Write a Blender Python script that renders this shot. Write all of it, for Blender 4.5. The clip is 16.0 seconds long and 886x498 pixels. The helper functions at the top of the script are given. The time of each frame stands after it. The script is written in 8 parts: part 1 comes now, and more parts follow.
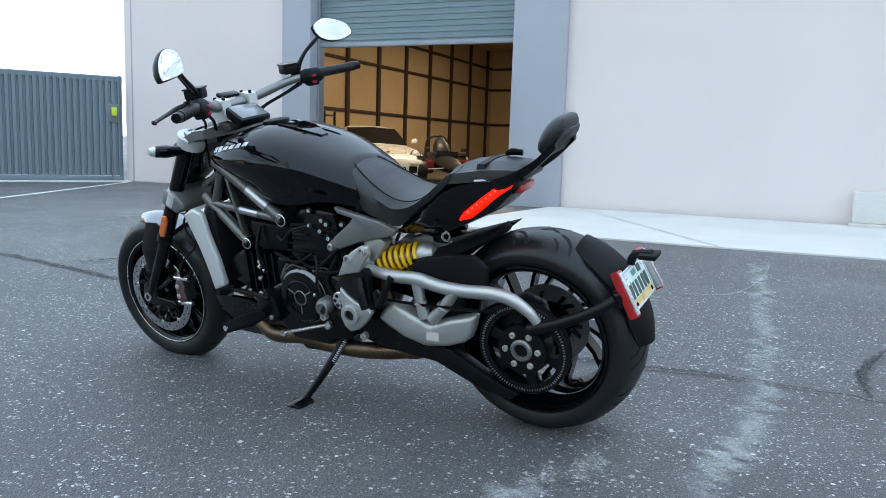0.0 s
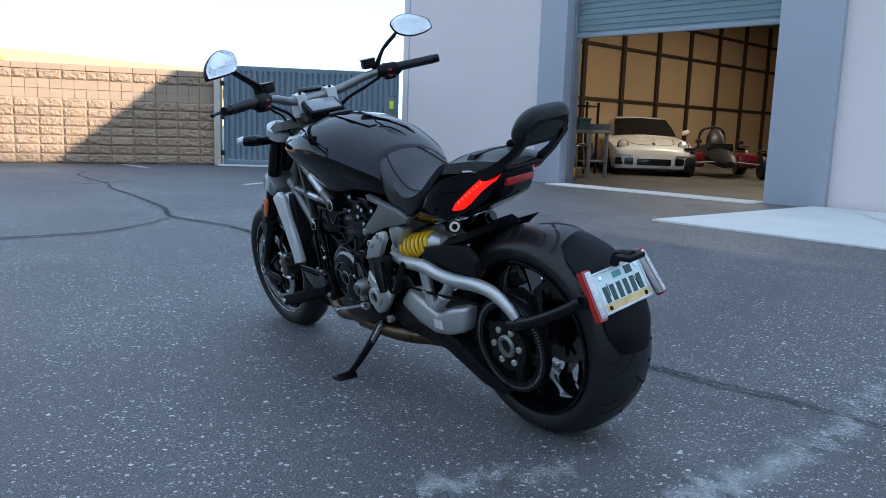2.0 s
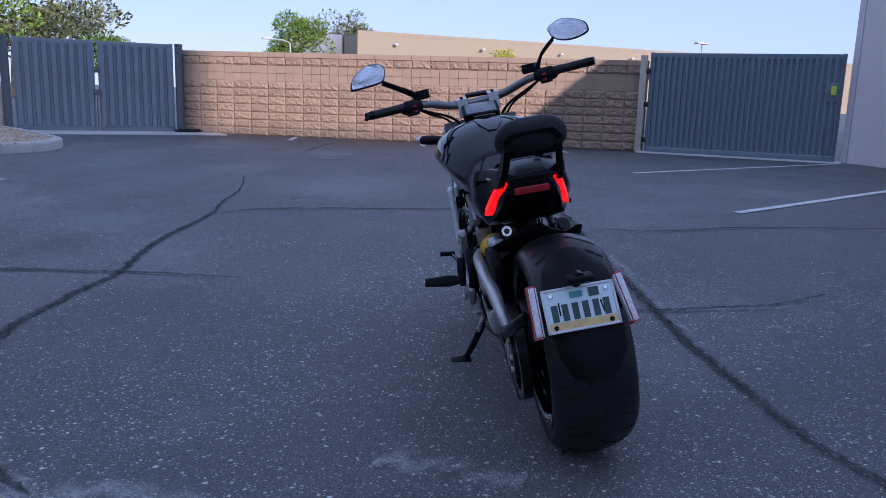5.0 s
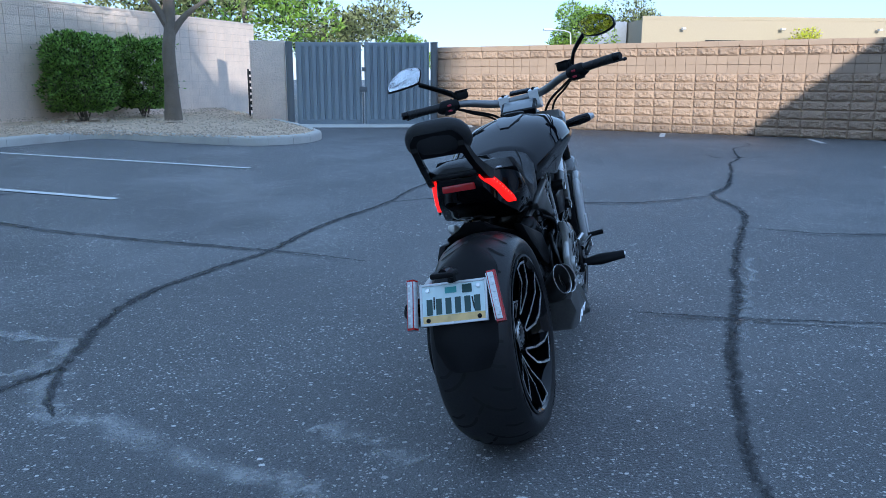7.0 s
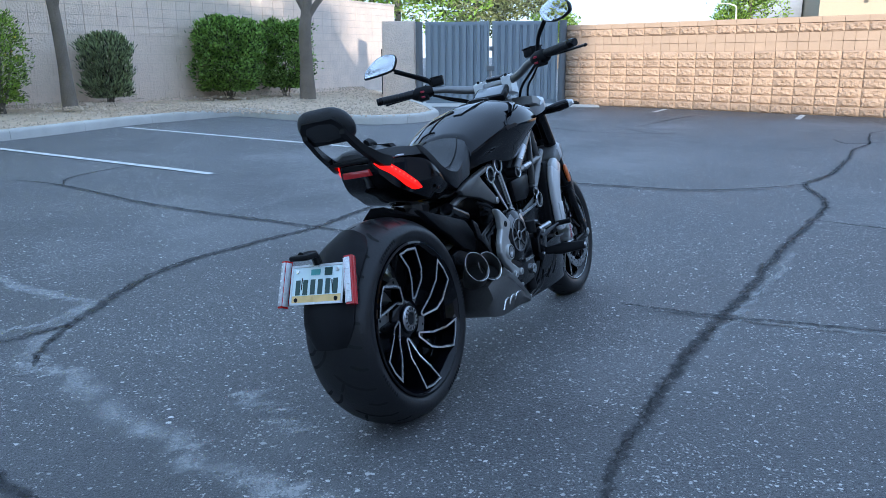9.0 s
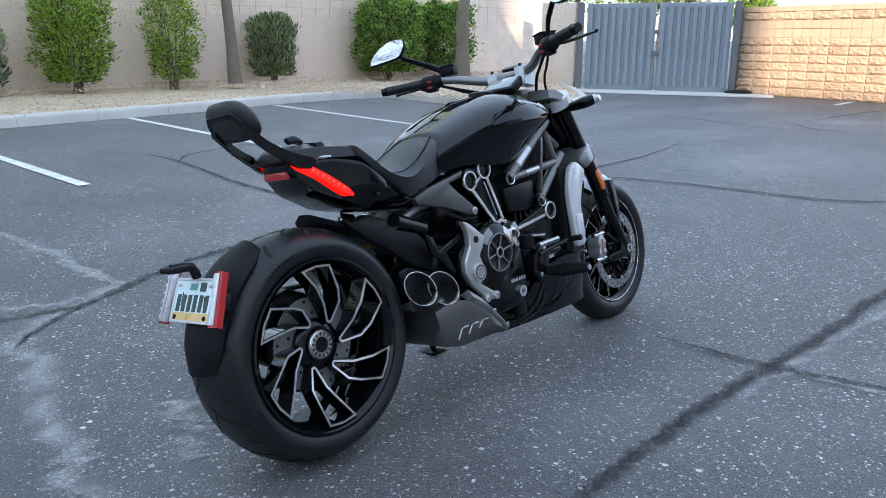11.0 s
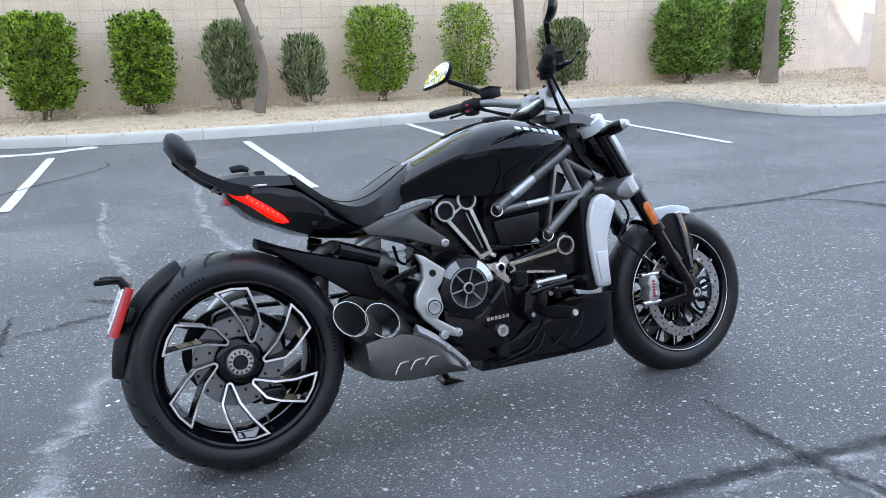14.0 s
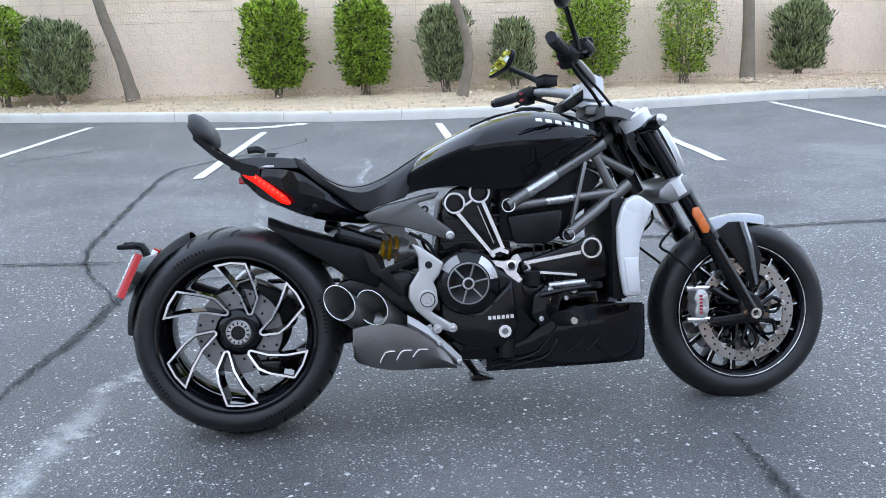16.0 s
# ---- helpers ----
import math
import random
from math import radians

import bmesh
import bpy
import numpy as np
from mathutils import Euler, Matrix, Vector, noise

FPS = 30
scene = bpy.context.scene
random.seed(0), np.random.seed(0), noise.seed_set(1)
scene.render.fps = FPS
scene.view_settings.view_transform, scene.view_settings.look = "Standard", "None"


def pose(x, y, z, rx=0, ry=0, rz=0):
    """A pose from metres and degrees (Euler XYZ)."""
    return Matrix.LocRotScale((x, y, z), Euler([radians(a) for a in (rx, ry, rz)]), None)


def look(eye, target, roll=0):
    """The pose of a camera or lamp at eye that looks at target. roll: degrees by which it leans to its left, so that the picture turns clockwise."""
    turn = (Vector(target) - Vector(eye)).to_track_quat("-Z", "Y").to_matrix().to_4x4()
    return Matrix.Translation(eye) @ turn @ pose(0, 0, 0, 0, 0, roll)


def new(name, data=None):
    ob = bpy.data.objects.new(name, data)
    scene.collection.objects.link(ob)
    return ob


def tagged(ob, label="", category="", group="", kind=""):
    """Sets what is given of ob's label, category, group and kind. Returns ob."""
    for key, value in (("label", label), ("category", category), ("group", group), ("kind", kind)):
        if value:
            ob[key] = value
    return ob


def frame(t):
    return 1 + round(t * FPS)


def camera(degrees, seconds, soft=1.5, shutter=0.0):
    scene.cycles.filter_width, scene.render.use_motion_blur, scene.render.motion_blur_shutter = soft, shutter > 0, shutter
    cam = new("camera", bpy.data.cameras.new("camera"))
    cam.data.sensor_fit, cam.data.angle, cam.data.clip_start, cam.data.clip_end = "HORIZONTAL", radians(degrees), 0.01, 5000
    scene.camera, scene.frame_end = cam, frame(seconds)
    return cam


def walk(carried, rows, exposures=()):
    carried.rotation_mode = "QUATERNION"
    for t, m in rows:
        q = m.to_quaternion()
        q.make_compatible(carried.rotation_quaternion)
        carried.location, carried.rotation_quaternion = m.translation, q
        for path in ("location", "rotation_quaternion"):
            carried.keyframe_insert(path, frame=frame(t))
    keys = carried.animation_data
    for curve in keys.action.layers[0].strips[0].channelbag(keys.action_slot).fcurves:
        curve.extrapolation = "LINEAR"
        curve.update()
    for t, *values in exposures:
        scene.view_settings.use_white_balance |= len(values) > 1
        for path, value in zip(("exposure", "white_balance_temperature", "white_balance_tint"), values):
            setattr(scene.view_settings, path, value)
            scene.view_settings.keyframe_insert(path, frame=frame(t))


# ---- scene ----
cam = camera(59.5, 16.0, 0.55)
METRES, EYE, TILT, LEAN, TURN = 8.0, 1.5, 0.0, 0.0, 0.0
PATH = [
    (0, (0.814, 0.329, 0.862), (0.553, 2.294, 0.598), 1.8),
    (0.5, (1.04, 0.367, 0.877), (0.605, 2.299, 0.601), 1.6),
    (1, (1.245, 0.447, 0.887), (0.615, 2.324, 0.598), 1.7),
    (1.5, (1.425, 0.517, 0.902), (0.62, 2.323, 0.6), 1.8),
    (2, (1.637, 0.578, 0.888), (0.666, 2.299, 0.578), 1.9),
    (2.5, (1.805, 0.683, 0.896), (0.678, 2.304, 0.578), 1.9),
    (3, (1.962, 0.798, 0.929), (0.685, 2.302, 0.604), 1.8),
    (3.5, (2.158, 0.91, 0.949), (0.745, 2.286, 0.615), 1.8),
    (4, (2.327, 1.042, 0.966), (0.785, 2.267, 0.616), 1.9),
    (4.5, (2.445, 1.238, 1.001), (0.786, 2.292, 0.631), 1.9),
    (5, (2.594, 1.394, 1.005), (0.832, 2.256, 0.616), 1.8),
    (7.5, (3.029, 2.541, 1.083), (1.077, 2.596, 0.647), -0.2),
    (8, (3.045, 2.722, 1.099), (1.096, 2.686, 0.65), -0.3),
    (8.5, (3.086, 2.919, 1.115), (1.146, 2.791, 0.65), -0.3),
    (9, (3.058, 3.096, 1.101), (1.129, 2.875, 0.621), -0.3),
    (11.5, (2.436, 3.82, 1.121), (0.663, 3.061, 0.589), 0.2),
    (12, (2.355, 3.952, 1.132), (0.634, 3.088, 0.594), -0.2),
    (12.5, (2.247, 4.128, 1.16), (0.591, 3.141, 0.629), -0.9),
    (13, (2.138, 4.266, 1.165), (0.554, 3.161, 0.644), -1.4),
    (13.5, (2.011, 4.411, 1.178), (0.523, 3.177, 0.667), -1.8),
    (14, (1.894, 4.582, 1.176), (0.516, 3.225, 0.668), -2),
    (14.5, (1.75, 4.688, 1.159), (0.487, 3.224, 0.647), -2),
    (15, (1.587, 4.758, 1.17), (0.44, 3.205, 0.65), -1.8),
    (15.5, (1.449, 4.84, 1.16), (0.421, 3.207, 0.634), -1.8),
    (16, (1.324, 4.943, 1.162), (0.418, 3.239, 0.635), -1.9),
]
EXPOSURES = [(0.0, 3.22, 7500, 7), (1.0, 3.11, 7350, 8), (1.5, 2.81, 6900, 9), (2.0, 2.61, 6400, 8), (2.5, 2.41, 5100, 5), (3.5, 1.91, 5700, 17), (5.0, 1.61, 5700, 30), (7.5, 2.31, 5350, 4), (9.0, 2.56, 5750, 8), (11.5, 3.11, 7200, 13), (12.5, 3.34, 7350, 14), (14.5, 3.46, 7500, 15), (16.0, 3.58, 7500, 16)]
walk(cam, [(t, look(eye, target, roll)) for t, eye, target, roll in PATH], EXPOSURES)

SKY_STRENGTH, SUN_STRENGTH, GARAGE_POWER = 0.15, 1.3, 26

from mathutils import geometry
from mathutils.bvhtree import BVHTree

# ---- light ----
SUN = Vector((19.3, 0.5, 5.2)).normalized()
SUN_UP = math.asin(SUN.z)
SUN_ROT = math.atan2(SUN.x, SUN.y)
world = bpy.data.worlds.new("world")
scene.world = world
world.use_nodes = True
wn = world.node_tree.nodes
sky = wn.new("ShaderNodeTexSky")
sky.sky_type = "NISHITA"
sky.sun_disc = False
sky.sun_elevation = SUN_UP
sky.sun_rotation = SUN_ROT
sky.altitude = 300
sky.dust_density = 0.3
wn["Background"].inputs["Strength"].default_value = SKY_STRENGTH
haze = wn.new("ShaderNodeMix")
haze.data_type = "RGBA"
haze.inputs[0].default_value = 0.92
haze.inputs[7].default_value = (0.92, 1.26, 1.80, 1)
world.node_tree.links.new(sky.outputs[0], haze.inputs[6])
world.node_tree.links.new(haze.outputs[2], wn["Background"].inputs[0])
sun_data = bpy.data.lights.new("sun", "SUN")
sun_data.energy = SUN_STRENGTH
sun_data.angle = radians(0.5)
sun_data.color = (1.0, 0.88, 0.74)
sun_ob = new("sun", sun_data)
sun_ob.matrix_world = look(SUN * 60, (0, 0, 0))


# ---- materials ----
def mat(name, color, rough=0.5, metal=0.0, var=0.15, big=2.0, fine=60.0, bump=0.1, coat=0.0, rvar=0.1, emit=None, power=0.0, objvar=0.0, islvar=0.0, spec=0.5, dist=0.004):
    m = bpy.data.materials.new(name)
    m.use_nodes = True
    nt = m.node_tree
    N, L = nt.nodes, nt.links
    b = N["Principled BSDF"]
    tc = N.new("ShaderNodeTexCoord")
    n1 = N.new("ShaderNodeTexNoise")
    n1.inputs["Scale"].default_value = big
    n1.inputs["Detail"].default_value = 4
    n2 = N.new("ShaderNodeTexNoise")
    n2.inputs["Scale"].default_value = fine
    n2.inputs["Detail"].default_value = 3
    for n in (n1, n2):
        L.new(tc.outputs["Object"], n.inputs["Vector"])
    mix = N.new("ShaderNodeMath")
    mix.operation = "MULTIPLY_ADD"
    L.new(n1.outputs[0], mix.inputs[0])
    mix.inputs[1].default_value = 0.6
    sc = N.new("ShaderNodeMath")
    sc.operation = "MULTIPLY"
    L.new(n2.outputs[0], sc.inputs[0])
    sc.inputs[1].default_value = 0.4
    L.new(sc.outputs[0], mix.inputs[2])
    last = mix
    if objvar or islvar:
        oi = N.new("ShaderNodeObjectInfo" if objvar else "ShaderNodeNewGeometry")
        ad = N.new("ShaderNodeMath")
        ad.operation = "MULTIPLY_ADD"
        L.new(oi.outputs["Random" if objvar else "Random Per Island"], ad.inputs[0])
        ad.inputs[1].default_value = objvar or islvar
        L.new(mix.outputs[0], ad.inputs[2])
        sb = N.new("ShaderNodeMath")
        sb.operation = "SUBTRACT"
        L.new(ad.outputs[0], sb.inputs[0])
        sb.inputs[1].default_value = (objvar or islvar) * 0.5
        last = sb
    ramp = N.new("ShaderNodeMapRange")
    L.new(last.outputs[0], ramp.inputs[0])
    ramp.inputs[1].default_value = 0.25
    ramp.inputs[2].default_value = 0.75
    ramp.inputs[3].default_value = 1 - var
    ramp.inputs[4].default_value = 1 + var
    ramp.clamp = False
    mul = N.new("ShaderNodeVectorMath")
    mul.operation = "SCALE"
    mul.inputs[0].default_value = color
    L.new(ramp.outputs[0], mul.inputs["Scale"])
    L.new(mul.outputs[0], b.inputs["Base Color"])
    rr = N.new("ShaderNodeMapRange")
    L.new(n1.outputs[0], rr.inputs[0])
    rr.inputs[1].default_value = 0.3
    rr.inputs[2].default_value = 0.7
    rr.inputs[3].default_value = max(0.02, rough - rvar)
    rr.inputs[4].default_value = min(1.0, rough + rvar)
    L.new(rr.outputs[0], b.inputs["Roughness"])
    b.inputs["Metallic"].default_value = metal
    b.inputs["Coat Weight"].default_value = coat
    b.inputs["Coat Roughness"].default_value = 0.04
    b.inputs["Specular IOR Level"].default_value = spec
    if bump:
        bp = N.new("ShaderNodeBump")
        bp.inputs["Strength"].default_value = bump
        bp.inputs["Distance"].default_value = dist
        L.new(n2.outputs[0], bp.inputs["Height"])
        L.new(bp.outputs[0], b.inputs["Normal"])
    if emit:
        b.inputs["Emission Color"].default_value = (*emit, 1)
        b.inputs["Emission Strength"].default_value = power
    return m


def asphalt():
    m = mat("asphalt", (0.088, 0.088, 0.090), 0.56, 0, 0.55, 0.6, 60, 0.0)
    nt = m.node_tree
    N, L = nt.nodes, nt.links
    b = N["Principled BSDF"]
    tc = N["Texture Coordinate"]

    def noise_at(scale, detail, rough=0.5):
        n = N.new("ShaderNodeTexNoise")
        n.inputs["Scale"].default_value = scale
        n.inputs["Detail"].default_value = detail
        n.inputs["Roughness"].default_value = rough
        L.new(tc.outputs["Object"], n.inputs["Vector"])
        return n

    def math_node(op, x, y):
        n = N.new("ShaderNodeMath")
        n.operation = op
        for i, v in enumerate((x, y)):
            if isinstance(v, (int, float)):
                n.inputs[i].default_value = v
            else:
                L.new(v, n.inputs[i])
        return n.outputs[0]

    def ranged(src, a0, a1, b0, b1):
        n = N.new("ShaderNodeMapRange")
        L.new(src, n.inputs[0])
        for i, v in enumerate((a0, a1, b0, b1)):
            n.inputs[i + 1].default_value = v
        return n.outputs[0]

    def blend(f, x, y):
        n = N.new("ShaderNodeMix")
        n.data_type = "RGBA"
        L.new(f, n.inputs[0])
        L.new(x, n.inputs[6])
        if isinstance(y, tuple):
            n.inputs[7].default_value = (*y, 1)
        else:
            L.new(y, n.inputs[7])
        return n.outputs[2]

    cur = [l.from_socket for l in L if l.to_socket == b.inputs["Base Color"]][0]
    # coarse binder grain: dark pits and paler sand
    grain = noise_at(150, 3, 0.7)
    cur = blend(ranged(grain.outputs[0], 0.50, 0.38, 0.0, 0.9), cur, (0.022, 0.022, 0.024))
    sand = noise_at(260, 2, 0.6)
    cur = blend(ranged(sand.outputs[0], 0.54, 0.70, 0.0, 0.65), cur, (0.30, 0.30, 0.295))
    # broken pale stones: cells pulled out of round by a fine noise, thicker in worn patches
    bend = noise_at(75, 2, 0.6)
    off = N.new("ShaderNodeVectorMath")
    off.operation = "MULTIPLY_ADD"
    L.new(bend.outputs["Color"], off.inputs[0])
    off.inputs[1].default_value = (0.016, 0.016, 0.0)
    L.new(tc.outputs["Object"], off.inputs[2])
    patch = ranged(noise_at(0.9, 5, 0.62).outputs[0], 0.34, 0.66, 0.40, 1.9)
    for scale, size, amount, tone in ((26.0, 0.24, 0.05, (0.74, 0.73, 0.70)), (44.0, 0.30, 0.19, (0.70, 0.69, 0.66)), (75.0, 0.36, 0.24, (0.62, 0.61, 0.58)), (120.0, 0.40, 0.24, (0.46, 0.455, 0.44))):
        v = N.new("ShaderNodeTexVoronoi")
        v.inputs["Scale"].default_value = scale
        L.new(off.outputs[0], v.inputs["Vector"])
        sep = N.new("ShaderNodeSeparateColor")
        L.new(v.outputs["Color"], sep.inputs[0])
        limit = math_node("MULTIPLY", ranged(sep.outputs[1], 0, 1, 0.45, 1.0), size)
        inside = math_node("LESS_THAN", v.outputs["Distance"], limit)
        pick = math_node("LESS_THAN", sep.outputs[0], math_node("MULTIPLY", patch, amount))
        shade = ranged(sep.outputs[2], 0, 1, 0.4, 1.0)
        cur = blend(math_node("MULTIPLY", math_node("MULTIPLY", inside, pick), shade), cur, tone)
    # dusty, chalky drifts and darker oily areas
    cur = blend(ranged(noise_at(0.42, 7, 0.62).outputs[0], 0.52, 0.72, 0.0, 0.55), cur, (0.24, 0.24, 0.24))
    cur = blend(ranged(noise_at(0.8, 5, 0.6).outputs[0], 0.46, 0.32, 0.0, 0.45), cur, (0.06, 0.06, 0.062))
    L.new(cur, b.inputs["Base Color"])
    bp = N.new("ShaderNodeBump")
    bp.inputs["Strength"].default_value = 1.0
    bp.inputs["Distance"].default_value = 0.0042
    v = N.new("ShaderNodeTexVoronoi")
    v.inputs["Scale"].default_value = 110
    L.new(off.outputs[0], v.inputs["Vector"])
    L.new(math_node("ADD", v.outputs["Distance"], grain.outputs[0]), bp.inputs["Height"])
    L.new(bp.outputs[0], b.inputs["Normal"])
    return m


ASPHALT = asphalt()
LINE = mat("line_paint", (0.64, 0.64, 0.62), 0.75, 0, 0.40, 9, 70, 0.3)
CONCRETE = mat("concrete", (0.60, 0.585, 0.55), 0.85, 0, 0.14, 1.2, 45, 0.2)
KERB = mat("kerb_concrete", (0.54, 0.515, 0.47), 0.85, 0, 0.18, 2.5, 60, 0.3)
STUCCO = mat("painted_wall", (0.68, 0.595, 0.575), 0.9, 0, 0.05, 0.7, 90, 0.15)
PILASTER = mat("grey_painted_pilaster", (0.36, 0.37, 0.41), 0.85, 0, 0.05, 0.7, 90, 0.12)
SPLIT = mat("split_face_block", (0.42, 0.295, 0.205), 0.95, 0, 0.20, 7, 40, 1.0, objvar=0.20, dist=0.02)
SMOOTH = mat("smooth_block", (0.41, 0.292, 0.205), 0.92, 0, 0.10, 3, 60, 0.25, islvar=0.15)
MORTAR = mat("mortar", (0.36, 0.26, 0.18), 0.95, 0, 0.15, 4, 60, 0.3)
GATE = mat("gate_steel_paint", (0.155, 0.20, 0.235), 0.5, 0.1, 0.10, 1.5, 40, 0.05)
GATE_PALE = mat("pale_gate_steel_paint", (0.27, 0.31, 0.345), 0.5, 0.1, 0.10, 1.5, 40, 0.05)
GATE_POST = mat("gate_post_paint", (0.16, 0.17, 0.18), 0.55, 0.1, 0.10, 1.5, 40, 0.05)
TANWALL = mat("tan_building_block", (0.81, 0.65, 0.535), 0.92, 0, 0.16, 2.5, 26, 1.0, objvar=0.05, dist=0.03)
TANJOINT = mat("tan_building_joint", (0.66, 0.53, 0.44), 0.95, 0, 0.10, 2.0, 35, 0.3)
GRAVEL = mat("decomposed_granite", (0.66, 0.51, 0.365), 0.95, 0, 0.30, 3, 160, 0.9, dist=0.02)
PEBBLE = mat("granite_pebble", (0.55, 0.43, 0.32), 0.9, 0, 0.25, 8, 90, 0.3, islvar=0.5)
ROLLER = mat("roller_door_steel", (0.30, 0.40, 0.46), 0.45, 0.3, 0.08, 1.5, 60, 0.04)
INTERIOR = mat("interior_insulation", (0.50, 0.37, 0.23), 0.85, 0, 0.12, 0.8, 12, 0.3)
BATTEN = mat("dark_batten", (0.035, 0.022, 0.015), 0.7, 0, 0.2, 3, 40, 0.1)
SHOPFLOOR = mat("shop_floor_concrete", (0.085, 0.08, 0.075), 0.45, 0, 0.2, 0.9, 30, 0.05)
FARWALL = mat("far_building_stucco", (0.39, 0.32, 0.22), 0.9, 0, 0.06, 0.1, 5, 0.05)
BARK = mat("bark", (0.20, 0.165, 0.13), 0.95, 0, 0.30, 5, 60, 1.0, dist=0.02)
def leaf_mat(name, color, rough, thin):
    """A leaf that passes part of the light that falls on its other side."""
    m = mat(name, color, rough, 0, 0.60, 7, 30, 0.0, islvar=0.8)
    N, L = m.node_tree.nodes, m.node_tree.links
    b, out = N["Principled BSDF"], N["Material Output"]
    tr = N.new("ShaderNodeBsdfTranslucent")
    src = [l.from_socket for l in L if l.to_socket == b.inputs["Base Color"]][0]
    warm = N.new("ShaderNodeVectorMath")
    warm.operation = "MULTIPLY"
    L.new(src, warm.inputs[0])
    warm.inputs[1].default_value = (1.25, 1.3, 0.7)
    L.new(warm.outputs[0], tr.inputs[0])
    mx = N.new("ShaderNodeMixShader")
    mx.inputs[0].default_value = thin
    L.new(b.outputs[0], mx.inputs[1])
    L.new(tr.outputs[0], mx.inputs[2])
    L.new(mx.outputs[0], out.inputs[0])
    return m


LEAF_BRIGHT = leaf_mat("leaf_bright", (0.20, 0.30, 0.045), 0.5, 0.4)
LEAF_DARK = leaf_mat("leaf_dark", (0.19, 0.225, 0.125), 0.40, 0.25)
LEAF_MID = leaf_mat("leaf_mid", (0.17, 0.275, 0.065), 0.5, 0.35)
LEAF_GREY = leaf_mat("leaf_grey_green", (0.18, 0.19, 0.085), 0.6, 0.4)
LEAF_YELLOW = leaf_mat("leaf_yellow_green", (0.50, 0.48, 0.05), 0.55, 0.6)
FLOWER = mat("yellow_petal", (0.75, 0.55, 0.05), 0.6, 0, 0.15, 4, 30, 0)
CAR_WHITE = mat("white_car_paint", (0.80, 0.80, 0.78), 0.25, 0, 0.02, 1, 20, 0, coat=0.8)
CAR_GLASS = mat("dark_car_glass", (0.012, 0.012, 0.014), 0.06, 0, 0.1, 1, 20, 0)
BLACK_PLASTIC = mat("black_plastic", (0.014, 0.014, 0.016), 0.5, 0, 0.2, 6, 200, 0.15)
CHROME = mat("chrome", (0.75, 0.75, 0.76), 0.12, 1.0, 0.05, 3, 60, 0.02)
YELLOW = mat("yellow_plastic", (0.70, 0.38, 0.03), 0.45, 0, 0.1, 4, 60, 0.05)
RED_PAINT = mat("red_paint", (0.14, 0.012, 0.018), 0.3, 0, 0.1, 3, 40, 0, coat=0.5)
DARK_METAL = mat("dark_metal", (0.03, 0.03, 0.033), 0.45, 0.6, 0.2, 4, 80, 0.1)
GREY_STEEL = mat("grey_steel", (0.25, 0.27, 0.30), 0.5, 0.4, 0.15, 3, 60, 0.1)


# ---- mesh helpers ----
def part(name, bm, material, parent=None, label="", smooth=40):
    me = bpy.data.meshes.new(name)
    bmesh.ops.recalc_face_normals(bm, faces=bm.faces)
    bm.to_mesh(me)
    bm.free()
    if smooth:
        me.shade_smooth()
        me.set_sharp_from_angle(angle=radians(smooth))
    me.materials.append(material)
    ob = new(name, me)
    ob.parent = parent
    if label:
        tagged(ob, label)
    return ob


def box(x0, x1, y0, y1, z0, z1, bev=0.0, bm=None, m=None):
    b2 = bmesh.new()
    r = bmesh.ops.create_cube(b2, size=1, matrix=Matrix.Translation(((x0 + x1) / 2, (y0 + y1) / 2, (z0 + z1) / 2)) @ Matrix.Diagonal((x1 - x0, y1 - y0, z1 - z0, 1)))
    if bev:
        bmesh.ops.bevel(b2, geom=b2.edges[:], offset=bev, segments=2, affect="EDGES", profile=0.5)
    return merge(bm, b2, m)


def merge(bm, b2, m=None):
    if m is not None:
        b2.transform(m)
    if bm is None:
        return b2
    me = bpy.data.meshes.new("join")
    b2.to_mesh(me)
    b2.free()
    bm.from_mesh(me)
    bpy.data.meshes.remove(me)
    return bm


def prism(pts, y0, y1, bev=0.0, bm=None, m=None, seg=2):
    """A polygon in x, z pulled from y0 to y1."""
    b2 = bmesh.new()
    a = [b2.verts.new((x, y0, z)) for x, z in pts]
    c = [b2.verts.new((x, y1, z)) for x, z in pts]
    n = len(pts)
    b2.faces.new(a)
    b2.faces.new(c[::-1])
    for i in range(n):
        b2.faces.new((a[i], c[i], c[(i + 1) % n], a[(i + 1) % n]))
    bmesh.ops.recalc_face_normals(b2, faces=b2.faces)
    if bev:
        bmesh.ops.bevel(b2, geom=b2.edges[:], offset=bev, segments=seg, affect="EDGES", profile=0.5)
    return merge(bm, b2, m)


def smooth_line(pts, k=6):
    P = [Vector(p) for p in pts]
    P = [2 * P[0] - P[1]] + P + [2 * P[-1] - P[-2]]
    out = []
    for i in range(1, len(P) - 2):
        a, b, c, d = P[i - 1:i + 3]
        for j in range(k):
            t = j / k
            out.append(0.5 * (2 * b + (c - a) * t + (2 * a - 5 * b + 4 * c - d) * t * t + (3 * b - a - 3 * c + d) * t ** 3))
    out.append(P[-2])
    return out


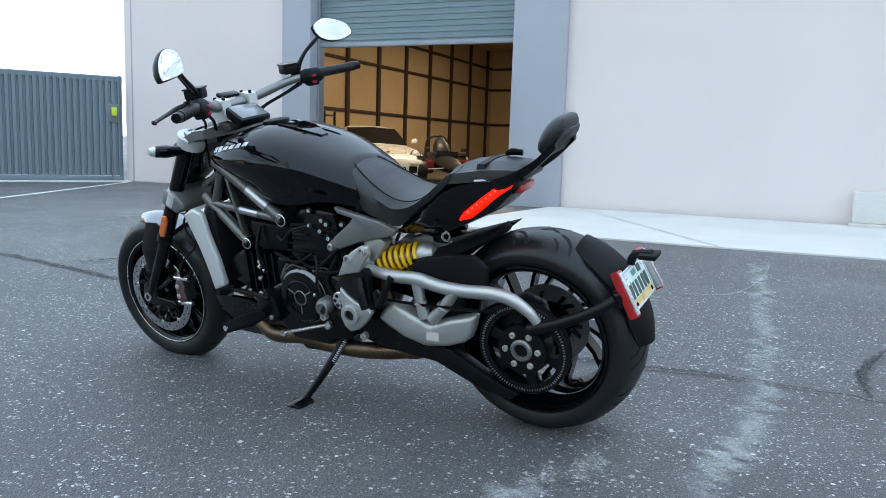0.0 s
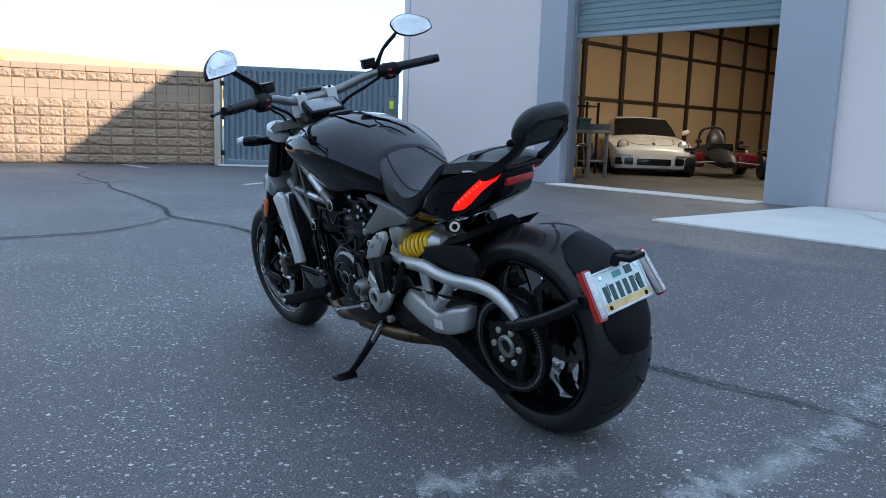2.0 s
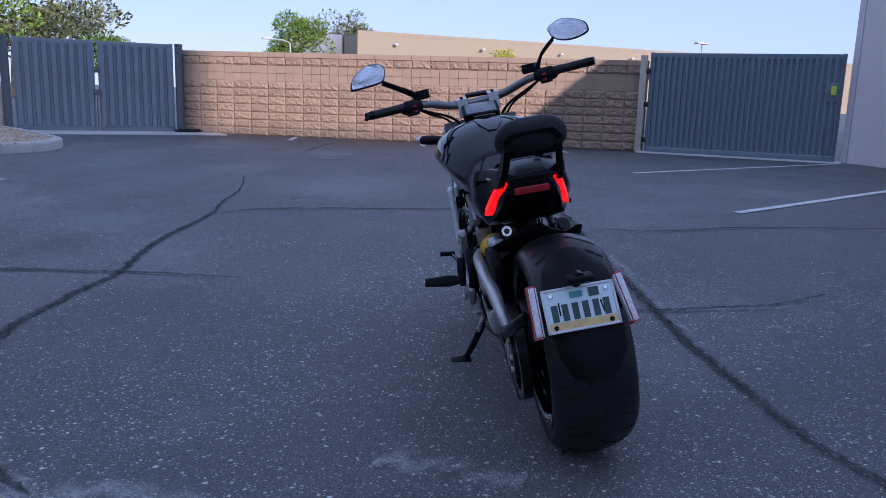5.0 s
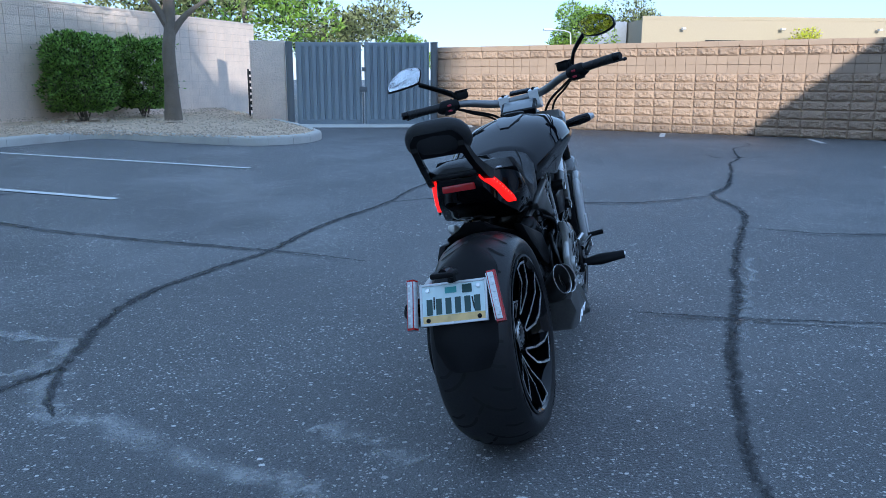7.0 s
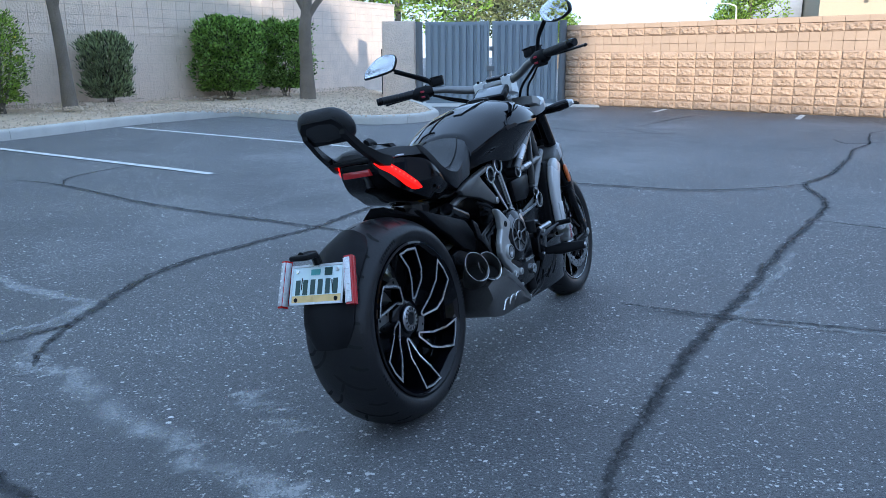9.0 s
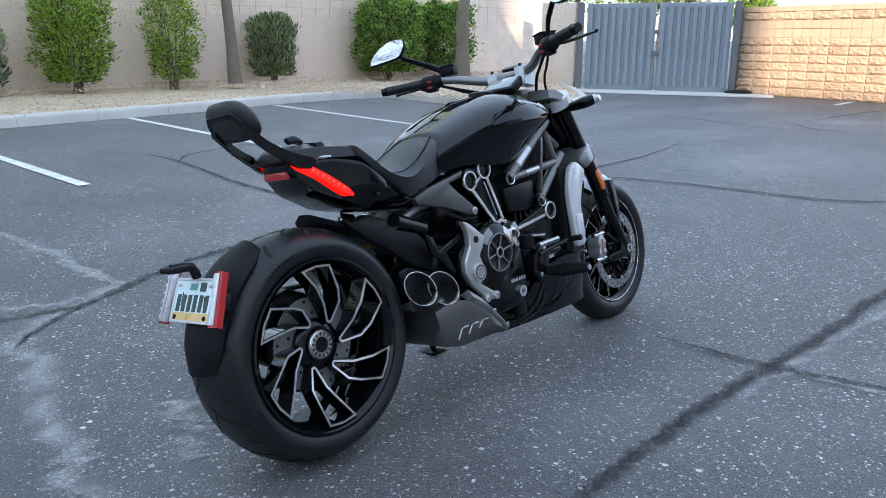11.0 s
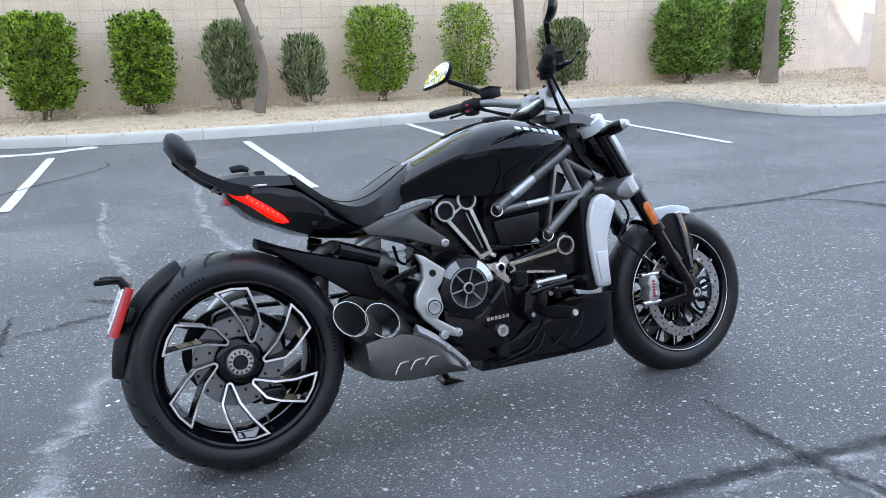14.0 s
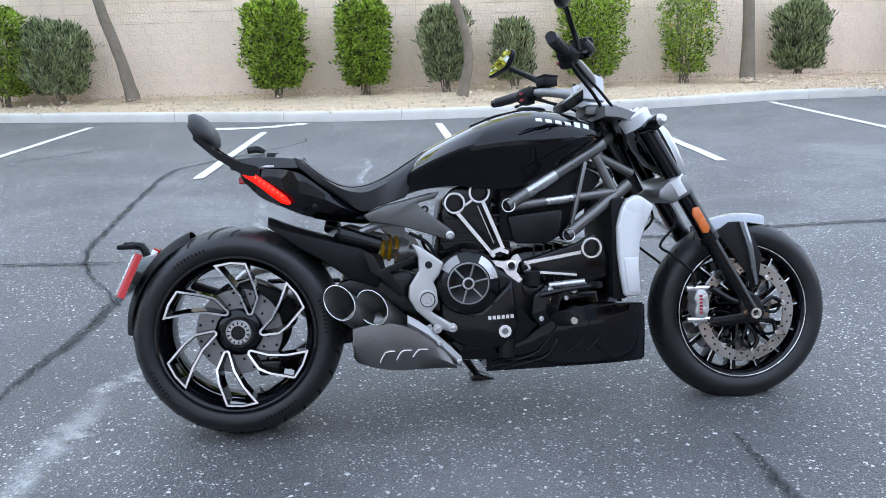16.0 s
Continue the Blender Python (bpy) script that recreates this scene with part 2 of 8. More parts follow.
def tube(pts, r, n=10, k=0, bm=None, caps=True, flat=1.0):
    """A pipe along points; r is one radius or one a point; k: steps of a smooth curve; flat squeezes it."""
    P = [Vector(p) for p in pts]
    rs = list(r) if isinstance(r, (list, tuple)) else [r] * len(P)
    if k:
        q = smooth_line(P, k)
        m = len(q) - 1
        rs = [float(np.interp(i / m * (len(P) - 1), range(len(P)), rs)) for i in range(m + 1)]
        P = q
    b2 = bm or bmesh.new()
    rings = []
    up = None
    for i, p in enumerate(P):
        d = (P[min(i + 1, len(P) - 1)] - P[max(i - 1, 0)]).normalized()
        if up is None:
            up = d.orthogonal().normalized()
        up = (up - d * up.dot(d))
        up = up.normalized() if up.length > 1e-6 else d.orthogonal().normalized()
        side = d.cross(up)
        rings.append([b2.verts.new(p + rs[i] * (math.cos(2 * math.pi * j / n) * up + flat * math.sin(2 * math.pi * j / n) * side)) for j in range(n)])
    for a, c in zip(rings, rings[1:]):
        for j in range(n):
            b2.faces.new((a[j], a[(j + 1) % n], c[(j + 1) % n], c[j]))
    if caps:
        b2.faces.new(rings[0][::-1])
        b2.faces.new(rings[-1])
    return b2


def lathe(profile, at=(0, 0, 0), n=48, bm=None, closed=False, axis="Y", a0=0.0, a1=360.0):
    """Turns (radius, along) pairs round an axis through at."""
    b2 = bmesh.new()
    full = abs(a1 - a0) >= 359.9
    steps = n if full else n + 1
    rings = []
    for i in range(steps):
        a = radians(a0 + (a1 - a0) * i / n)
        c, s = math.cos(a), math.sin(a)
        ring = []
        for r, h in profile:
            p = {"Y": (r * c, h, r * s), "Z": (r * c, r * s, h), "X": (h, r * c, r * s)}[axis]
            ring.append(b2.verts.new(Vector(p) + Vector(at)))
        rings.append(ring)
    m = len(profile)
    for i in range(n):
        a, c = rings[i], rings[(i + 1) % steps]
        for j in range(m if closed else m - 1):
            q = (a[j], c[j], c[(j + 1) % m], a[(j + 1) % m])
            b2.faces.new(q)
    bmesh.ops.remove_doubles(b2, verts=b2.verts, dist=1e-5)
    return merge(bm, b2)


def disc(at, r, y0, y1, n=32, bev=0.003, bm=None, axis="Y"):
    b = min(bev, r * 0.4)
    s = 1 if y1 > y0 else -1
    return lathe([(0, y0), (r - b, y0), (r, y0 + s * b), (r, y1 - s * b), (r - b, y1), (0, y1)], at, n, bm, axis=axis)


def ring(at, r0, r1, y0, y1, n=32, bm=None, axis="Y", bev=0.0015):
    b = bev
    return lathe([(r0, y0), (r1 - b, y0), (r1, y0 + b), (r1, y1 - b), (r1 - b, y1), (r0, y1)], at, n, bm, True, axis)


def loft(sections, bm=None, caps=True, k=0):
    """Skins rings of equal counts, one after the other; k adds smooth rings between."""
    if k:
        cols = list(zip(*sections))
        cols = [smooth_line(c, k) for c in cols]
        sections = list(zip(*cols))
    b2 = bmesh.new()
    R = [[b2.verts.new(p) for p in s] for s in sections]
    n = len(R[0])
    for a, c in zip(R, R[1:]):
        for j in range(n):
            b2.faces.new((a[j], a[(j + 1) % n], c[(j + 1) % n], c[j]))
    if caps:
        b2.faces.new(R[0][::-1])
        b2.faces.new(R[-1])
    bmesh.ops.remove_doubles(b2, verts=b2.verts, dist=1e-5)
    return merge(bm, b2)


def between(a, b, w, h, bev=0.0, bm=None, up=(0, 0, 1)):
    """A bar of width w and height h from a to b."""
    a, b = Vector(a), Vector(b)
    d = b - a
    x = d.normalized()
    y = Vector(up).cross(x).normalized()
    z = x.cross(y)
    m = Matrix((x, y, z)).transposed().to_4x4()
    m.translation = (a + b) / 2
    return box(-d.length / 2, d.length / 2, -w / 2, w / 2, -h / 2, h / 2, bev, bm, m)


def ground_z(x, y):
    """The yard falls away slightly under the motorcycle."""
    d2 = (x - 0.3) ** 2 + (y - 2.8) ** 2
    return (-0.068 + 0.0284 * x + 0.0211 * y) * math.exp(-d2 / 8.0)


def ribbon(pts, width, lift, wob=0.0, k=6, bm=None, taper=False, drift=0.6):
    """A strip on the ground along points, with an uneven edge; its u runs across, its v along in metres."""
    P = smooth_line([(x, y, 0) for x, y in pts], k) if k else [Vector((x, y, 0)) for x, y in pts]
    b2 = bm or bmesh.new()
    uv = b2.loops.layers.uv.verify()
    prev = None
    run = 0.0
    for i, p in enumerate(P):
        d = (P[min(i + 1, len(P) - 1)] - P[max(i - 1, 0)]).normalized()
        s = Vector((-d.y, d.x, 0))
        f = 1.0
        if taper:
            f = min(1.0, 0.25 + 2.5 * min(i, len(P) - 1 - i) / len(P))
        w = [0.5 * width * f * (1 + wob * random.uniform(-1, 1)) for _ in range(2)]
        c = s * width * drift * wob * random.uniform(-1, 1)
        if i:
            run += (p - P[i - 1]).length
        row = []
        for q, u in ((p + c + s * w[0], 0.0), (p + c, 0.5), (p + c - s * w[1], 1.0)):
            row.append((b2.verts.new((q.x, q.y, ground_z(q.x, q.y) + lift)), (u, run)))
        if prev:
            for j in (0, 1):
                quad = (prev[j], prev[j + 1], row[j + 1], row[j])
                face = b2.faces.new([v for v, _ in quad])
                for loop, (_, t) in zip(face.loops, quad):
                    loop[uv].uv = t
        prev = row
    return b2


def empty(name, label="", category="", m=None, group="", kind=""):
    ob = new(name)
    ob.empty_display_size = 0.2
    if m is not None:
        ob.matrix_world = m
    return tagged(ob, label, category, group, kind)


# ---- ground ----
def build_ground():
    bm = bmesh.new()
    xs = [-2500, -400, -90, -45] + list(np.arange(-30, 30.1, 0.5)) + [45, 90, 400, 2500]
    V = [[bm.verts.new((x, y, ground_z(x, y))) for y in xs] for x in xs]
    for i in range(len(xs) - 1):
        for j in range(len(xs) - 1):
            bm.faces.new((V[i][j], V[i + 1][j], V[i + 1][j + 1], V[i][j + 1]))
    tagged(part("ground", bm, ASPHALT, None, smooth=180), "dark grey worn asphalt parking yard with pale stone chips", "ground", kind="structure")


build_ground()

CRACKS = [
    ([(1.55, 2.1), (1.4, 1.80), (1.24, 1.52), (1.1, 1.18), (0.98, 0.95), (0.84, 0.65)], 0.085),
    ([(0.98, 0.96), (0.62, 0.95), (0.28, 0.97), (0.05, 1.1), (-0.25, 1.08), (-0.62, 1.06), (-1.09, 1.13), (-1.68, 1.42), (-2.02, 1.62), (-2.6, 1.81), (-3.15, 2.05), (-3.83, 2.41), (-4.6, 2.67), (-5.4, 2.98), (-6.65, 3.27)], 0.085),
    ([(0.54, 1.27), (0.37, 1.18), (0.2, 1.14), (-0.04, 1.10)], 0.06),
    ([(0.50, 0.62), (0.40, 0.80), (0.28, 0.97)], 0.068),
    ([(1.7, -0.06), (1.3, 0.18), (0.93, 0.37)], 0.068),
    ([(1.05, 1.2), (1.12, 0.17), (0.88, -0.70), (0.53, -1.75), (0.16, -2.70), (-0.20, -3.06), (-1.49, -3.9), (-1.75, -4.36)], 0.075),
    ([(-3.66, -1.75), (-3.56, -1.42), (-3.38, -1.03), (-2.76, -0.03), (-2.42, 0.69), (-2.2, 1.26), (-2.05, 1.62), (-1.9, 1.92), (-1.69, 2.25)], 0.068),
    ([(-3.38, -1.06), (-3.78, -1.26), (-4.3, -1.22), (-4.87, -1.04)], 0.054),
    ([(-3.86, 2.43), (-4.04, 2.84), (-3.97, 3.35), (-3.8, 3.9), (-3.63, 4.45), (-3.72, 4.95), (-3.96, 5.45)], 0.08),
    ([(2.0, 3.04), (1.72, 3.17), (1.44, 3.27), (1.17, 3.33), (0.84, 3.45), (0.55, 3.57), (0.26, 3.69), (-0.20, 3.92), (-0.68, 4.16), (-1.5, 4.54), (-2.44, 5.04), (-3.13, 5.36), (-3.97, 5.48), (-4.5, 5.85), (-5.12, 6.18), (-5.9, 6.56), (-6.66, 6.9), (-7.4, 7.37), (-8.8, 7.95), (-9.6, 8.6), (-11.2, 8.9)], 0.085),
    ([(-0.39, 3.52), (-0.32, 3.68), (-0.21, 3.93), (-0.14, 4.2), (-0.06, 4.55), (-0.12, 5.0)], 0.06),
    ([(-2.42, 5.04), (-2.22, 5.30), (-2.08, 5.60), (-2.0, 6.4), (-1.66, 7.45), (-1.3, 8.45)], 0.054),
    ([(-7.9, 7.1), (-7.38, 7.1), (-7.5, 7.7), (-7.4, 8.2)], 0.068),
    ([(-9.82, 1.78), (-9.6, 3.15), (-8.75, 4.0), (-8.4, 5.25)], 0.054),
    ([(-9.3, 4.55), (-8.6, 4.85), (-8.62, 5.24)], 0.061),
    ([(-9.68, 4.77), (-11.49, 5.71), (-12.72, 6.57)], 0.068),
    ([(2.29, 3.81), (2.04, 3.42), (1.95, 3.08)], 0.068),
    ([(1.72, -4.52), (1.13, -4.69), (0.51, -5.0), (0.12, -4.9)], 0.054),
]
CHALK_LINES = [
    ([(2.46, 6.67), (2.2, 5.6), (1.99, 4.64), (1.80, 3.87), (1.68, 3.45), (1.60, 3.16), (1.49, 2.81), (1.35, 2.50), (1.21, 2.25), (1.04, 2.01), (0.82, 1.73), (0.61, 1.44), (0.50, 1.22), (0.17, 1.10), (-0.2, 1.04)], 0.30),
    ([(-0.20, 1.08), (-0.34, 0.86), (-0.46, 0.58), (-0.63, 0.20), (-0.83, -0.47), (-1.16, -1.2), (-1.69, -2.23)], 0.22),
    ([(-0.46, 0.45), (-0.40, 0.66), (-0.33, 0.84), (-0.28, 1.04)], 0.16),
    ([(0.2, 0.80), (0.10, 0.95), (-0.02, 1.02), (-0.22, 1.05)], 0.18),
    ([(0.15, 0.35), (0.04, 0.0), (-0.22, -0.82), (-0.69, -1.96)], 0.20),
    ([(0.70, 2.14), (0.84, 2.28), (1.02, 2.41)], 0.26),
    ([(1.70, 7.45), (2.1, 7.33), (2.45, 7.12), (2.56, 6.72), (2.36, 6.0), (1.98, 5.14), (1.6, 4.92)], 0.07),
    ([(-0.24, 3.99), (-0.50, 4.12), (-0.95, 4.36), (-1.45, 4.60)], 0.14),
    ([(0.12, 3.82), (-0.17, 3.98), (-0.08, 4.30), (0.0, 4.6)], 0.12),
]


def strip_alpha(name, color, core, soft, lo, hi, top, fine):
    """Paint or dust on a strip: fades towards the strip's edges and breaks up with a fine and a coarse noise."""
    m = mat(name, color, 0.92, 0, 0.22, 7, 110, 0.3, spec=0.3)
    N, L = m.node_tree.nodes, m.node_tree.links
    tc = N["Texture Coordinate"]
    sep = N.new("ShaderNodeSeparateXYZ")
    L.new(tc.outputs["UV"], sep.inputs[0])

    def math_node(op, x, y=0.0):
        n = N.new("ShaderNodeMath")
        n.operation = op
        for i, v in enumerate((x, y)):
            if isinstance(v, (int, float)):
                n.inputs[i].default_value = v
            else:
                L.new(v, n.inputs[i])
        return n.outputs[0]
    away = math_node("MULTIPLY", math_node("ABSOLUTE", math_node("SUBTRACT", sep.outputs[0], 0.5)), 2.0)
    fade = N.new("ShaderNodeMapRange")
    fade.interpolation_type = "SMOOTHSTEP"
    L.new(away, fade.inputs[0])
    for i, v in enumerate((core, core + soft, 1.0, 0.0)):
        fade.inputs[i + 1].default_value = v
    mixed = fade.outputs[0]
    total = None
    for scale, share in ((fine, 0.55), (5.0, 0.45)):
        n = N.new("ShaderNodeTexNoise")
        n.inputs["Scale"].default_value = scale
        n.inputs["Detail"].default_value = 5
        n.inputs["Roughness"].default_value = 0.7
        L.new(tc.outputs["Object"], n.inputs["Vector"])
        v = math_node("MULTIPLY", n.outputs[0], share)
        total = v if total is None else math_node("ADD", total, v)
    total = math_node("ADD", total, math_node("MULTIPLY", math_node("SUBTRACT", mixed, 1.0), 0.30))
    rng = N.new("ShaderNodeMapRange")
    L.new(total, rng.inputs[0])
    for i, v in enumerate((lo, hi, 0.0, top)):
        rng.inputs[i + 1].default_value = v
    L.new(math_node("MULTIPLY", rng.outputs[0], mixed), N["Principled BSDF"].inputs["Alpha"])
    return m


TAR_WORN = strip_alpha("worn_tar_sealer", (0.040, 0.040, 0.042), 0.28, 0.90, 0.28, 0.52, 0.64, 30)
CRACK_DARK = strip_alpha("open_crack", (0.016, 0.016, 0.017), 0.4, 0.6, 0.44, 0.54, 0.55, 60)
CHALK_DUST = strip_alpha("chalk_dust", (0.47, 0.47, 0.46), 0.0, 1.0, 0.38, 0.58, 0.60, 75)


def build_markings():
    for n, (pts, w) in enumerate(CHALK_LINES):
        random.seed(len(pts) + n)
        o = part("chalk_drift", ribbon(pts, w, 0.003 + 0.0004 * n, 0.25, 8), CHALK_DUST, None, smooth=180)
        tagged(o, "pale powdery residue drifted along a crack", "residue", "chalk drifts", kind="structure")
    for n, (pts, w) in enumerate(CRACKS):
        random.seed(len(pts) * 7 + int(pts[0][0] * 10))
        seam = part("tar_seam", ribbon(pts, w, 0.0075 + 0.0002 * n, 0.22, 12, taper=True), TAR_WORN, None, smooth=180)
        tagged(seam, "black tar sealer over a crack in the asphalt", "seam", "tar seams", kind="structure")
        part("open_crack", ribbon(pts, 0.016, 0.0122 + 0.0001 * n, 0.5, 16, taper=True, drift=1.3), CRACK_DARK, seam, smooth=180)
    stalls = [((2.35, -3.5), (0.40, -8.1)), ((0.0, -2.22), (-1.52, -5.42)), ((-2.16, -1.0), (-3.80, -4.70)), ((-4.22, -0.03), (-6.50, -4.38)), ((-6.63, 0.80), (-9.2, -3.6)),
              ((-2.70, 7.06), (-4.35, 13.2)), ((-6.13, 8.64), (-6.95, 13.9)), ((-9.75, 10.0), (-10.75, 10.3)), ((-11.4, 7.75), (-12.5, 8.2)), ((-13.2, 5.55), (-14.2, 5.95))]
    for i, (a, b) in enumerate(stalls):
        random.seed(i)
        n = max(4, int((Vector(a) - Vector(b)).length / 0.25))
        pts = [(a[0] + (b[0] - a[0]) * j / n, a[1] + (b[1] - a[1]) * j / n) for j in range(n + 1)]
        tagged(part("stall_line", ribbon(pts, 0.10, 0.0069, 0.06, 0), LINE, None, smooth=180), "worn white painted parking stall line", "marking", "stall lines", kind="structure")
    bm = ribbon([(-2.35, -6.1), (-1.85, -6.05), (-1.35, -6.15), (-0.9, -6.5)], 0.25, 0.0072, 0.25)
    tagged(part("stall_line", bm, LINE, None, smooth=180), "rough white paint patch by the kerb", "marking", kind="structure")


build_markings()


# ---- door building ----
FACE = Matrix.Translation((-7.25, 14.4, 0)) @ Matrix.Rotation(math.atan2(-0.286, 0.958), 4, "Z")
# in FACE: x runs along the front, -y towards the yard, z up
ROOF = 5.2
DOOR0, DOOR1, DOOR_H, DOOR_UP = 4.25, 7.80, 3.9, 2.48


def placed(ob, m):
    ob.matrix_world = m
    return ob


def build_building():
    H = ROOF
    b = empty("wall_north", "pale pinkish grey painted tilt-up concrete wall", "wall", FACE, kind="structure")
    part("wall_panel", box(0, DOOR0 - 0.02, 0, 0.25, -0.1, H), STUCCO, b)
    part("wall_panel", box(DOOR1 + 0.02, 26, 0, 0.25, -0.1, H), STUCCO, b)
    part("wall_panel", box(DOOR0 - 0.02, DOOR1 + 0.02, 0, 0.25, DOOR_H, H), STUCCO, b)
    part("reveal_line", box(0.16, 0.19, -0.004, 0.02, 0, H), PILASTER, b)
    part("return_wall", box(0.0, 0.25, 0.25, 19, -0.1, H), STUCCO, b)
    part("back_wall", box(0.25, 26, 18.75, 19, -0.1, H), STUCCO, b)
    part("roof", box(0.1, 26, 0.1, 18.9, H - 0.4, H - 0.2), CONCRETE, b)
    for x0, x1, nm in ((3.68, DOOR0, "pilaster"), (DOOR1, 8.62, "pilaster")):
        part(nm, box(x0, x1, -0.10, 0.25, -0.1, H, 0.012), PILASTER, b, "grey painted pilaster beside the roller door")
    d = empty("roller_door", "half-raised blue grey corrugated steel roller door", "door", FACE, kind="structure")
    # ribbed curtain
    pts = []
    z = DOOR_UP
    while z < DOOR_H:
        pts += [(0.0, z), (0.0, z + 0.055), (0.018, z + 0.062), (0.018, z + 0.082)]
        z += 0.09
    bm = bmesh.new()
    rows = [[bm.verts.new((x, 0.16 - o, zz)) for x in (DOOR0, DOOR1)] for o, zz in pts]
    for r0, r1 in zip(rows, rows[1:]):
        bm.faces.new((r0[0], r0[1], r1[1], r1[0]))
    bmesh.ops.solidify(bm, geom=bm.faces[:], thickness=0.01)
    part("curtain", bm, ROLLER, d, smooth=20)
    part("bottom_bar", box(DOOR0, DOOR1, 0.12, 0.19, DOOR_UP - 0.05, DOOR_UP + 0.02, 0.006), GREY_STEEL, d)
    for x in (DOOR0, DOOR1):
        s = 1 if x == DOOR0 else -1
        part("guide_rail", box(min(x, x + s * 0.05), max(x, x + s * 0.05), 0.10, 0.26, 0, DOOR_H, 0.004), GREY_STEEL, d)
    # room behind
    r = empty("garage_room", "garage room lined with tan insulation panels and dark battens", "room", FACE, kind="structure")
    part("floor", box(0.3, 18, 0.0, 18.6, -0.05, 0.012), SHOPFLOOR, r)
    part("threshold", box(DOOR0, DOOR1, -0.45, 0.02, -0.05, 0.016, 0.005), CONCRETE, r, "pale concrete door threshold")
    part("side_wall", box(0.25, 0.3, 0.26, 18.6, 0, 4.7), INTERIOR, r)
    part("rear_wall", box(0.3, 18, 18.6, 18.7, 0, 4.7), INTERIOR, r)
    part("far_side_wall", box(18, 18.1, 0.26, 18.7, 0, 4.7), INTERIOR, r)
    for i in range(9):
        y = 4.0 + 1.75 * i
        part("batten", box(0.3, 0.37, y - 0.075, y + 0.075, 0, 4.6, 0.004), BATTEN, r)
    for z in (1.75, 3.13, 3.95):
        part("rail", box(0.3, 0.34, 0.3, 18.6, z - 0.045, z + 0.045, 0.003), BATTEN, r)
    for i in range(10):
        x = 1.4 + 1.75 * i
        part("batten", box(x - 0.075, x + 0.075, 18.53, 18.6, 0, 4.6, 0.004), BATTEN, r)
    for z in (1.75, 3.13, 3.95):
        part("rail", box(0.3, 17.9, 18.56, 18.6, z - 0.045, z + 0.045, 0.003), BATTEN, r)
    c = part("ceiling", box(0.25, 18.1, 0.26, 18.7, 4.65, 4.75), INTERIOR, None)
    placed(tagged(c, "tan insulated garage ceiling", "ceiling", kind="structure"), FACE)
    for y in (4.5, 10.5):
        t = empty("strip_light", "white tube ceiling light in the garage", "lamp", FACE @ pose(5.0, y, 4.5), "garage strip lights")
        part("housing", box(-0.7, 0.7, -0.09, 0.09, 0.0, 0.1, 0.01), CAR_WHITE, t)
        part("tube", tube([(-0.65, 0, -0.03), (0.65, 0, -0.03)], 0.02), mat("lit_tube", (0.9, 0.85, 0.7), 0.4, emit=(1.0, 0.80, 0.55), power=6), t)
        ld = bpy.data.lights.new("strip_light_glow", "AREA")
        ld.shape, ld.size, ld.size_y, ld.energy, ld.color = "RECTANGLE", 1.3, 0.15, GARAGE_POWER, (1.0, 0.84, 0.64)
        lo = new("strip_light_glow", ld)
        lo.parent = t
        lo.location = (0, 0, -0.06)
    u = FACE
    # concrete apron
    bm = bmesh.new()
    P = [(-0.42, 8.62), (0.2, 8.4), (2.2, 7.72), (3.72, 7.36), (14, 4.35), (14, 8.0), (0.86, 11.9)]
    top = [bm.verts.new((x, y, 0.02)) for x, y in P]
    bot = [bm.verts.new((x, y, -0.1)) for x, y in P]
    bm.faces.new(top)
    for i in range(len(P)):
        bm.faces.new((top[i], bot[i], bot[(i + 1) % len(P)], top[(i + 1) % len(P)]))
    tagged(part("pavement_apron", bm, CONCRETE, None), "pale concrete apron slab along the building", "pavement", kind="structure")
    bm = ribbon([(1.3, 11.7), (2.4, 7.65)], 0.02, 0.024, 0.1, 1)
    tagged(part("pavement_joint", bm, KERB, None), "dark sawn joint in the apron", "joint", kind="structure")
    w = empty("utility_box", "cream metal utility box low on the wall", "box", FACE @ pose(12.62, 0, 0.0))
    part("housing", box(-0.18, 0.6, -0.22, 0.0, 0.06, 0.45, 0.015), CONCRETE, w)
    part("pad", box(-0.22, 0.64, -0.26, 0.0, 0.0, 0.06, 0.01), KERB, w)


build_building()


# ---- gates and yard wall ----
def slat_panel(width, height, pitch, depth, parent, name="slat", paint=GATE):
    """Vertical folded slats between x 0 and width."""
    n = int(width / pitch)
    me = None
    for i in range(n):
        x = (i + 0.5) * width / n
        w = width / n
        if me is None:
            bm = bmesh.new()
            sec = [(-w * 0.5, 0.0), (-w * 0.34, 0.0), (-w * 0.26, -depth), (w * 0.26, -depth), (w * 0.34, 0.0), (w * 0.5, 0.0), (w * 0.5, 0.004), (-w * 0.5, 0.004)]
            a = [bm.verts.new((px, py, 0)) for px, py in sec]
            c = [bm.verts.new((px, py, height)) for px, py in sec]
            for j in range(len(sec)):
                k = (j + 1) % len(sec)
                bm.faces.new((a[j], a[k], c[k], c[j]))
            o = part(name, bm, paint, parent, smooth=20)
            me = o.data
        else:
            o = new(name, me)
            o.parent = parent
        o.location = (x, 0, 0.12)


def between_m(a, b):
    a, b = Vector((*a, 0)), Vector((*b, 0))
    d = b - a
    return Matrix.Translation(a) @ Matrix.Rotation(math.atan2(d.y, d.x), 4, "Z"), d.length


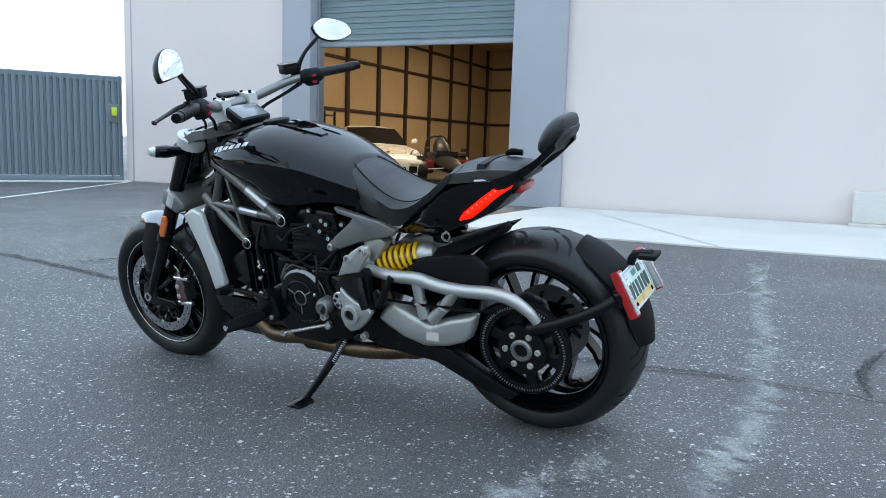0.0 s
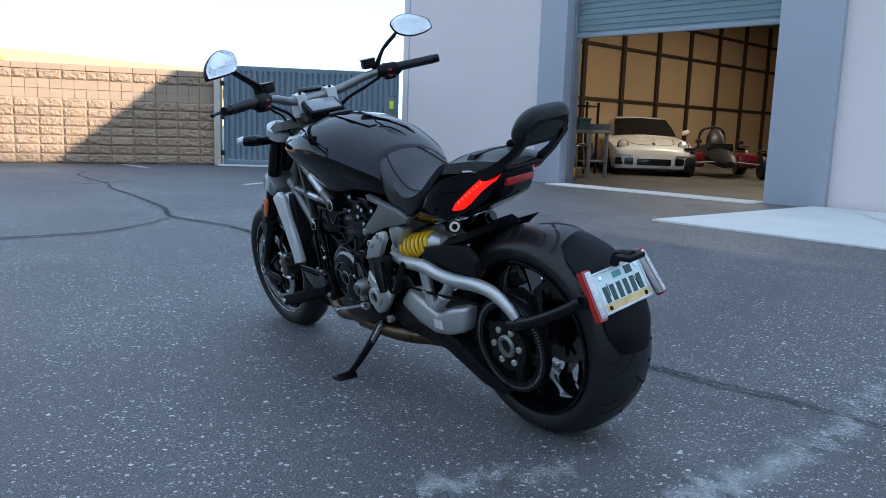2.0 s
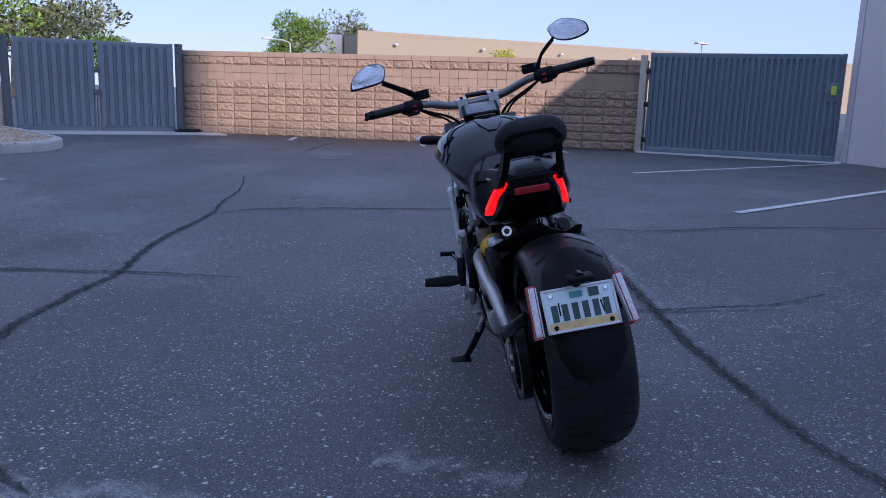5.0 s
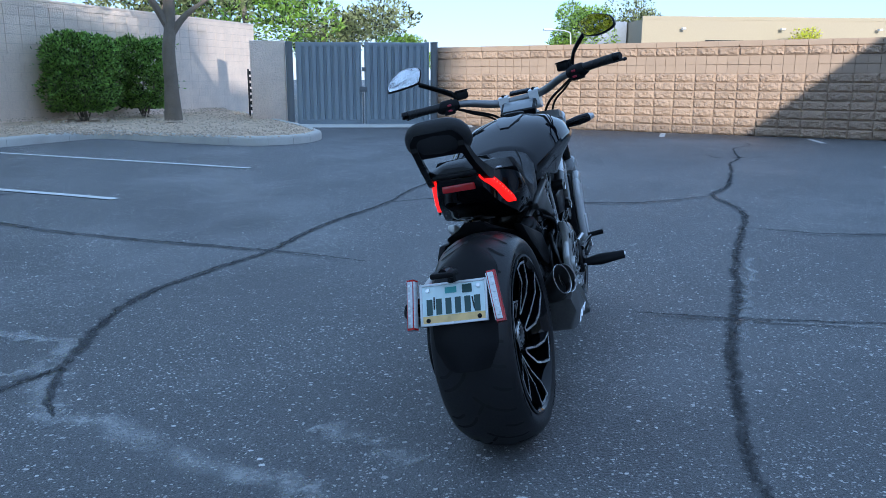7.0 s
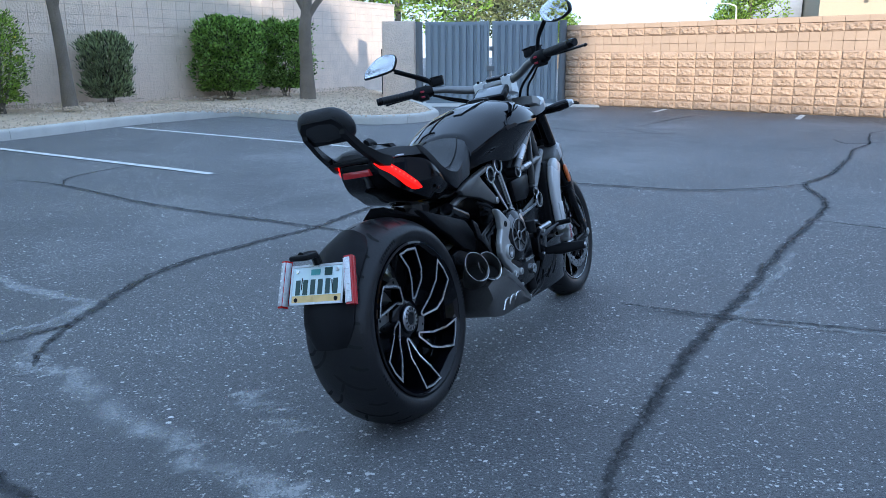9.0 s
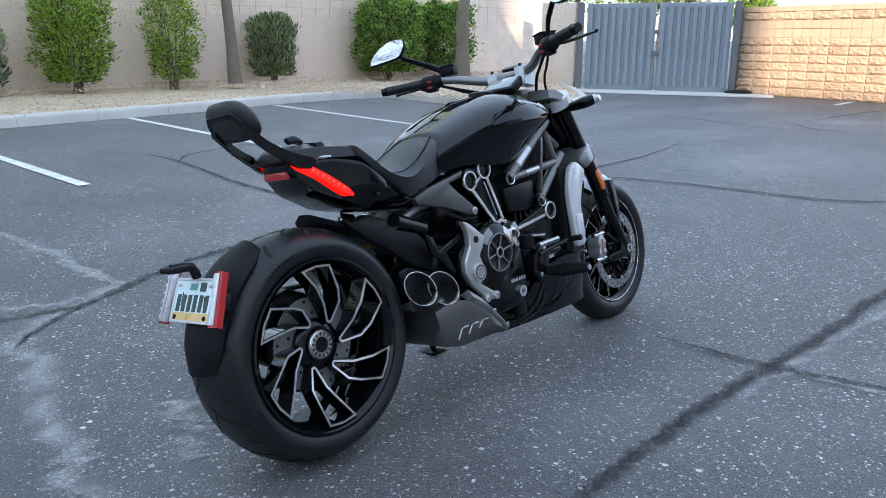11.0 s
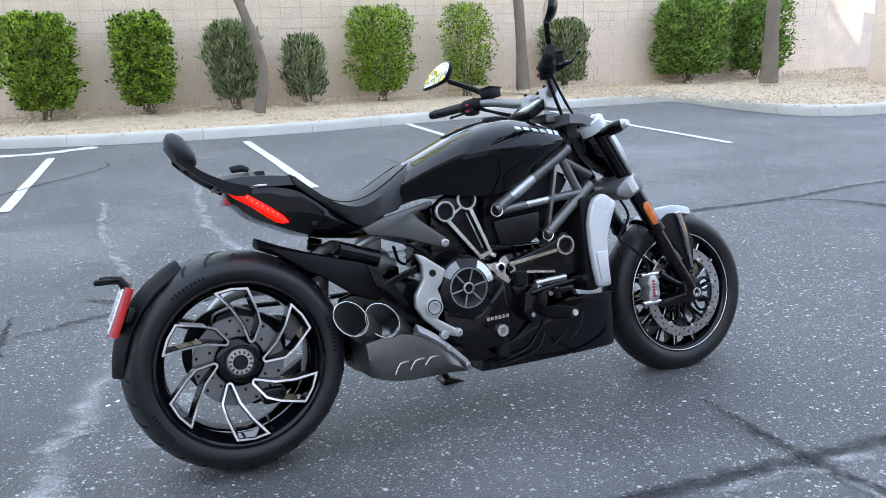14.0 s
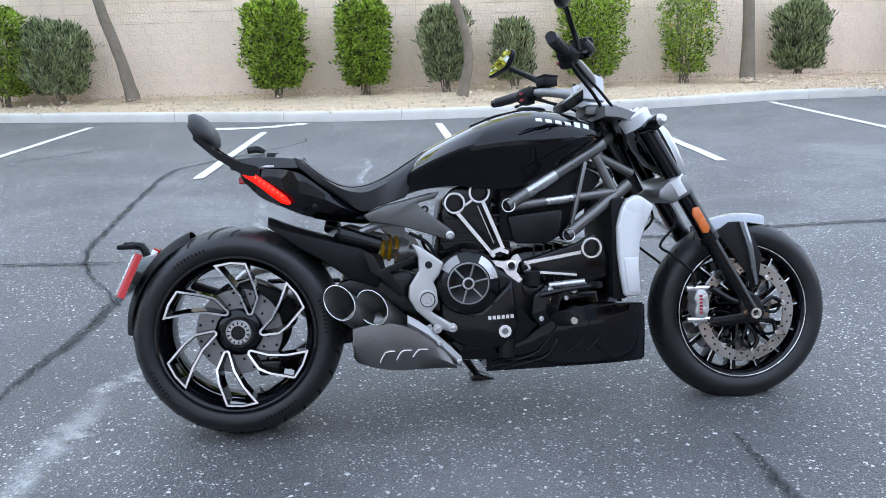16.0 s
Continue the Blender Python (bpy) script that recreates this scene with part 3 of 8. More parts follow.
def build_gates():
    m, L = between_m((-9.83, 11.92), (-7.18, 14.15))
    g = empty("sliding_gate", "blue grey steel slat gate beside the building", "gate", m)
    H = 1.96
    slat_panel(L, H - 0.16, 0.105, 0.035, g)
    for z in (0.06, H - 0.06):
        part("rail", box(0, L, -0.03, 0.03, z - 0.05, z + 0.05, 0.006), GATE, g)
    for x in (0.03, L - 0.04):
        part("stile", box(x - 0.03, x + 0.03, -0.035, 0.03, 0.02, H, 0.006), GATE, g)
    part("latch_plate", box(L - 0.26, L - 0.08, -0.05, -0.03, 1.1, 1.45, 0.004), GATE_POST, g)
    part("lock", box(L - 0.20, L - 0.11, -0.10, -0.05, 1.22, 1.38, 0.01), mat("hi_vis_tag", (0.55, 0.70, 0.06), 0.5), g, "yellow-green tag on the lock")
    part("drop_rod", tube([(L - 0.2, -0.05, 0.02), (L - 0.2, -0.05, 0.6)], 0.012), GATE_POST, g)
    p = empty("gate_post", "square steel gate post with pale sunlit face", "post", m @ pose(-0.12, -0.04, 0))
    # sunlight on the post is put into its pale colour
    part("post", box(-0.06, 0.06, -0.06, 0.06, 0, 1.9, 0.006), mat("sunlit_post", (0.52, 0.46, 0.36), 0.7), p)
    for z in (0.25, 1.6, 0.95):
        part("hinge", box(0.05, 0.14, -0.05, -0.01, z - 0.05, z + 0.05, 0.006), DARK_METAL, p)
    bm = box(-0.1, L + 0.1, -0.25, 0.15, -0.05, 0.022, 0.005)
    placed(tagged(part("pavement_track", bm, CONCRETE), "narrow concrete track under the gate", "pavement", kind="structure"), m)

    m, L = between_m((-16.05, 0.45), (-15.95, 3.72))
    H = 1.93
    for i in range(2):
        g = empty("double_gate_leaf", "grey steel slat leaf of a double gate, closed", "gate", m @ pose(0.06 + i * (L / 2 - 0.03), 0, 0), "double gate")
        w = L / 2 - 0.1
        slat_panel(w, H - 0.2, 0.155, 0.05, g, paint=GATE_PALE)
        for z in (0.07, H - 0.07):
            part("rail", box(0, w, -0.02, 0.03, z - 0.06, z + 0.06, 0.006), GATE_PALE, g)
        for x in (0.04, w - 0.04):
            part("stile", box(x - 0.04, x + 0.04, -0.025, 0.03, 0.02, H, 0.006), GATE_PALE, g)
        if i:
            part("drop_rod", tube([(-0.04, -0.06, 0.02), (-0.04, -0.06, 0.8)], 0.014), GATE_POST, g)
            part("latch", box(-0.12, 0.06, -0.09, -0.03, 0.78, 0.9, 0.006), GATE_POST, g)
            part("latch", box(-0.06, 0.04, -0.07, -0.03, 1.25, 1.35, 0.006), GATE_POST, g)
    for x in (-0.09, L + 0.05):
        p = empty("gate_post", "round grey steel gate post", "post", m @ pose(x, -0.03, 0), "double gate posts")
        part("post", tube([(0, 0, 0), (0, 0, 1.90)], 0.085, 16), GATE_POST, p)
        part("cap", disc((0, 0, 0), 0.09, 1.90, 1.93, 16, axis="Z"), GATE_POST, p)
    p = empty("post_footing", "dark round rubber base round the gate post", "base", m @ pose(L + 0.2, -0.1, 0))
    part("ring", lathe([(0.1, 0.0), (0.30, 0.0), (0.30, 0.05), (0.24, 0.09), (0.1, 0.09)], (0, 0, 0), 24, None, True, "Z"), DARK_METAL, p)
    bm = box(-0.3, L + 0.9, -1.15, 0.4, -0.05, 0.02, 0.005)
    placed(tagged(part("pavement_pad", bm, CONCRETE), "pale concrete pad before the double gate", "pavement", kind="structure"), m)
    c = empty("gate_pillar", "tan painted block pillar wall beside the double gate", "wall", m @ pose(-0.2, 0, 0), kind="structure")
    part("pillar", box(-0.80, 0.0, -0.05, 0.15, 0, 1.95, 0.01), TANWALL, c)
    part("pillar", box(-0.80, -0.60, 0.153, 1.6, 0, 1.95, 0.01), TANWALL, c)
    f = empty("slat_screen", "small black steel slat screen beside the pillar", "screen", Matrix.Translation((-17.6, -0.85, 0.1)) @ Matrix.Rotation(radians(87), 4, "Z"))
    for x in (0.0, 0.20):
        part("upright", box(x - 0.02, x + 0.02, -0.02, 0.02, 0, 1.22), DARK_METAL, f)
    for k in range(7):
        part("slat", box(0.0, 0.20, -0.012, 0.012, 0.18 + 0.15 * k, 0.27 + 0.15 * k, 0.003), DARK_METAL, f)


build_gates()


def rough_block(w, h, depth, seed, nx=11, nz=5):
    """A block with a broken, rocky face towards -y."""
    rnd = random.Random(seed)
    bm = bmesh.new()
    V = []
    for i in range(nx + 1):
        col = []
        for j in range(nz + 1):
            edge = i in (0, nx) or j in (0, nz)
            y = 0.0 if edge else -(0.010 + (depth - 0.010) * min(1.0, max(0.0, 0.35 * rnd.random() + 0.45 + 0.75 * noise.noise(Vector((i * 0.42 + seed * 7.3, j * 0.6, seed))))))
            jx = 0 if edge else rnd.uniform(-0.012, 0.012)
            jz = 0 if edge else rnd.uniform(-0.012, 0.012)
            col.append(bm.verts.new((w * (i / nx - 0.5) + jx, y, h * j / nz + jz)))
        V.append(col)
    for i in range(nx):
        for j in range(nz):
            if rnd.random() < 0.5:
                bm.faces.new((V[i][j], V[i + 1][j], V[i + 1][j + 1]))
                bm.faces.new((V[i][j], V[i + 1][j + 1], V[i][j + 1]))
            else:
                bm.faces.new((V[i][j], V[i + 1][j], V[i][j + 1]))
                bm.faces.new((V[i + 1][j], V[i + 1][j + 1], V[i][j + 1]))
    return bm


def build_yard_wall():
    m, L = between_m((-15.98, 3.86), (-10.0, 12.0))
    w = empty("wall_west", "tan split-face concrete block yard wall with a smooth band", "wall", m, kind="structure")
    part("core", box(0, L, 0.0, 0.2, -0.1, 1.81), MORTAR, w)
    part("end_cap", box(L, L + 0.02, -0.05, 0.2, 0, 1.81), SPLIT, w)
    n, ch = 25, 0.170
    bw = L / n
    kinds = []
    for s in range(10):
        o = part("block", rough_block(bw - 0.003, ch - 0.003, 0.052, s), SPLIT, w, smooth=0)
        kinds.append(o.data)
        o.location = (bw * (s + 0.5), -0.012, 0.004)
    rnd = random.Random(5)
    for row in (0, 1, 2, 3, 4, 5, 6, 9):
        for i in range(n):
            if row == 0 and i < 10:
                continue
            o = new("block", kinds[rnd.randrange(10)])
            o.parent = w
            o.location = (bw * (i + 0.5), -0.012 + rnd.uniform(-0.006, 0.004), row * ch + 0.004)
    bm = bmesh.new()
    for row in (7, 8):
        for i in range(2 * n):
            box(bw / 2 * i + 0.004, bw / 2 * (i + 1) - 0.004, -0.022, 0.01, row * ch + 0.004, (row + 1) * ch - 0.004, 0, bm)
    tagged(part("smooth_band", bm, SMOOTH, w, smooth=0), "two smooth tan block courses", kind="stuff")
    bm = bmesh.new()
    for i in range(n):
        box(bw * i + 0.003, bw * (i + 1) - 0.003, -0.05, 0.22, 10 * ch, 10 * ch + 0.10, 0.006, bm)
    tagged(part("cap_course", bm, SMOOTH, w, smooth=0), "flat tan cap blocks", kind="stuff")


# ---- planter, tan building ----
KERB_LINE = [(6.5, -14.6), (4.0, -12.2), (1.64, -10.3), (-0.81, -7.95), (-2.6, -6.2), (-4.6, -5.0), (-6.07, -4.52), (-7.55, -4.08), (-9.58, -3.7), (-11.2, -3.0), (-11.72, -2.68), (-11.5, -2.2), (-10.7, -1.06), (-10.02, 0.2), (-10.18, 0.85), (-10.65, 1.22), (-11.4, 1.36), (-11.95, 1.27), (-12.92, 1.04), (-14.38, 0.59), (-16.4, -0.1), (-18.25, -0.69), (-20.3, -1.5), (-21.6, -2.4)]


def build_planter():
    P = smooth_line([(x, y, 0) for x, y in KERB_LINE], 8)
    k = empty("kerb", "pale grey concrete kerb round the planting bed", "kerb", kind="structure")
    prof = [(0.0, -0.1), (0.0, 0.10), (0.015, 0.135), (0.04, 0.15), (0.15, 0.15), (0.15, -0.1)]

    def offset(i, d):
        t = (P[min(i + 1, len(P) - 1)] - P[max(i - 1, 0)]).normalized()
        return P[i] + Vector((t.y, -t.x, 0)) * -d
    # inside of the bed lies to the left of the line's direction
    step = 6
    for s in range(0, len(P) - 1, step):
        idx = range(s, min(s + step, len(P) - 1) + 1)
        secs = []
        for n_, i in enumerate(idx):
            sh = 0.0
            if n_ == 0:
                sh = 0.006
            q = []
            for d, z in prof:
                o = offset(i, d)
                if n_ == 0 and i + 1 < len(P):
                    o = o + (P[i + 1] - P[i]).normalized() * 0.006
                q.append((o.x, o.y, z))
            secs.append(q)
        part("kerb_stone", loft(secs), KERB, k)
    # gravel bed: one sheet from the kerb's inner edge back to the building wall
    edge = [offset(i, 0.145) for i in range(len(P))]
    back = [Vector((x, -12.26 - 0.47 * x - 0.1, 0)) for x in np.linspace(-19.5, 7.5, 28)]
    poly = [Vector((p.x, p.y, 0.138)) for p in edge] + [Vector((p.x, p.y, 0.225)) for p in back]
    bm = bmesh.new()
    V = [bm.verts.new(p) for p in poly]
    for tri in geometry.tessellate_polygon([poly]):
        bm.faces.new([V[i] for i in tri])
    bmesh.ops.subdivide_edges(bm, edges=bm.edges[:], cuts=3, use_grid_fill=True)
    for v in bm.verts:
        v.co.z += 0.012 * noise.noise(v.co * 1.7)
    tagged(part("gravel_bed", bm, GRAVEL, None, smooth=180), "tan decomposed granite gravel in the planting bed", "gravel", kind="stuff")
    # loose pebbles
    rnd = random.Random(3)
    V, F = [], []
    oct_v = [(1, 0, 0), (-1, 0, 0), (0, 1, 0), (0, -1, 0), (0, 0, 1), (0, 0, -0.6)]
    oct_f = [(0, 2, 4), (2, 1, 4), (1, 3, 4), (3, 0, 4), (2, 0, 5), (1, 2, 5), (3, 1, 5), (0, 3, 5)]
    for _ in range(9000):
        i = rnd.randrange(4, len(P) - 1)
        a = offset(i, 0.16)
        b = Vector((a.x - 0.3, -12.26 - 0.47 * a.x, 0))
        t = rnd.random() ** 1.3
        q = a.lerp(b, t) + Vector((rnd.uniform(-0.3, 0.3), rnd.uniform(-0.1, 0.1), 0))
        z = 0.14 + 0.10 * math.sin(t * math.pi / 2)
        s = rnd.uniform(0.008, 0.028)
        n0 = len(V)
        for v in oct_v:
            V.append((q.x + v[0] * s * rnd.uniform(0.7, 1.3), q.y + v[1] * s * rnd.uniform(0.7, 1.3), z + v[2] * s * 0.8))
        F += [tuple(n0 + k_ for k_ in f) for f in oct_f]
    me = bpy.data.meshes.new("pebbles")
    me.from_pydata(V, [], F)
    me.materials.append(PEBBLE)
    tagged(new("pebbles", me), "loose tan and brown pebbles on the bed", "gravel", kind="stuff")


def build_tan_building():
    m, L = between_m((9.0, -12.26 - 0.47 * 9.0), (-23.0, -12.26 + 0.47 * 23.0))
    m = m @ Matrix.Rotation(math.pi, 4, "Z") @ Matrix.Translation((-L, 0, 0))
    # x runs from the gate end towards the open side, y away from the yard is negative here
    w = empty("wall_south", "tan painted concrete block perimeter wall mostly in shade", "wall", m, kind="structure")
    H = 2.72
    part("core", box(0, L, -0.25, -0.012, -0.1, H), TANJOINT, w)
    part("cap_course", box(-0.02, L, -0.27, 0.012, H, H + 0.06, 0.008), TANWALL, w)
    bw, ch = 0.40, 0.2
    n = int(L / bw)
    base = None
    count = 0
    joined = bmesh.new()
    rnd = random.Random(8)
    V, F = [], []
    for row in range(13):
        for i in range(n):
            sh = 0.0 if row >= 8 else (0.2 if row % 2 else 0.0)
            x = (i + 0.5) * L / n + sh * 0.5
            if row < 8 and row >= 1 and 9.0 < x < 24.5 and count < 290:
                if base is None:
                    o = part("block", box(-bw / 2 + 0.0015, bw / 2 - 0.0015, -0.02, -0.004, 0.002, ch - 0.002, 0), TANWALL, w, smooth=0)
                    base = o.data
                else:
                    o = new("block", base)
                    o.parent = w
                o.location = (x, rnd.uniform(-0.003, 0.002), row * ch)
                count += 1
            else:
                n0 = len(V)
                g = 0.002 if row < 8 else 0.006
                y1 = 0.004 + rnd.uniform(-0.003, 0.002)
                for py in (-0.02, y1):
                    for px, pz in ((-bw / 2 + g, g), (bw / 2 - g, g), (bw / 2 - g, ch - g), (-bw / 2 + g, ch - g)):
                        V.append((x + px, py, row * ch + pz))
                F += [tuple(n0 + k for k in f) for f in ((0, 1, 2, 3), (4, 5, 6, 7), (0, 1, 5, 4), (1, 2, 6, 5), (2, 3, 7, 6), (3, 0, 4, 7))]
    me = bpy.data.meshes.new("block_courses")
    me.from_pydata(V, [], F)
    me.materials.append(TANWALL)
    o = new("block_courses", me)
    o.parent = w
    tagged(o, kind="stuff")
    part("upper_wall", box(0.0, L, -0.02, 0.004, 13 * ch + 0.006, H), TANWALL, w)


# ---- plants ----
def leaf_cloud(centres, count, size, rnd, aspect=0.45):
    """Folded leaves strewn over lumps (centre, radii)."""
    V, F = [], []
    weights = [r[0] * r[1] * r[2] for _, r in centres]
    for _ in range(count):
        c, r = rnd.choices(centres, weights)[0]
        while True:
            d = Vector((rnd.uniform(-1, 1), rnd.uniform(-1, 1), rnd.uniform(-1, 1)))
            if 0.05 < d.length < 1:
                break
        d = d.normalized() * (d.length ** 0.45)
        p = Vector(c) + Vector((d.x * r[0], d.y * r[1], d.z * r[2]))
        a = Vector((rnd.uniform(-1, 1), rnd.uniform(-1, 1), rnd.uniform(-0.4, 1.0))).normalized()
        a = (a + d * 0.7).normalized()
        s = a.cross(Vector((rnd.uniform(-1, 1), rnd.uniform(-1, 1), rnd.uniform(-1, 1)))).normalized()
        nrm = a.cross(s)
        ln = size * rnd.uniform(0.6, 1.3)
        wd = ln * aspect * 0.5
        n0 = len(V)
        mid = p + a * ln * 0.5
        V += [p[:], (mid + s * wd + nrm * wd * 0.3)[:], (p + a * ln - nrm * wd * 0.4)[:], (mid - s * wd + nrm * wd * 0.3)[:]]
        F += [(n0, n0 + 1, n0 + 2), (n0, n0 + 2, n0 + 3)]
    me = bpy.data.meshes.new("leaves")
    me.from_pydata(V, [], F)
    return me


def hedge_leaves(width, height, count, size, rnd, aspect, seed, grow=1.0):
    """Leaves over an upright, roughly clipped mass: twiggy bumps, gaps, denser towards the outside."""
    V, F = [], []
    off = Vector((seed * 3.1, seed * 1.7, seed * 0.9))
    tries = 0
    while len(F) < count * 2 and tries < count * 6:
        tries += 1
        th, zz = rnd.uniform(0, 2 * math.pi), rnd.random()
        d = Vector((math.cos(th), math.sin(th), 0))
        prof = min(1.0, 0.70 + 1.1 * zz) if zz < 0.5 else (1.0 - max(0.0, (zz - 0.80) / 0.20) ** 2.0 * 0.40)
        sq = 1.0 / max(abs(d.x), abs(d.y)) ** 0.45
        bump = 1.0 + 0.32 * noise.noise(d * 1.5 + Vector((0, 0, zz * 2.6)) + off) + 0.34 * noise.noise(d * 4.5 + Vector((0, 0, zz * 9.0)) + off)
        r = 0.405 * width * prof * min(sq, 1.22) * bump * grow
        q = rnd.random() ** 0.33 * (1.0 if rnd.random() > 0.06 else rnd.uniform(1.0, 1.25))
        p = Vector((d.x * r * q, d.y * r * q, (0.10 + 0.90 * zz) * height * (1 + 0.08 * noise.noise(d * 2.3 + off * 2))))
        if noise.noise(p * (5.5 / max(width, 0.5)) + off) < -0.22 and q > 0.5:
            continue
        out = (d * (0.5 + 0.5 * q) + Vector((0, 0, 0.9 * zz - 0.1))).normalized()
        a = (out * 0.8 + Vector((0, 0, 0.9 if aspect < 0.3 else 0.0)) + Vector((rnd.uniform(-1, 1), rnd.uniform(-1, 1), rnd.uniform(-0.5, 1.0)))).normalized()
        s = a.cross(Vector((rnd.uniform(-1, 1), rnd.uniform(-1, 1), rnd.uniform(-1, 1)))).normalized()
        nrm = a.cross(s)
        ln = size * rnd.uniform(0.6, 1.35)
        wd = ln * aspect * 0.5
        n0 = len(V)
        mid = p + a * ln * 0.5
        V += [p[:], (mid + s * wd + nrm * wd * 0.3)[:], (p + a * ln - nrm * wd * 0.4)[:], (mid - s * wd + nrm * wd * 0.3)[:]]
        F += [(n0, n0 + 1, n0 + 2), (n0, n0 + 2, n0 + 3)]
    me = bpy.data.meshes.new("leaves")
    me.from_pydata(V, [], F)
    return me


def shrub(x, y, width, height, leaf, seed, label, count=2600, size=0.07, aspect=0.5, flowers=0):
    rnd = random.Random(seed)
    width, height, count = width * 1.0, height * 1.0, int(count * 2.4)
    e = empty("shrub", label, "shrub", pose(x, y, 0.17), "planting bed shrubs")
    me = hedge_leaves(width, height, count, size, rnd, aspect, seed)
    me.materials.append(leaf)
    o = new("crown", me)
    o.parent = e
    bm = bmesh.new()
    for i in range(12):
        a = rnd.uniform(0, 2 * math.pi)
        r = rnd.uniform(0.10, 0.36) * width
        tube([(rnd.uniform(-0.08, 0.08), rnd.uniform(-0.08, 0.08), -0.05), (math.cos(a) * r * 0.6, math.sin(a) * r * 0.6, height * 0.35), (math.cos(a) * r, math.sin(a) * r, height * 0.85)], [0.014, 0.01, 0.004], 5, 3, bm)
    part("branchwork", bm, BARK, e)
    if flowers:
        me = hedge_leaves(width, height, flowers, 0.055, rnd, 0.9, seed, 1.06)
        me.materials.append(FLOWER)
        o = tagged(new("flowers", me), kind="stuff")
        o.parent = e
    return e


def tree(x, y, z, trunk, crown_lumps, leaf, seed, label, count=5000, size=0.10, r=0.11, limbs=()):
    rnd = random.Random(seed)
    e = empty("tree", label, "tree", pose(x, y, z))
    bm = tube(trunk, [r * 1.25] + [r * (1 - 0.35 * i / len(trunk)) for i in range(1, len(trunk))], 12, 5)
    for l in limbs:
        tube(l, [r * 0.55, r * 0.4, r * 0.15][:len(l)] if len(l) <= 3 else r * 0.3, 8, 4, bm)
    for v in bm.verts:
        d = noise.noise(v.co * 9) * 0.012 + noise.noise(v.co * 3) * 0.02
        v.co += Vector((d, d * 0.6, 0))
    part("trunk", bm, BARK, e)
    me = leaf_cloud(crown_lumps, count, size, rnd, 0.4)
    me.materials.append(leaf)
    o = new("crown", me)
    o.parent = e
    return e


def build_plants():
    green = "bright green trimmed shrub against the block wall"
    dark = "dark green oleander shrub with narrow leaves"
    yel = "yellow-green flowering shrub with small yellow blooms"
    mid = "dense mid-green rounded shrub in shade"
    for i, (x, y, w, h, lf, lab, cnt, sz, asp, fl) in enumerate([
        (1.52, -12.15, 1.25, 1.75, LEAF_BRIGHT, yel, 3600, 0.07, 0.4, 10),
        (0.57, -11.7, 1.35, 1.45, LEAF_DARK, dark, 3200, 0.11, 0.22, 0),
        (-3.12, -9.92, 1.28, 1.72, LEAF_BRIGHT, green, 4600, 0.075, 0.5, 0),
        (-4.63, -9.22, 1.10, 1.68, LEAF_BRIGHT, green, 4200, 0.075, 0.5, 0),
        (-6.05, -8.55, 1.02, 1.48, LEAF_DARK, dark, 2900, 0.12, 0.2, 0),
        (-7.25, -8.0, 0.86, 1.22, LEAF_DARK, dark, 1300, 0.13, 0.2, 0),
        (-8.64, -7.35, 1.36, 1.75, LEAF_BRIGHT, yel, 4800, 0.07, 0.35, 16),
        (-10.31, -6.55, 1.08, 1.75, LEAF_BRIGHT, yel, 3000, 0.07, 0.3, 26),
        (-12.4, -5.6, 1.08, 1.38, LEAF_DARK, dark, 3000, 0.11, 0.24, 0),
        (-15.4, -4.2, 1.85, 1.85, LEAF_MID, mid, 6500, 0.08, 0.5, 0),
        (-17.15, -3.38, 1.65, 1.85, LEAF_MID, mid, 5000, 0.08, 0.5, 0)]):
        shrub(x, y, w, h, lf, 20 + i, lab, cnt, sz, asp, fl)
    lab = "slender grey-brown tree trunk with an airy crown above"

    def crown(cx, cy, z, n, r, seed):
        rr = random.Random(seed)
        return [((cx + rr.uniform(-r, r), cy + rr.uniform(-r, r), z + rr.uniform(-0.3, 3.4)), (rr.uniform(0.5, 1.0), rr.uniform(0.5, 1.0), rr.uniform(0.4, 0.7))) for _ in range(n)]
    tree(-0.62, -11.05, 0.18, [(0, 0, 0), (0.12, -0.08, 0.75), (0.34, -0.2, 1.7), (0.5, -0.3, 2.6), (0.6, -0.3, 3.6)], crown(0.9, -0.2, 4.4, 24, 2.1, 1), LEAF_YELLOW, 61, lab, 13000, 0.13, limbs=[[(0.43, -0.26, 2.2), (0.1, 0.2, 3.2), (-0.4, 0.5, 4.0)]])
    tree(3.3, -13.1, 0.18, [(0, 0, 0), (-0.1, 0.05, 0.8), (-0.2, 0.1, 1.9), (-0.1, 0.2, 2.9), (0.1, 0.2, 4.2)], crown(0.3, 0.2, 4.4, 24, 2.1, 5), LEAF_YELLOW, 65, lab, 13000, 0.13, limbs=[[(-0.15, 0.1, 2.2), (0.4, 0.4, 3.2), (0.9, 0.5, 4.2)]])
    tree(8.6, -15.6, 0.18, [(0, 0, 0), (0.1, 0.05, 1.0), (0.1, 0.1, 2.4), (-0.1, 0.2, 3.9), (0.1, 0.2, 5.4)], crown(0.2, 0.2, 4.3, 24, 2.0, 6), LEAF_YELLOW, 66, lab, 12000, 0.13, limbs=[[(0.1, 0.1, 2.8), (0.6, 0.4, 4.0), (1.0, 0.5, 5.2)]])
    tree(-5.42, -6.85, 0.18, [(0, 0, 0), (-0.10, 0.08, 0.6), (-0.05, 0.04, 1.1), (0.15, -0.13, 1.9), (0.35, -0.29, 2.6), (0.5, -0.4, 3.6)], crown(0.4, 0.0, 4.4, 22, 2.0, 2), LEAF_YELLOW, 62, lab, 11000, 0.12, r=0.085, limbs=[[(0.10, -0.09, 1.75), (-0.2, 0.3, 2.9), (-0.6, 0.6, 3.9)]])
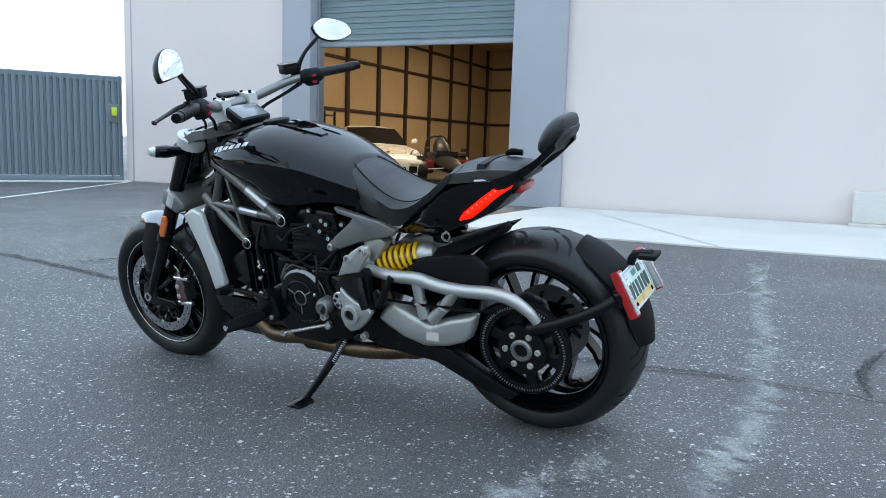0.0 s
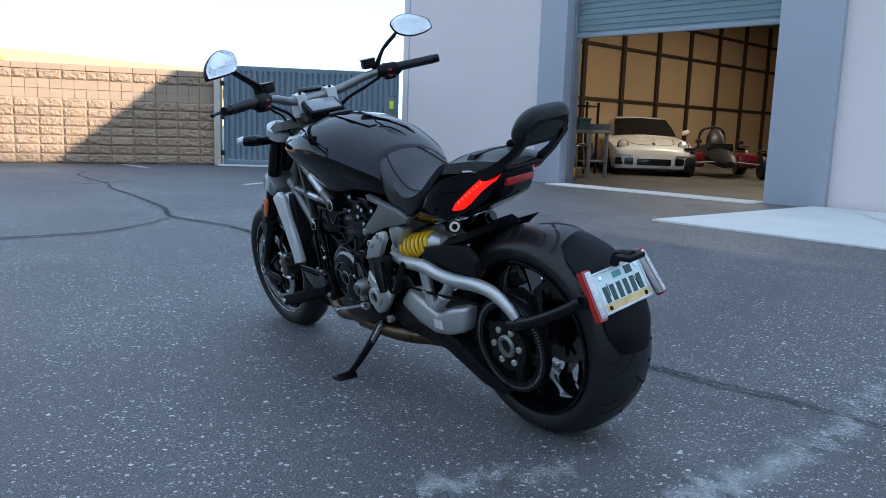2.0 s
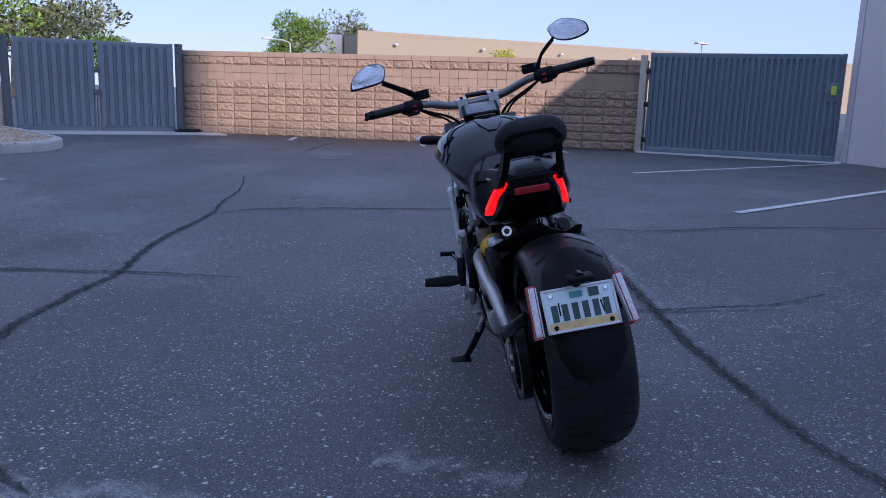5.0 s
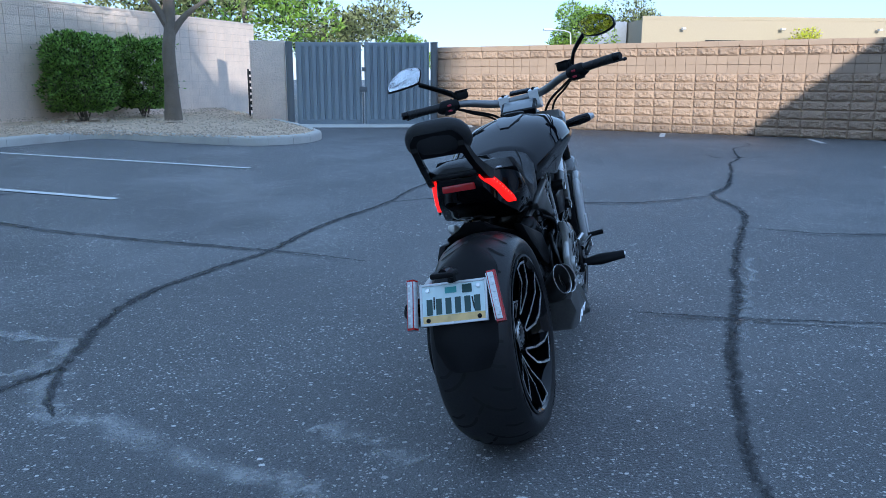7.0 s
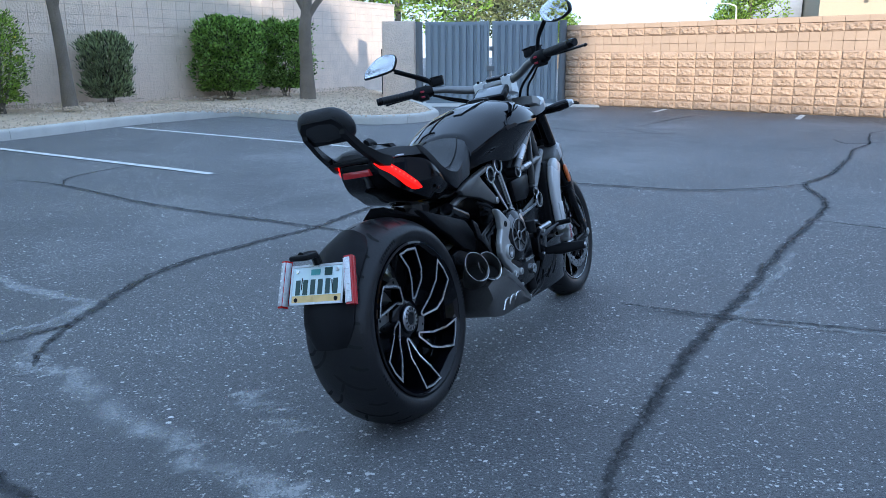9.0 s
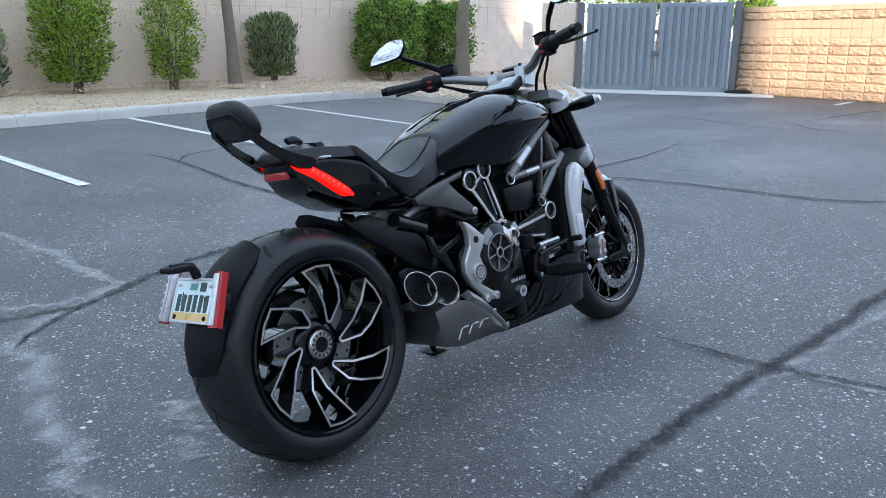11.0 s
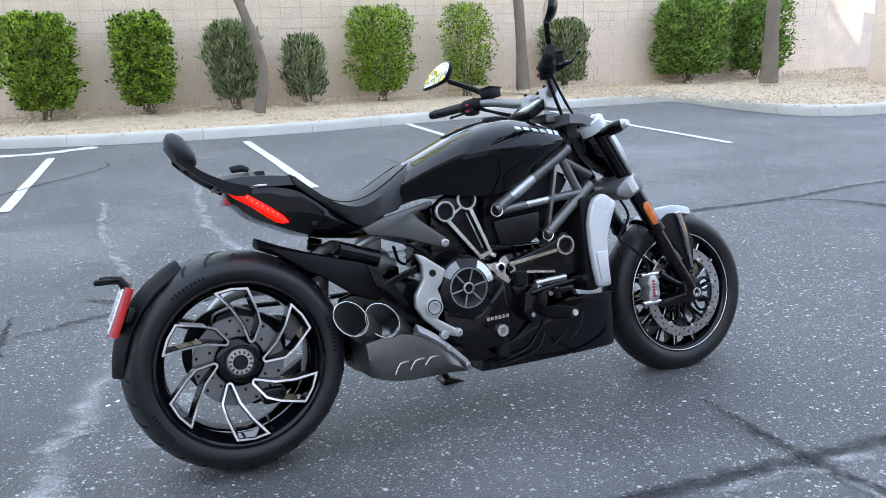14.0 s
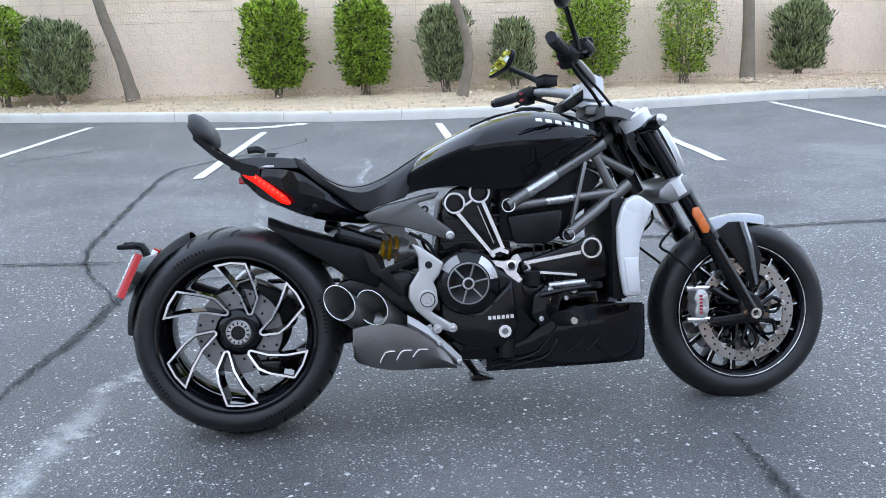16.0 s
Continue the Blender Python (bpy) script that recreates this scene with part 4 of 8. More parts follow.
    tree(-11.05, -5.66, 0.18, [(0, 0, 0), (0.02, -0.02, 0.8), (0.07, -0.05, 1.7), (0.16, -0.1, 2.6), (0.25, -0.1, 3.6)], crown(0.2, 0.0, 4.4, 20, 1.9, 3), LEAF_YELLOW, 63, lab, 8000, r=0.12, limbs=[[(0.07, -0.05, 1.8), (0.3, 0.4, 2.9), (0.8, 0.6, 3.8)]])
    tree(-14.74, -2.07, 0.18, [(0, 0, 0), (0.0, 0.0, 0.8), (0.02, 0.0, 1.5), (-0.02, 0.05, 2.0), (-0.1, 0.05, 3.2)], crown(0.3, 0.6, 5.0, 12, 1.5, 4), LEAF_GREY, 64, lab, 3200, r=0.155, limbs=[[(0.0, 0.02, 1.75), (-0.1, 0.40, 2.25), (-0.2, 1.1, 2.75)], [(0.0, 0.0, 2.0), (0.3, -0.4, 2.9), (0.7, -0.7, 3.8)]])


# ---- distance ----
def far_tree(x, y, w, h, leaf, seed, label, count=3500, size=0.5):
    rr = random.Random(seed)
    lumps = [((rr.uniform(-w, w) * 0.33, rr.uniform(-w, w) * 0.33, h * rr.uniform(0.45, 0.88)), (w * rr.uniform(0.14, 0.24), w * rr.uniform(0.14, 0.24), h * rr.uniform(0.10, 0.16))) for _ in range(18)]
    return tree(x, y, 0, [(0, 0, 0), (0.1, 0, h * 0.25), (-0.1, 0.1, h * 0.5), (0, 0, h * 0.75)], lumps, leaf, seed, label, count, size, r=h * 0.03)


def build_distance():
    b = empty("far_building", "long low tan stucco warehouse beyond the yard wall", "building")
    part("wall", box(-112, -88, 33.5, 128, 0, 7.9), FARWALL, b)
    part("parapet", box(-88.3, -87.97, 33.5, 128, 7.9, 8.3), FARWALL, b)
    for i, y in enumerate((38, 50, 62, 74, 86)):
        l = part("wall_lamp", box(-87.6, -87.1, y, y + 0.45, 6.75, 7.0, 0.05), CONCRETE, b)
        l = part("window", box(-87.7, -87.5, y + 3, y + 8, 4.2, 5.6), CAR_GLASS, b)
    part("rooftop_unit", box(-98, -93, 26.6, 33.3, 5.0, 8.0, 0.05), GREY_STEEL, b, "grey rooftop unit enclosure")
    g = "far green tree behind the yard wall"
    far_tree(-80, 24.3, 7.2, 9.0, LEAF_BRIGHT, 101, g, 6000, 0.34)
    far_tree(-118, 42.5, 9.5, 14.6, LEAF_GREY, 102, "far pale grey-green eucalyptus tree", 3000, 0.5)
    far_tree(-60, -1.5, 14, 7.6, LEAF_GREY, 103, g, 5000, 0.4)
    far_tree(-44, -5.0, 12, 7.2, LEAF_BRIGHT, 104, g, 5000, 0.35)
    far_tree(-36, -7.5, 9, 7, LEAF_GREY, 105, g, 4500, 0.3)
    far_tree(-70, 5.4, 5.5, 5.6, LEAF_BRIGHT, 106, g, 4000, 0.3)
    far_tree(-84, 50.5, 4.5, 6.9, LEAF_YELLOW, 107, g, 2000, 0.3)
    for x, y, h in ((-70, 20.6, 5.4),):
        s = empty("street_lamp", "pale curved-arm street lamp beyond the wall", "lamp", pose(x, y, 0))
        part("pole", tube([(0, 0, 0), (0, 0, h - 0.8), (0, -0.3, h), (0, -1.8, h + 0.2)], [0.10, 0.07, 0.05, 0.04], 8, 4), CONCRETE, s)
        part("lamp_head", box(-0.2, 0.2, -2.6, -1.7, h + 0.1, h + 0.28, 0.05), CONCRETE, s)
    s = empty("yard_lamp", "flat shoebox lamp on a far pole", "lamp", pose(-60, 60.9, 0))
    part("pole", tube([(0, 0, 0), (0, 0, 7.0)], 0.06, 8), GREY_STEEL, s)
    part("lamp_head", box(-0.3, 0.3, -0.8, 0.8, 6.95, 7.12, 0.05), CONCRETE, s)
    # unseen block added behind the camera to shade the yard
    e = empty("wall_east", "plain unseen tan block added to shade the yard", "wall", kind="structure")
    H = 22.0
    off = SUN * (H / SUN.z)
    a = Vector((-14.2, 6.35, 0)) + Vector((off.x, off.y, 0))
    d = Vector((0.593, 0.805, 0)).normalized()
    p0, p1 = a - d * 10.2, a + d * 45
    q = Vector((8, 0, 0))
    bm = bmesh.new()
    lo = [bm.verts.new(p) for p in (p0, p1, p1 + q, p0 + q)]
    hi = [bm.verts.new(p + Vector((0, 0, H))) for p in (p0, p1, p1 + q, p0 + q)]
    bm.faces.new(hi)
    for i in range(4):
        bm.faces.new((lo[i], lo[(i + 1) % 4], hi[(i + 1) % 4], hi[i]))
    part("facade", bm, FARWALL, e)
    # added pieces whose stepped tops shape the shadow edge on wall_south
    for y0, y1, top in ((-0.45, 0.70, 22.95), (-1.55, -0.45, 24.25), (-3.95, -1.55, 23.25), (-43.0, -3.95, 22.1)):
        part("wing", box(60.0, 70.0, y0, y1, 0, top), FARWALL, e)
    # raised piece added only to keep the double gate in shade
    bm = bmesh.new()
    p2, p3 = a - d * 9.0, a - d * 2.6
    lo = [bm.verts.new(p + Vector((0, 0, H - 0.1))) for p in (p2, p3, p3 + q, p2 + q)]
    hi = [bm.verts.new(p + Vector((0, 0, H + 3.2))) for p in (p2, p3, p3 + q, p2 + q)]
    bm.faces.new(hi)
    for i in range(4):
        bm.faces.new((lo[i], lo[(i + 1) % 4], hi[(i + 1) % 4], hi[i]))
    part("roof_block", bm, FARWALL, e)
    g = "leafy green tree across the lane"
    for i, (x, y) in enumerate(((11.5, -9.0), (13.5, -3.5), (16.0, 1.5))):
        far_tree(x, y, 3.6, 3.4, LEAF_MID, 120 + i, g, 3500, 0.2)


build_yard_wall()
build_planter()
build_tan_building()
build_plants()
build_distance()

# ---- motorcycle ----
BIKE = pose(0.8396, 2.6977, -0.0065) @ Matrix.Rotation(radians(157.664), 4, "Z") @ Matrix.Rotation(radians(0.83), 4, "Y") @ Matrix.Rotation(radians(-11.4), 4, "X")
# in its own frame x runs forward from the rear axle, y to its left, z up
RUBBER = mat("tyre_rubber", (0.011, 0.011, 0.0125), 0.42, 0, 0.25, 5, 140, 0.2, spec=0.36)
# near-black that stands for the shade inside grooves, holes and bores
GROOVE = mat("tyre_groove", (0.003, 0.003, 0.003), 0.9, 0, 0.1, 5, 60, 0)
GLOSS = mat("gloss_black_paint", (0.003, 0.003, 0.0045), 0.035, 0, 0.1, 3, 60, 0, coat=0.0, rvar=0.01, spec=0.30)
SATIN = mat("satin_black", (0.005, 0.005, 0.006), 0.33, 0.0, 0.25, 6, 150, 0.10, spec=0.22)
MATT = mat("matt_black_plastic", (0.006, 0.006, 0.007), 0.55, 0, 0.25, 6, 260, 0.2, spec=0.15)
BLACK_METAL = mat("black_engine_paint", (0.004, 0.004, 0.005), 0.17, 0.0, 0.3, 8, 120, 0.10, spec=0.28)
SEAT = mat("seat_vinyl", (0.012, 0.0125, 0.0145), 0.46, 0, 0.2, 5, 320, 0.35)
SILVER = mat("cast_silver", (0.50, 0.50, 0.49), 0.46, 0.75, 0.08, 5, 160, 0.06)
MACHINED = mat("machined_aluminium", (0.80, 0.80, 0.80), 0.26, 0.95, 0.06, 5, 200, 0.03)
SHROUD = mat("shroud_silver_paint", (0.60, 0.61, 0.62), 0.35, 0.25, 0.05, 4, 100, 0.03, coat=0.3)
GUARD = mat("mudguard_silver_paint", (0.22, 0.23, 0.25), 0.18, 0.8, 0.05, 4, 100, 0.02, coat=0.3)
CARRIER = mat("carrier_zinc", (0.46, 0.44, 0.41), 0.42, 0.45, 0.25, 40, 160, 0.15)
CAST_GREY = mat("grey_cast", (0.235, 0.235, 0.235), 0.42, 0.7, 0.12, 6, 140, 0.08)
# darker copy of grey_cast, with the right plate's shade put into the colour
SUB_SHADED = mat("subframe_cast_shaded", (0.115, 0.114, 0.111), 0.42, 0.7, 0.14, 6, 140, 0.08)
TUBE_GREY = mat("dark_grey_tube", (0.16, 0.158, 0.155), 0.36, 0.75, 0.12, 6, 120, 0.05)
STEEL = mat("brushed_steel", (0.48, 0.48, 0.49), 0.3, 1.0, 0.12, 8, 120, 0.05)
EXHAUST = mat("muffler_steel", (0.17, 0.165, 0.16), 0.40, 0.9, 0.2, 9, 120, 0.06)
HEADER = mat("heat_tinted_pipe", (0.13, 0.085, 0.055), 0.35, 0.9, 0.35, 10, 90, 0.06)
SPRING = mat("yellow_spring", (0.78, 0.42, 0.01), 0.38, 0, 0.06, 6, 80, 0.03, coat=0.3)
TAIL_RED = mat("lit_tail_lens", (0.45, 0.005, 0.004), 0.2, 0, 0.05, 6, 60, 0, emit=(1.0, 0.007, 0.004), power=0.30)
TAIL_LED = mat("lit_led", (0.85, 0.05, 0.03), 0.3, 0, 0, 6, 60, 0, emit=(1.0, 0.05, 0.02), power=0.5)
RED_LENS = mat("red_lens", (0.45, 0.012, 0.015), 0.18, 0, 0.08, 8, 90, 0.05, coat=0.5)
CLEAR_LENS = mat("clear_lens", (0.62, 0.62, 0.63), 0.15, 0.25, 0.25, 70, 160, 0.35, coat=0.8)
ORANGE = mat("orange_reflector", (0.62, 0.13, 0.02), 0.3, 0, 0.15, 20, 160, 0.15, coat=0.5)
MIRROR = mat("mirror_glass", (0.92, 0.92, 0.92), 0.02, 1.0, 0.0, 3, 20, 0, rvar=0.0)
PLATE_BLUE = mat("plate_pale", (0.70, 0.82, 0.82), 0.35, 0, 0.05, 4, 60, 0)
PLATE_TAN = mat("plate_sunset", (0.72, 0.50, 0.20), 0.35, 0, 0.2, 14, 60, 0)
PLATE_INK = mat("plate_ink", (0.02, 0.06, 0.055), 0.4, 0, 0.05, 4, 60, 0)
SCREEN = mat("display_glass", (0.17, 0.185, 0.195), 0.15, 0, 0.1, 4, 60, 0, coat=1.0)
DECAL = mat("white_decal", (0.62, 0.63, 0.64), 0.3, 0.2, 0.03, 4, 60, 0, coat=0.6)
GOLD = mat("gold_anodised", (0.45, 0.28, 0.08), 0.35, 0.9, 0.1, 6, 90, 0.04)
RED_PLASTIC = mat("red_switch", (0.30, 0.01, 0.03), 0.4, 0, 0.1, 6, 60, 0)

bike = empty("motorcycle", "black power cruiser motorcycle leaning on its side stand", "motorcycle", BIKE)
TY = -0.043


def both(name, make, material, parent, label=""):
    """One part on either side."""
    return [part(name, make(s), material, parent, label) for s in (-1, 1)]


def bolt(at, r, y, out, parent, material=None, name="bolt"):
    """A hexagon bolt head standing out by `out` from the plane y."""
    bm = lathe([(0, y), (r, y), (r, y + out * 0.8), (r * 0.8, y + out), (r * 0.45, y + out), (r * 0.4, y + out * 0.6), (0, y + out * 0.6)], (at[0], 0, at[1]), 12)
    return part(name, bm, material or STEEL, parent)


def outline(pts, y, r, material, parent, name="machined_edge", closed=True, k=0):
    P = [(x, y, z) for x, z in pts]
    if closed:
        P = P + [P[0]]
    return part(name, tube(P, r, 6, k), material, parent)


def arc_sheet(at, r, a0, a1, widths, thick, n=20, bulge=0.0):
    """A curved mudguard sheet round an axle, with a half-width that varies from a0 to a1."""
    secs = []
    for i in range(n + 1):
        t = i / n
        a = radians(a0 + (a1 - a0) * t)
        w = float(np.interp(t, np.linspace(0, 1, len(widths)), widths))
        top, low = [], []
        for j in range(9):
            q = -1 + 2 * j / 8
            rr = r - bulge * abs(q) ** 2.4
            top.append((at[0] + (rr + thick) * math.cos(a), at[1] + q * w, at[2] + (rr + thick) * math.sin(a)))
            low.append((at[0] + rr * math.cos(a), at[1] + q * w, at[2] + rr * math.sin(a)))
        secs.append(top + low[::-1])
    return loft(secs)


# ---- wheels ----
def tyre_radius(prof, y):
    ys = [p[1] for p in prof]
    rs = [p[0] for p in prof]
    return float(np.interp(y, ys, rs))


REAR_PROF = [(0.226, -0.098), (0.240, -0.108), (0.256, -0.114), (0.268, -0.113), (0.280, -0.105), (0.290, -0.092), (0.300, -0.073), (0.3075, -0.050), (0.3125, -0.026), (0.314, 0.0)]
REAR_PROF = REAR_PROF + [(r, -y) for r, y in REAR_PROF[-2::-1]]
FRONT_PROF = [(0.216, -0.046), (0.228, -0.056), (0.244, -0.062), (0.257, -0.062), (0.270, -0.056), (0.283, -0.042), (0.293, -0.022), (0.298, 0.0)]
FRONT_PROF = FRONT_PROF + [(r, -y) for r, y in FRONT_PROF[-2::-1]]


def tread(prof, count, paths, width):
    """Black strips laid over the tyre's crown in place of cut slits: paths of (degrees, y)."""
    bm = bmesh.new()
    crown = [p for p in prof if p[0] > 0.258]
    for c in range(count):
        a0 = 360 / count * c
        for path in paths:
            P = smooth_line([(a, y, 0) for a, y in path], 4)
            prev = None
            for i, q in enumerate(P):
                d = (P[min(i + 1, len(P) - 1)] - P[max(i - 1, 0)])
                da, dy = radians(d.x) * 0.31, d.y
                ln = math.hypot(da, dy) or 1
                f = width * (0.5 if i in (0, len(P) - 1) else 1.0) * 0.5
                pair = []
                for s in (-1, 1):
                    y = q.y + s * f * da / ln
                    a = radians(a0 + q.x) - s * f * dy / ln / 0.31
                    r = tyre_radius(crown, y) + 0.0012
                    pair.append(bm.verts.new((r * math.cos(a), y, r * math.sin(a))))
                if prev:
                    bm.faces.new((prev[0], prev[1], pair[1], pair[0]))
                prev = pair
    return bm


SPOKE = [(0.2140, 104.8), (0.2150, 92), (0.2140, 79.5), (0.154, 66.5), (0.123, 57), (0.070, 49.5), (0.061, 55), (0.0615, 63), (0.109, 83.3), (0.155, 95.3)]


def inset(pts, d):
    """The polygon moved inwards by d."""
    n = len(pts)
    area = sum(pts[i][0] * pts[(i + 1) % n][1] - pts[(i + 1) % n][0] * pts[i][1] for i in range(n))
    sg = 1 if area > 0 else -1
    out = []
    for i in range(n):
        p, a, c = Vector(pts[i]), Vector(pts[i - 1]), Vector(pts[(i + 1) % n])
        u, v = (p - a).normalized(), (c - p).normalized()
        n1, n2 = Vector((-u.y, u.x)) * sg, Vector((-v.y, v.x)) * sg
        m = (n1 + n2).normalized()
        out.append(tuple(p + m * (d / max(0.5, m.dot(n1)))))
    return out


def hollow(pts, d, y0, y1, deep=1.0):
    """A frame d wide along a closed outline, from y0 to y1."""
    q, q1 = inset(pts, d), inset(pts, d * deep)
    bm = bmesh.new()
    n = len(pts)
    R_ = [[bm.verts.new((x, y, z)) for x, z in s] for s, y in ((pts, y0), (q, y0), (q1, y1), (pts, y1))]
    for k in range(4):
        a, c = R_[k], R_[(k + 1) % 4]
        for i in range(n):
            j = (i + 1) % n
            bm.faces.new((a[i], a[j], c[j], c[i]))
    return bm



def build_rear_wheel():
    w = part("rear_wheel", lathe([(0.233, -0.110), (0.234, -0.102), (0.220, -0.090), (0.208, -0.05), (0.208, 0.05), (0.220, 0.090), (0.234, 0.102), (0.233, 0.110), (0.226, 0.111), (0.213, 0.098), (0.201, 0.05), (0.201, -0.05), (0.213, -0.098), (0.226, -0.111)], (0, 0, 0), 72, None, True), GLOSS, bike, "gloss black rear wheel with machined spoke edges and a very wide tyre")
    w.location = (0, TY, 0.324)
    part("tyre", lathe(REAR_PROF, (0, 0, 0), 96), RUBBER, w, "wide black road tyre")
    grooves = [[(0, 0.012), (5, 0.030), (9, 0.060), (11, 0.088)], [(13, 0.006), (18, -0.018), (20, -0.034)], [(18, -0.016), (22, -0.044), (25, -0.075), (26, -0.094)], [(24, 0.045), (28, 0.070), (29, 0.092)], [(9, -0.052), (12, -0.076), (13, -0.096)], [(18, -0.016), (24, 0.006)]]
    tagged(part("tread_pattern", tread(REAR_PROF, 14, grooves, 0.0090), GROOVE, w), kind="stuff")
    bm = bmesh.new()
    for a0, n in ((128, 9), (20, 9), (-52, 9), (-140, 8)):
        for i in range(n):
            a = radians(a0 - i * 2.6)
            b2 = box(-0.0030, 0.0030, -0.0010, 0.0, -0.0048, 0.0048)
            merge(bm, b2, Matrix.Translation((0.262 * math.cos(a), -0.1135, 0.262 * math.sin(a))) @ Matrix.Rotation(-a + math.pi / 2, 4, "Y"))
    tagged(part("sidewall_relief", bm, MATT, w), kind="stuff")
    pts = [(r * math.cos(radians(a)), r * math.sin(radians(a))) for r, a in SPOKE]
    dished = []
    for y0, y1, dd, deep in ((-0.107, -0.055, 0.0085, 1.5), (-0.1085, -0.1065, 0.0058, 1.0)):
        bm = hollow(pts, dd, y0, y1, deep)
        for v in bm.verts:
            v.co.y += 0.036 * min(1.0, max(0.0, (0.165 - math.hypot(v.co.x, v.co.z)) / 0.10))
        dished.append(bm)
    first = part("spoke", dished[0], GLOSS, w)
    fe = part("machined_edge", dished[1], MACHINED, w, "bright machined spoke edge")
    for i in range(1, 6):
        for src, nm in ((first, "spoke"), (fe, "machined_edge")):
            o = new(nm, src.data)
            o.parent = w
            o.rotation_euler = (0, radians(60 * i), 0)
    part("hub", lathe([(0.0, -0.02), (0.072, -0.02), (0.070, -0.052), (0.062, -0.060), (0.046, -0.063), (0.0445, -0.069), (0.040, -0.069), (0.038, -0.058), (0.0, -0.050)], (0, 0, 0), 36), GLOSS, w)
    n_ = part("axle_nut", ring((0, 0, 0), 0.0215, 0.0345, -0.074, -0.050, 32), STEEL, w, "silver ring nut on the hub")
    part("nut_collar", ring((0, 0, 0), 0.0355, 0.0375, -0.0715, -0.055, 36), MACHINED, n_)
    bm = bmesh.new()
    for k in range(14):
        box(-0.0022, 0.0022, -0.0752, -0.0735, -0.004, 0.004, 0, bm, Matrix.Rotation(radians(360 / 14 * k), 4, "Y") @ Matrix.Translation((0, 0, 0.0290)))
    tagged(part("nut_slots", bm, GROOVE, n_), kind="stuff")
    part("axle_bore_right", disc((0, 0, 0), 0.021, -0.0700, -0.050, 20), BLACK_METAL, w)
    part("hub_core", lathe([(0.0, 0.12), (0.05, 0.12), (0.055, -0.03), (0, -0.03)], (0, 0, 0), 24), BLACK_METAL, w)
    d = part("brake_disc", ring((0, 0, 0), 0.070, 0.128, -0.040, -0.034, 48), CAST_GREY, w, "drilled steel rear brake disc")
    # black discs on the surface, in place of shaded drill holes
    bm = bmesh.new()
    for k in range(30):
        a = radians(12 * k)
        r = 0.085 if k % 2 else 0.117
        disc((r * math.cos(a), 0, r * math.sin(a)), 0.0045, -0.0385, -0.0412, 8, 0.0005, bm)
    tagged(part("disc_holes", bm, GROOVE, w), kind="stuff")
    part("disc_carrier", ring((0, 0, 0), 0.045, 0.075, -0.038, -0.028, 24), BLACK_METAL, w)
    part("valve", tube([(0.06, -0.06, -0.185), (0.055, -0.075, -0.165)], 0.004, 8), STEEL, w)
    part("rear_caliper", box(0.050, 0.120, -0.062, -0.012, -0.138, -0.090, 0.012), BLACK_METAL, w)
    # belt pulley on the left
    before = set(w.children)
    p = part("belt_pulley", ring((0, 0, 0), 0.112, 0.141, 0.172, 0.200, 72), SATIN, w, "black belt pulley with a bolted silver carrier")
    bm = bmesh.new()
    for k in range(96):
        a = radians(3.75 * k)
        box(-0.0016, 0.0016, 0.199, 0.2022, -0.0035, 0.0035, 0, bm, Matrix.Rotation(-a, 4, "Y") @ Matrix.Translation((0.1285, 0, 0)) @ Matrix.Rotation(radians(90), 4, "Y"))
    tagged(part("belt_teeth", bm, STEEL, w), kind="stuff")
    for k in range(6):
        a = radians(60 * k + 20)
        q = [(0.05, -14), (0.122, -10), (0.122, 10), (0.05, 14)]
        pts2 = [(r * math.cos(a + radians(b)), r * math.sin(a + radians(b))) for r, b in q]
        part("pulley_spoke", prism(pts2, 0.170, 0.188, 0.003, seg=1), SATIN, w)
    star = []
    for k in range(48):
        a = radians(7.5 * k)
        star.append(((0.055 + 0.009 * math.cos(6 * a)) * math.cos(a), (0.055 + 0.009 * math.cos(6 * a)) * math.sin(a)))
    part("pulley_carrier", prism(star, 0.184, 0.206, 0.003, seg=2), CARRIER, w, "silver six-bolt carrier")
    for k in range(6):
        a = radians(60 * k)
        bolt((0.051 * math.cos(a), 0.051 * math.sin(a)), 0.0095, 0.206, 0.010, w, CARRIER, "carrier_bolt")
    part("pulley_nut", lathe([(0.020, 0.19), (0.034, 0.19), (0.034, 0.212), (0.029, 0.217), (0.022, 0.217), (0.020, 0.209)], (0, 0, 0), 24, None, True), CAST_GREY, w)
    # black disc that paints the axle's hollow dark
    part("axle_bore", disc((0, 0, 0), 0.0205, 0.195, 0.2045, 20), GROOVE, w)
    for o in set(w.children) - before:
        o.data.transform(Matrix.Translation((0, -0.030, 0)))


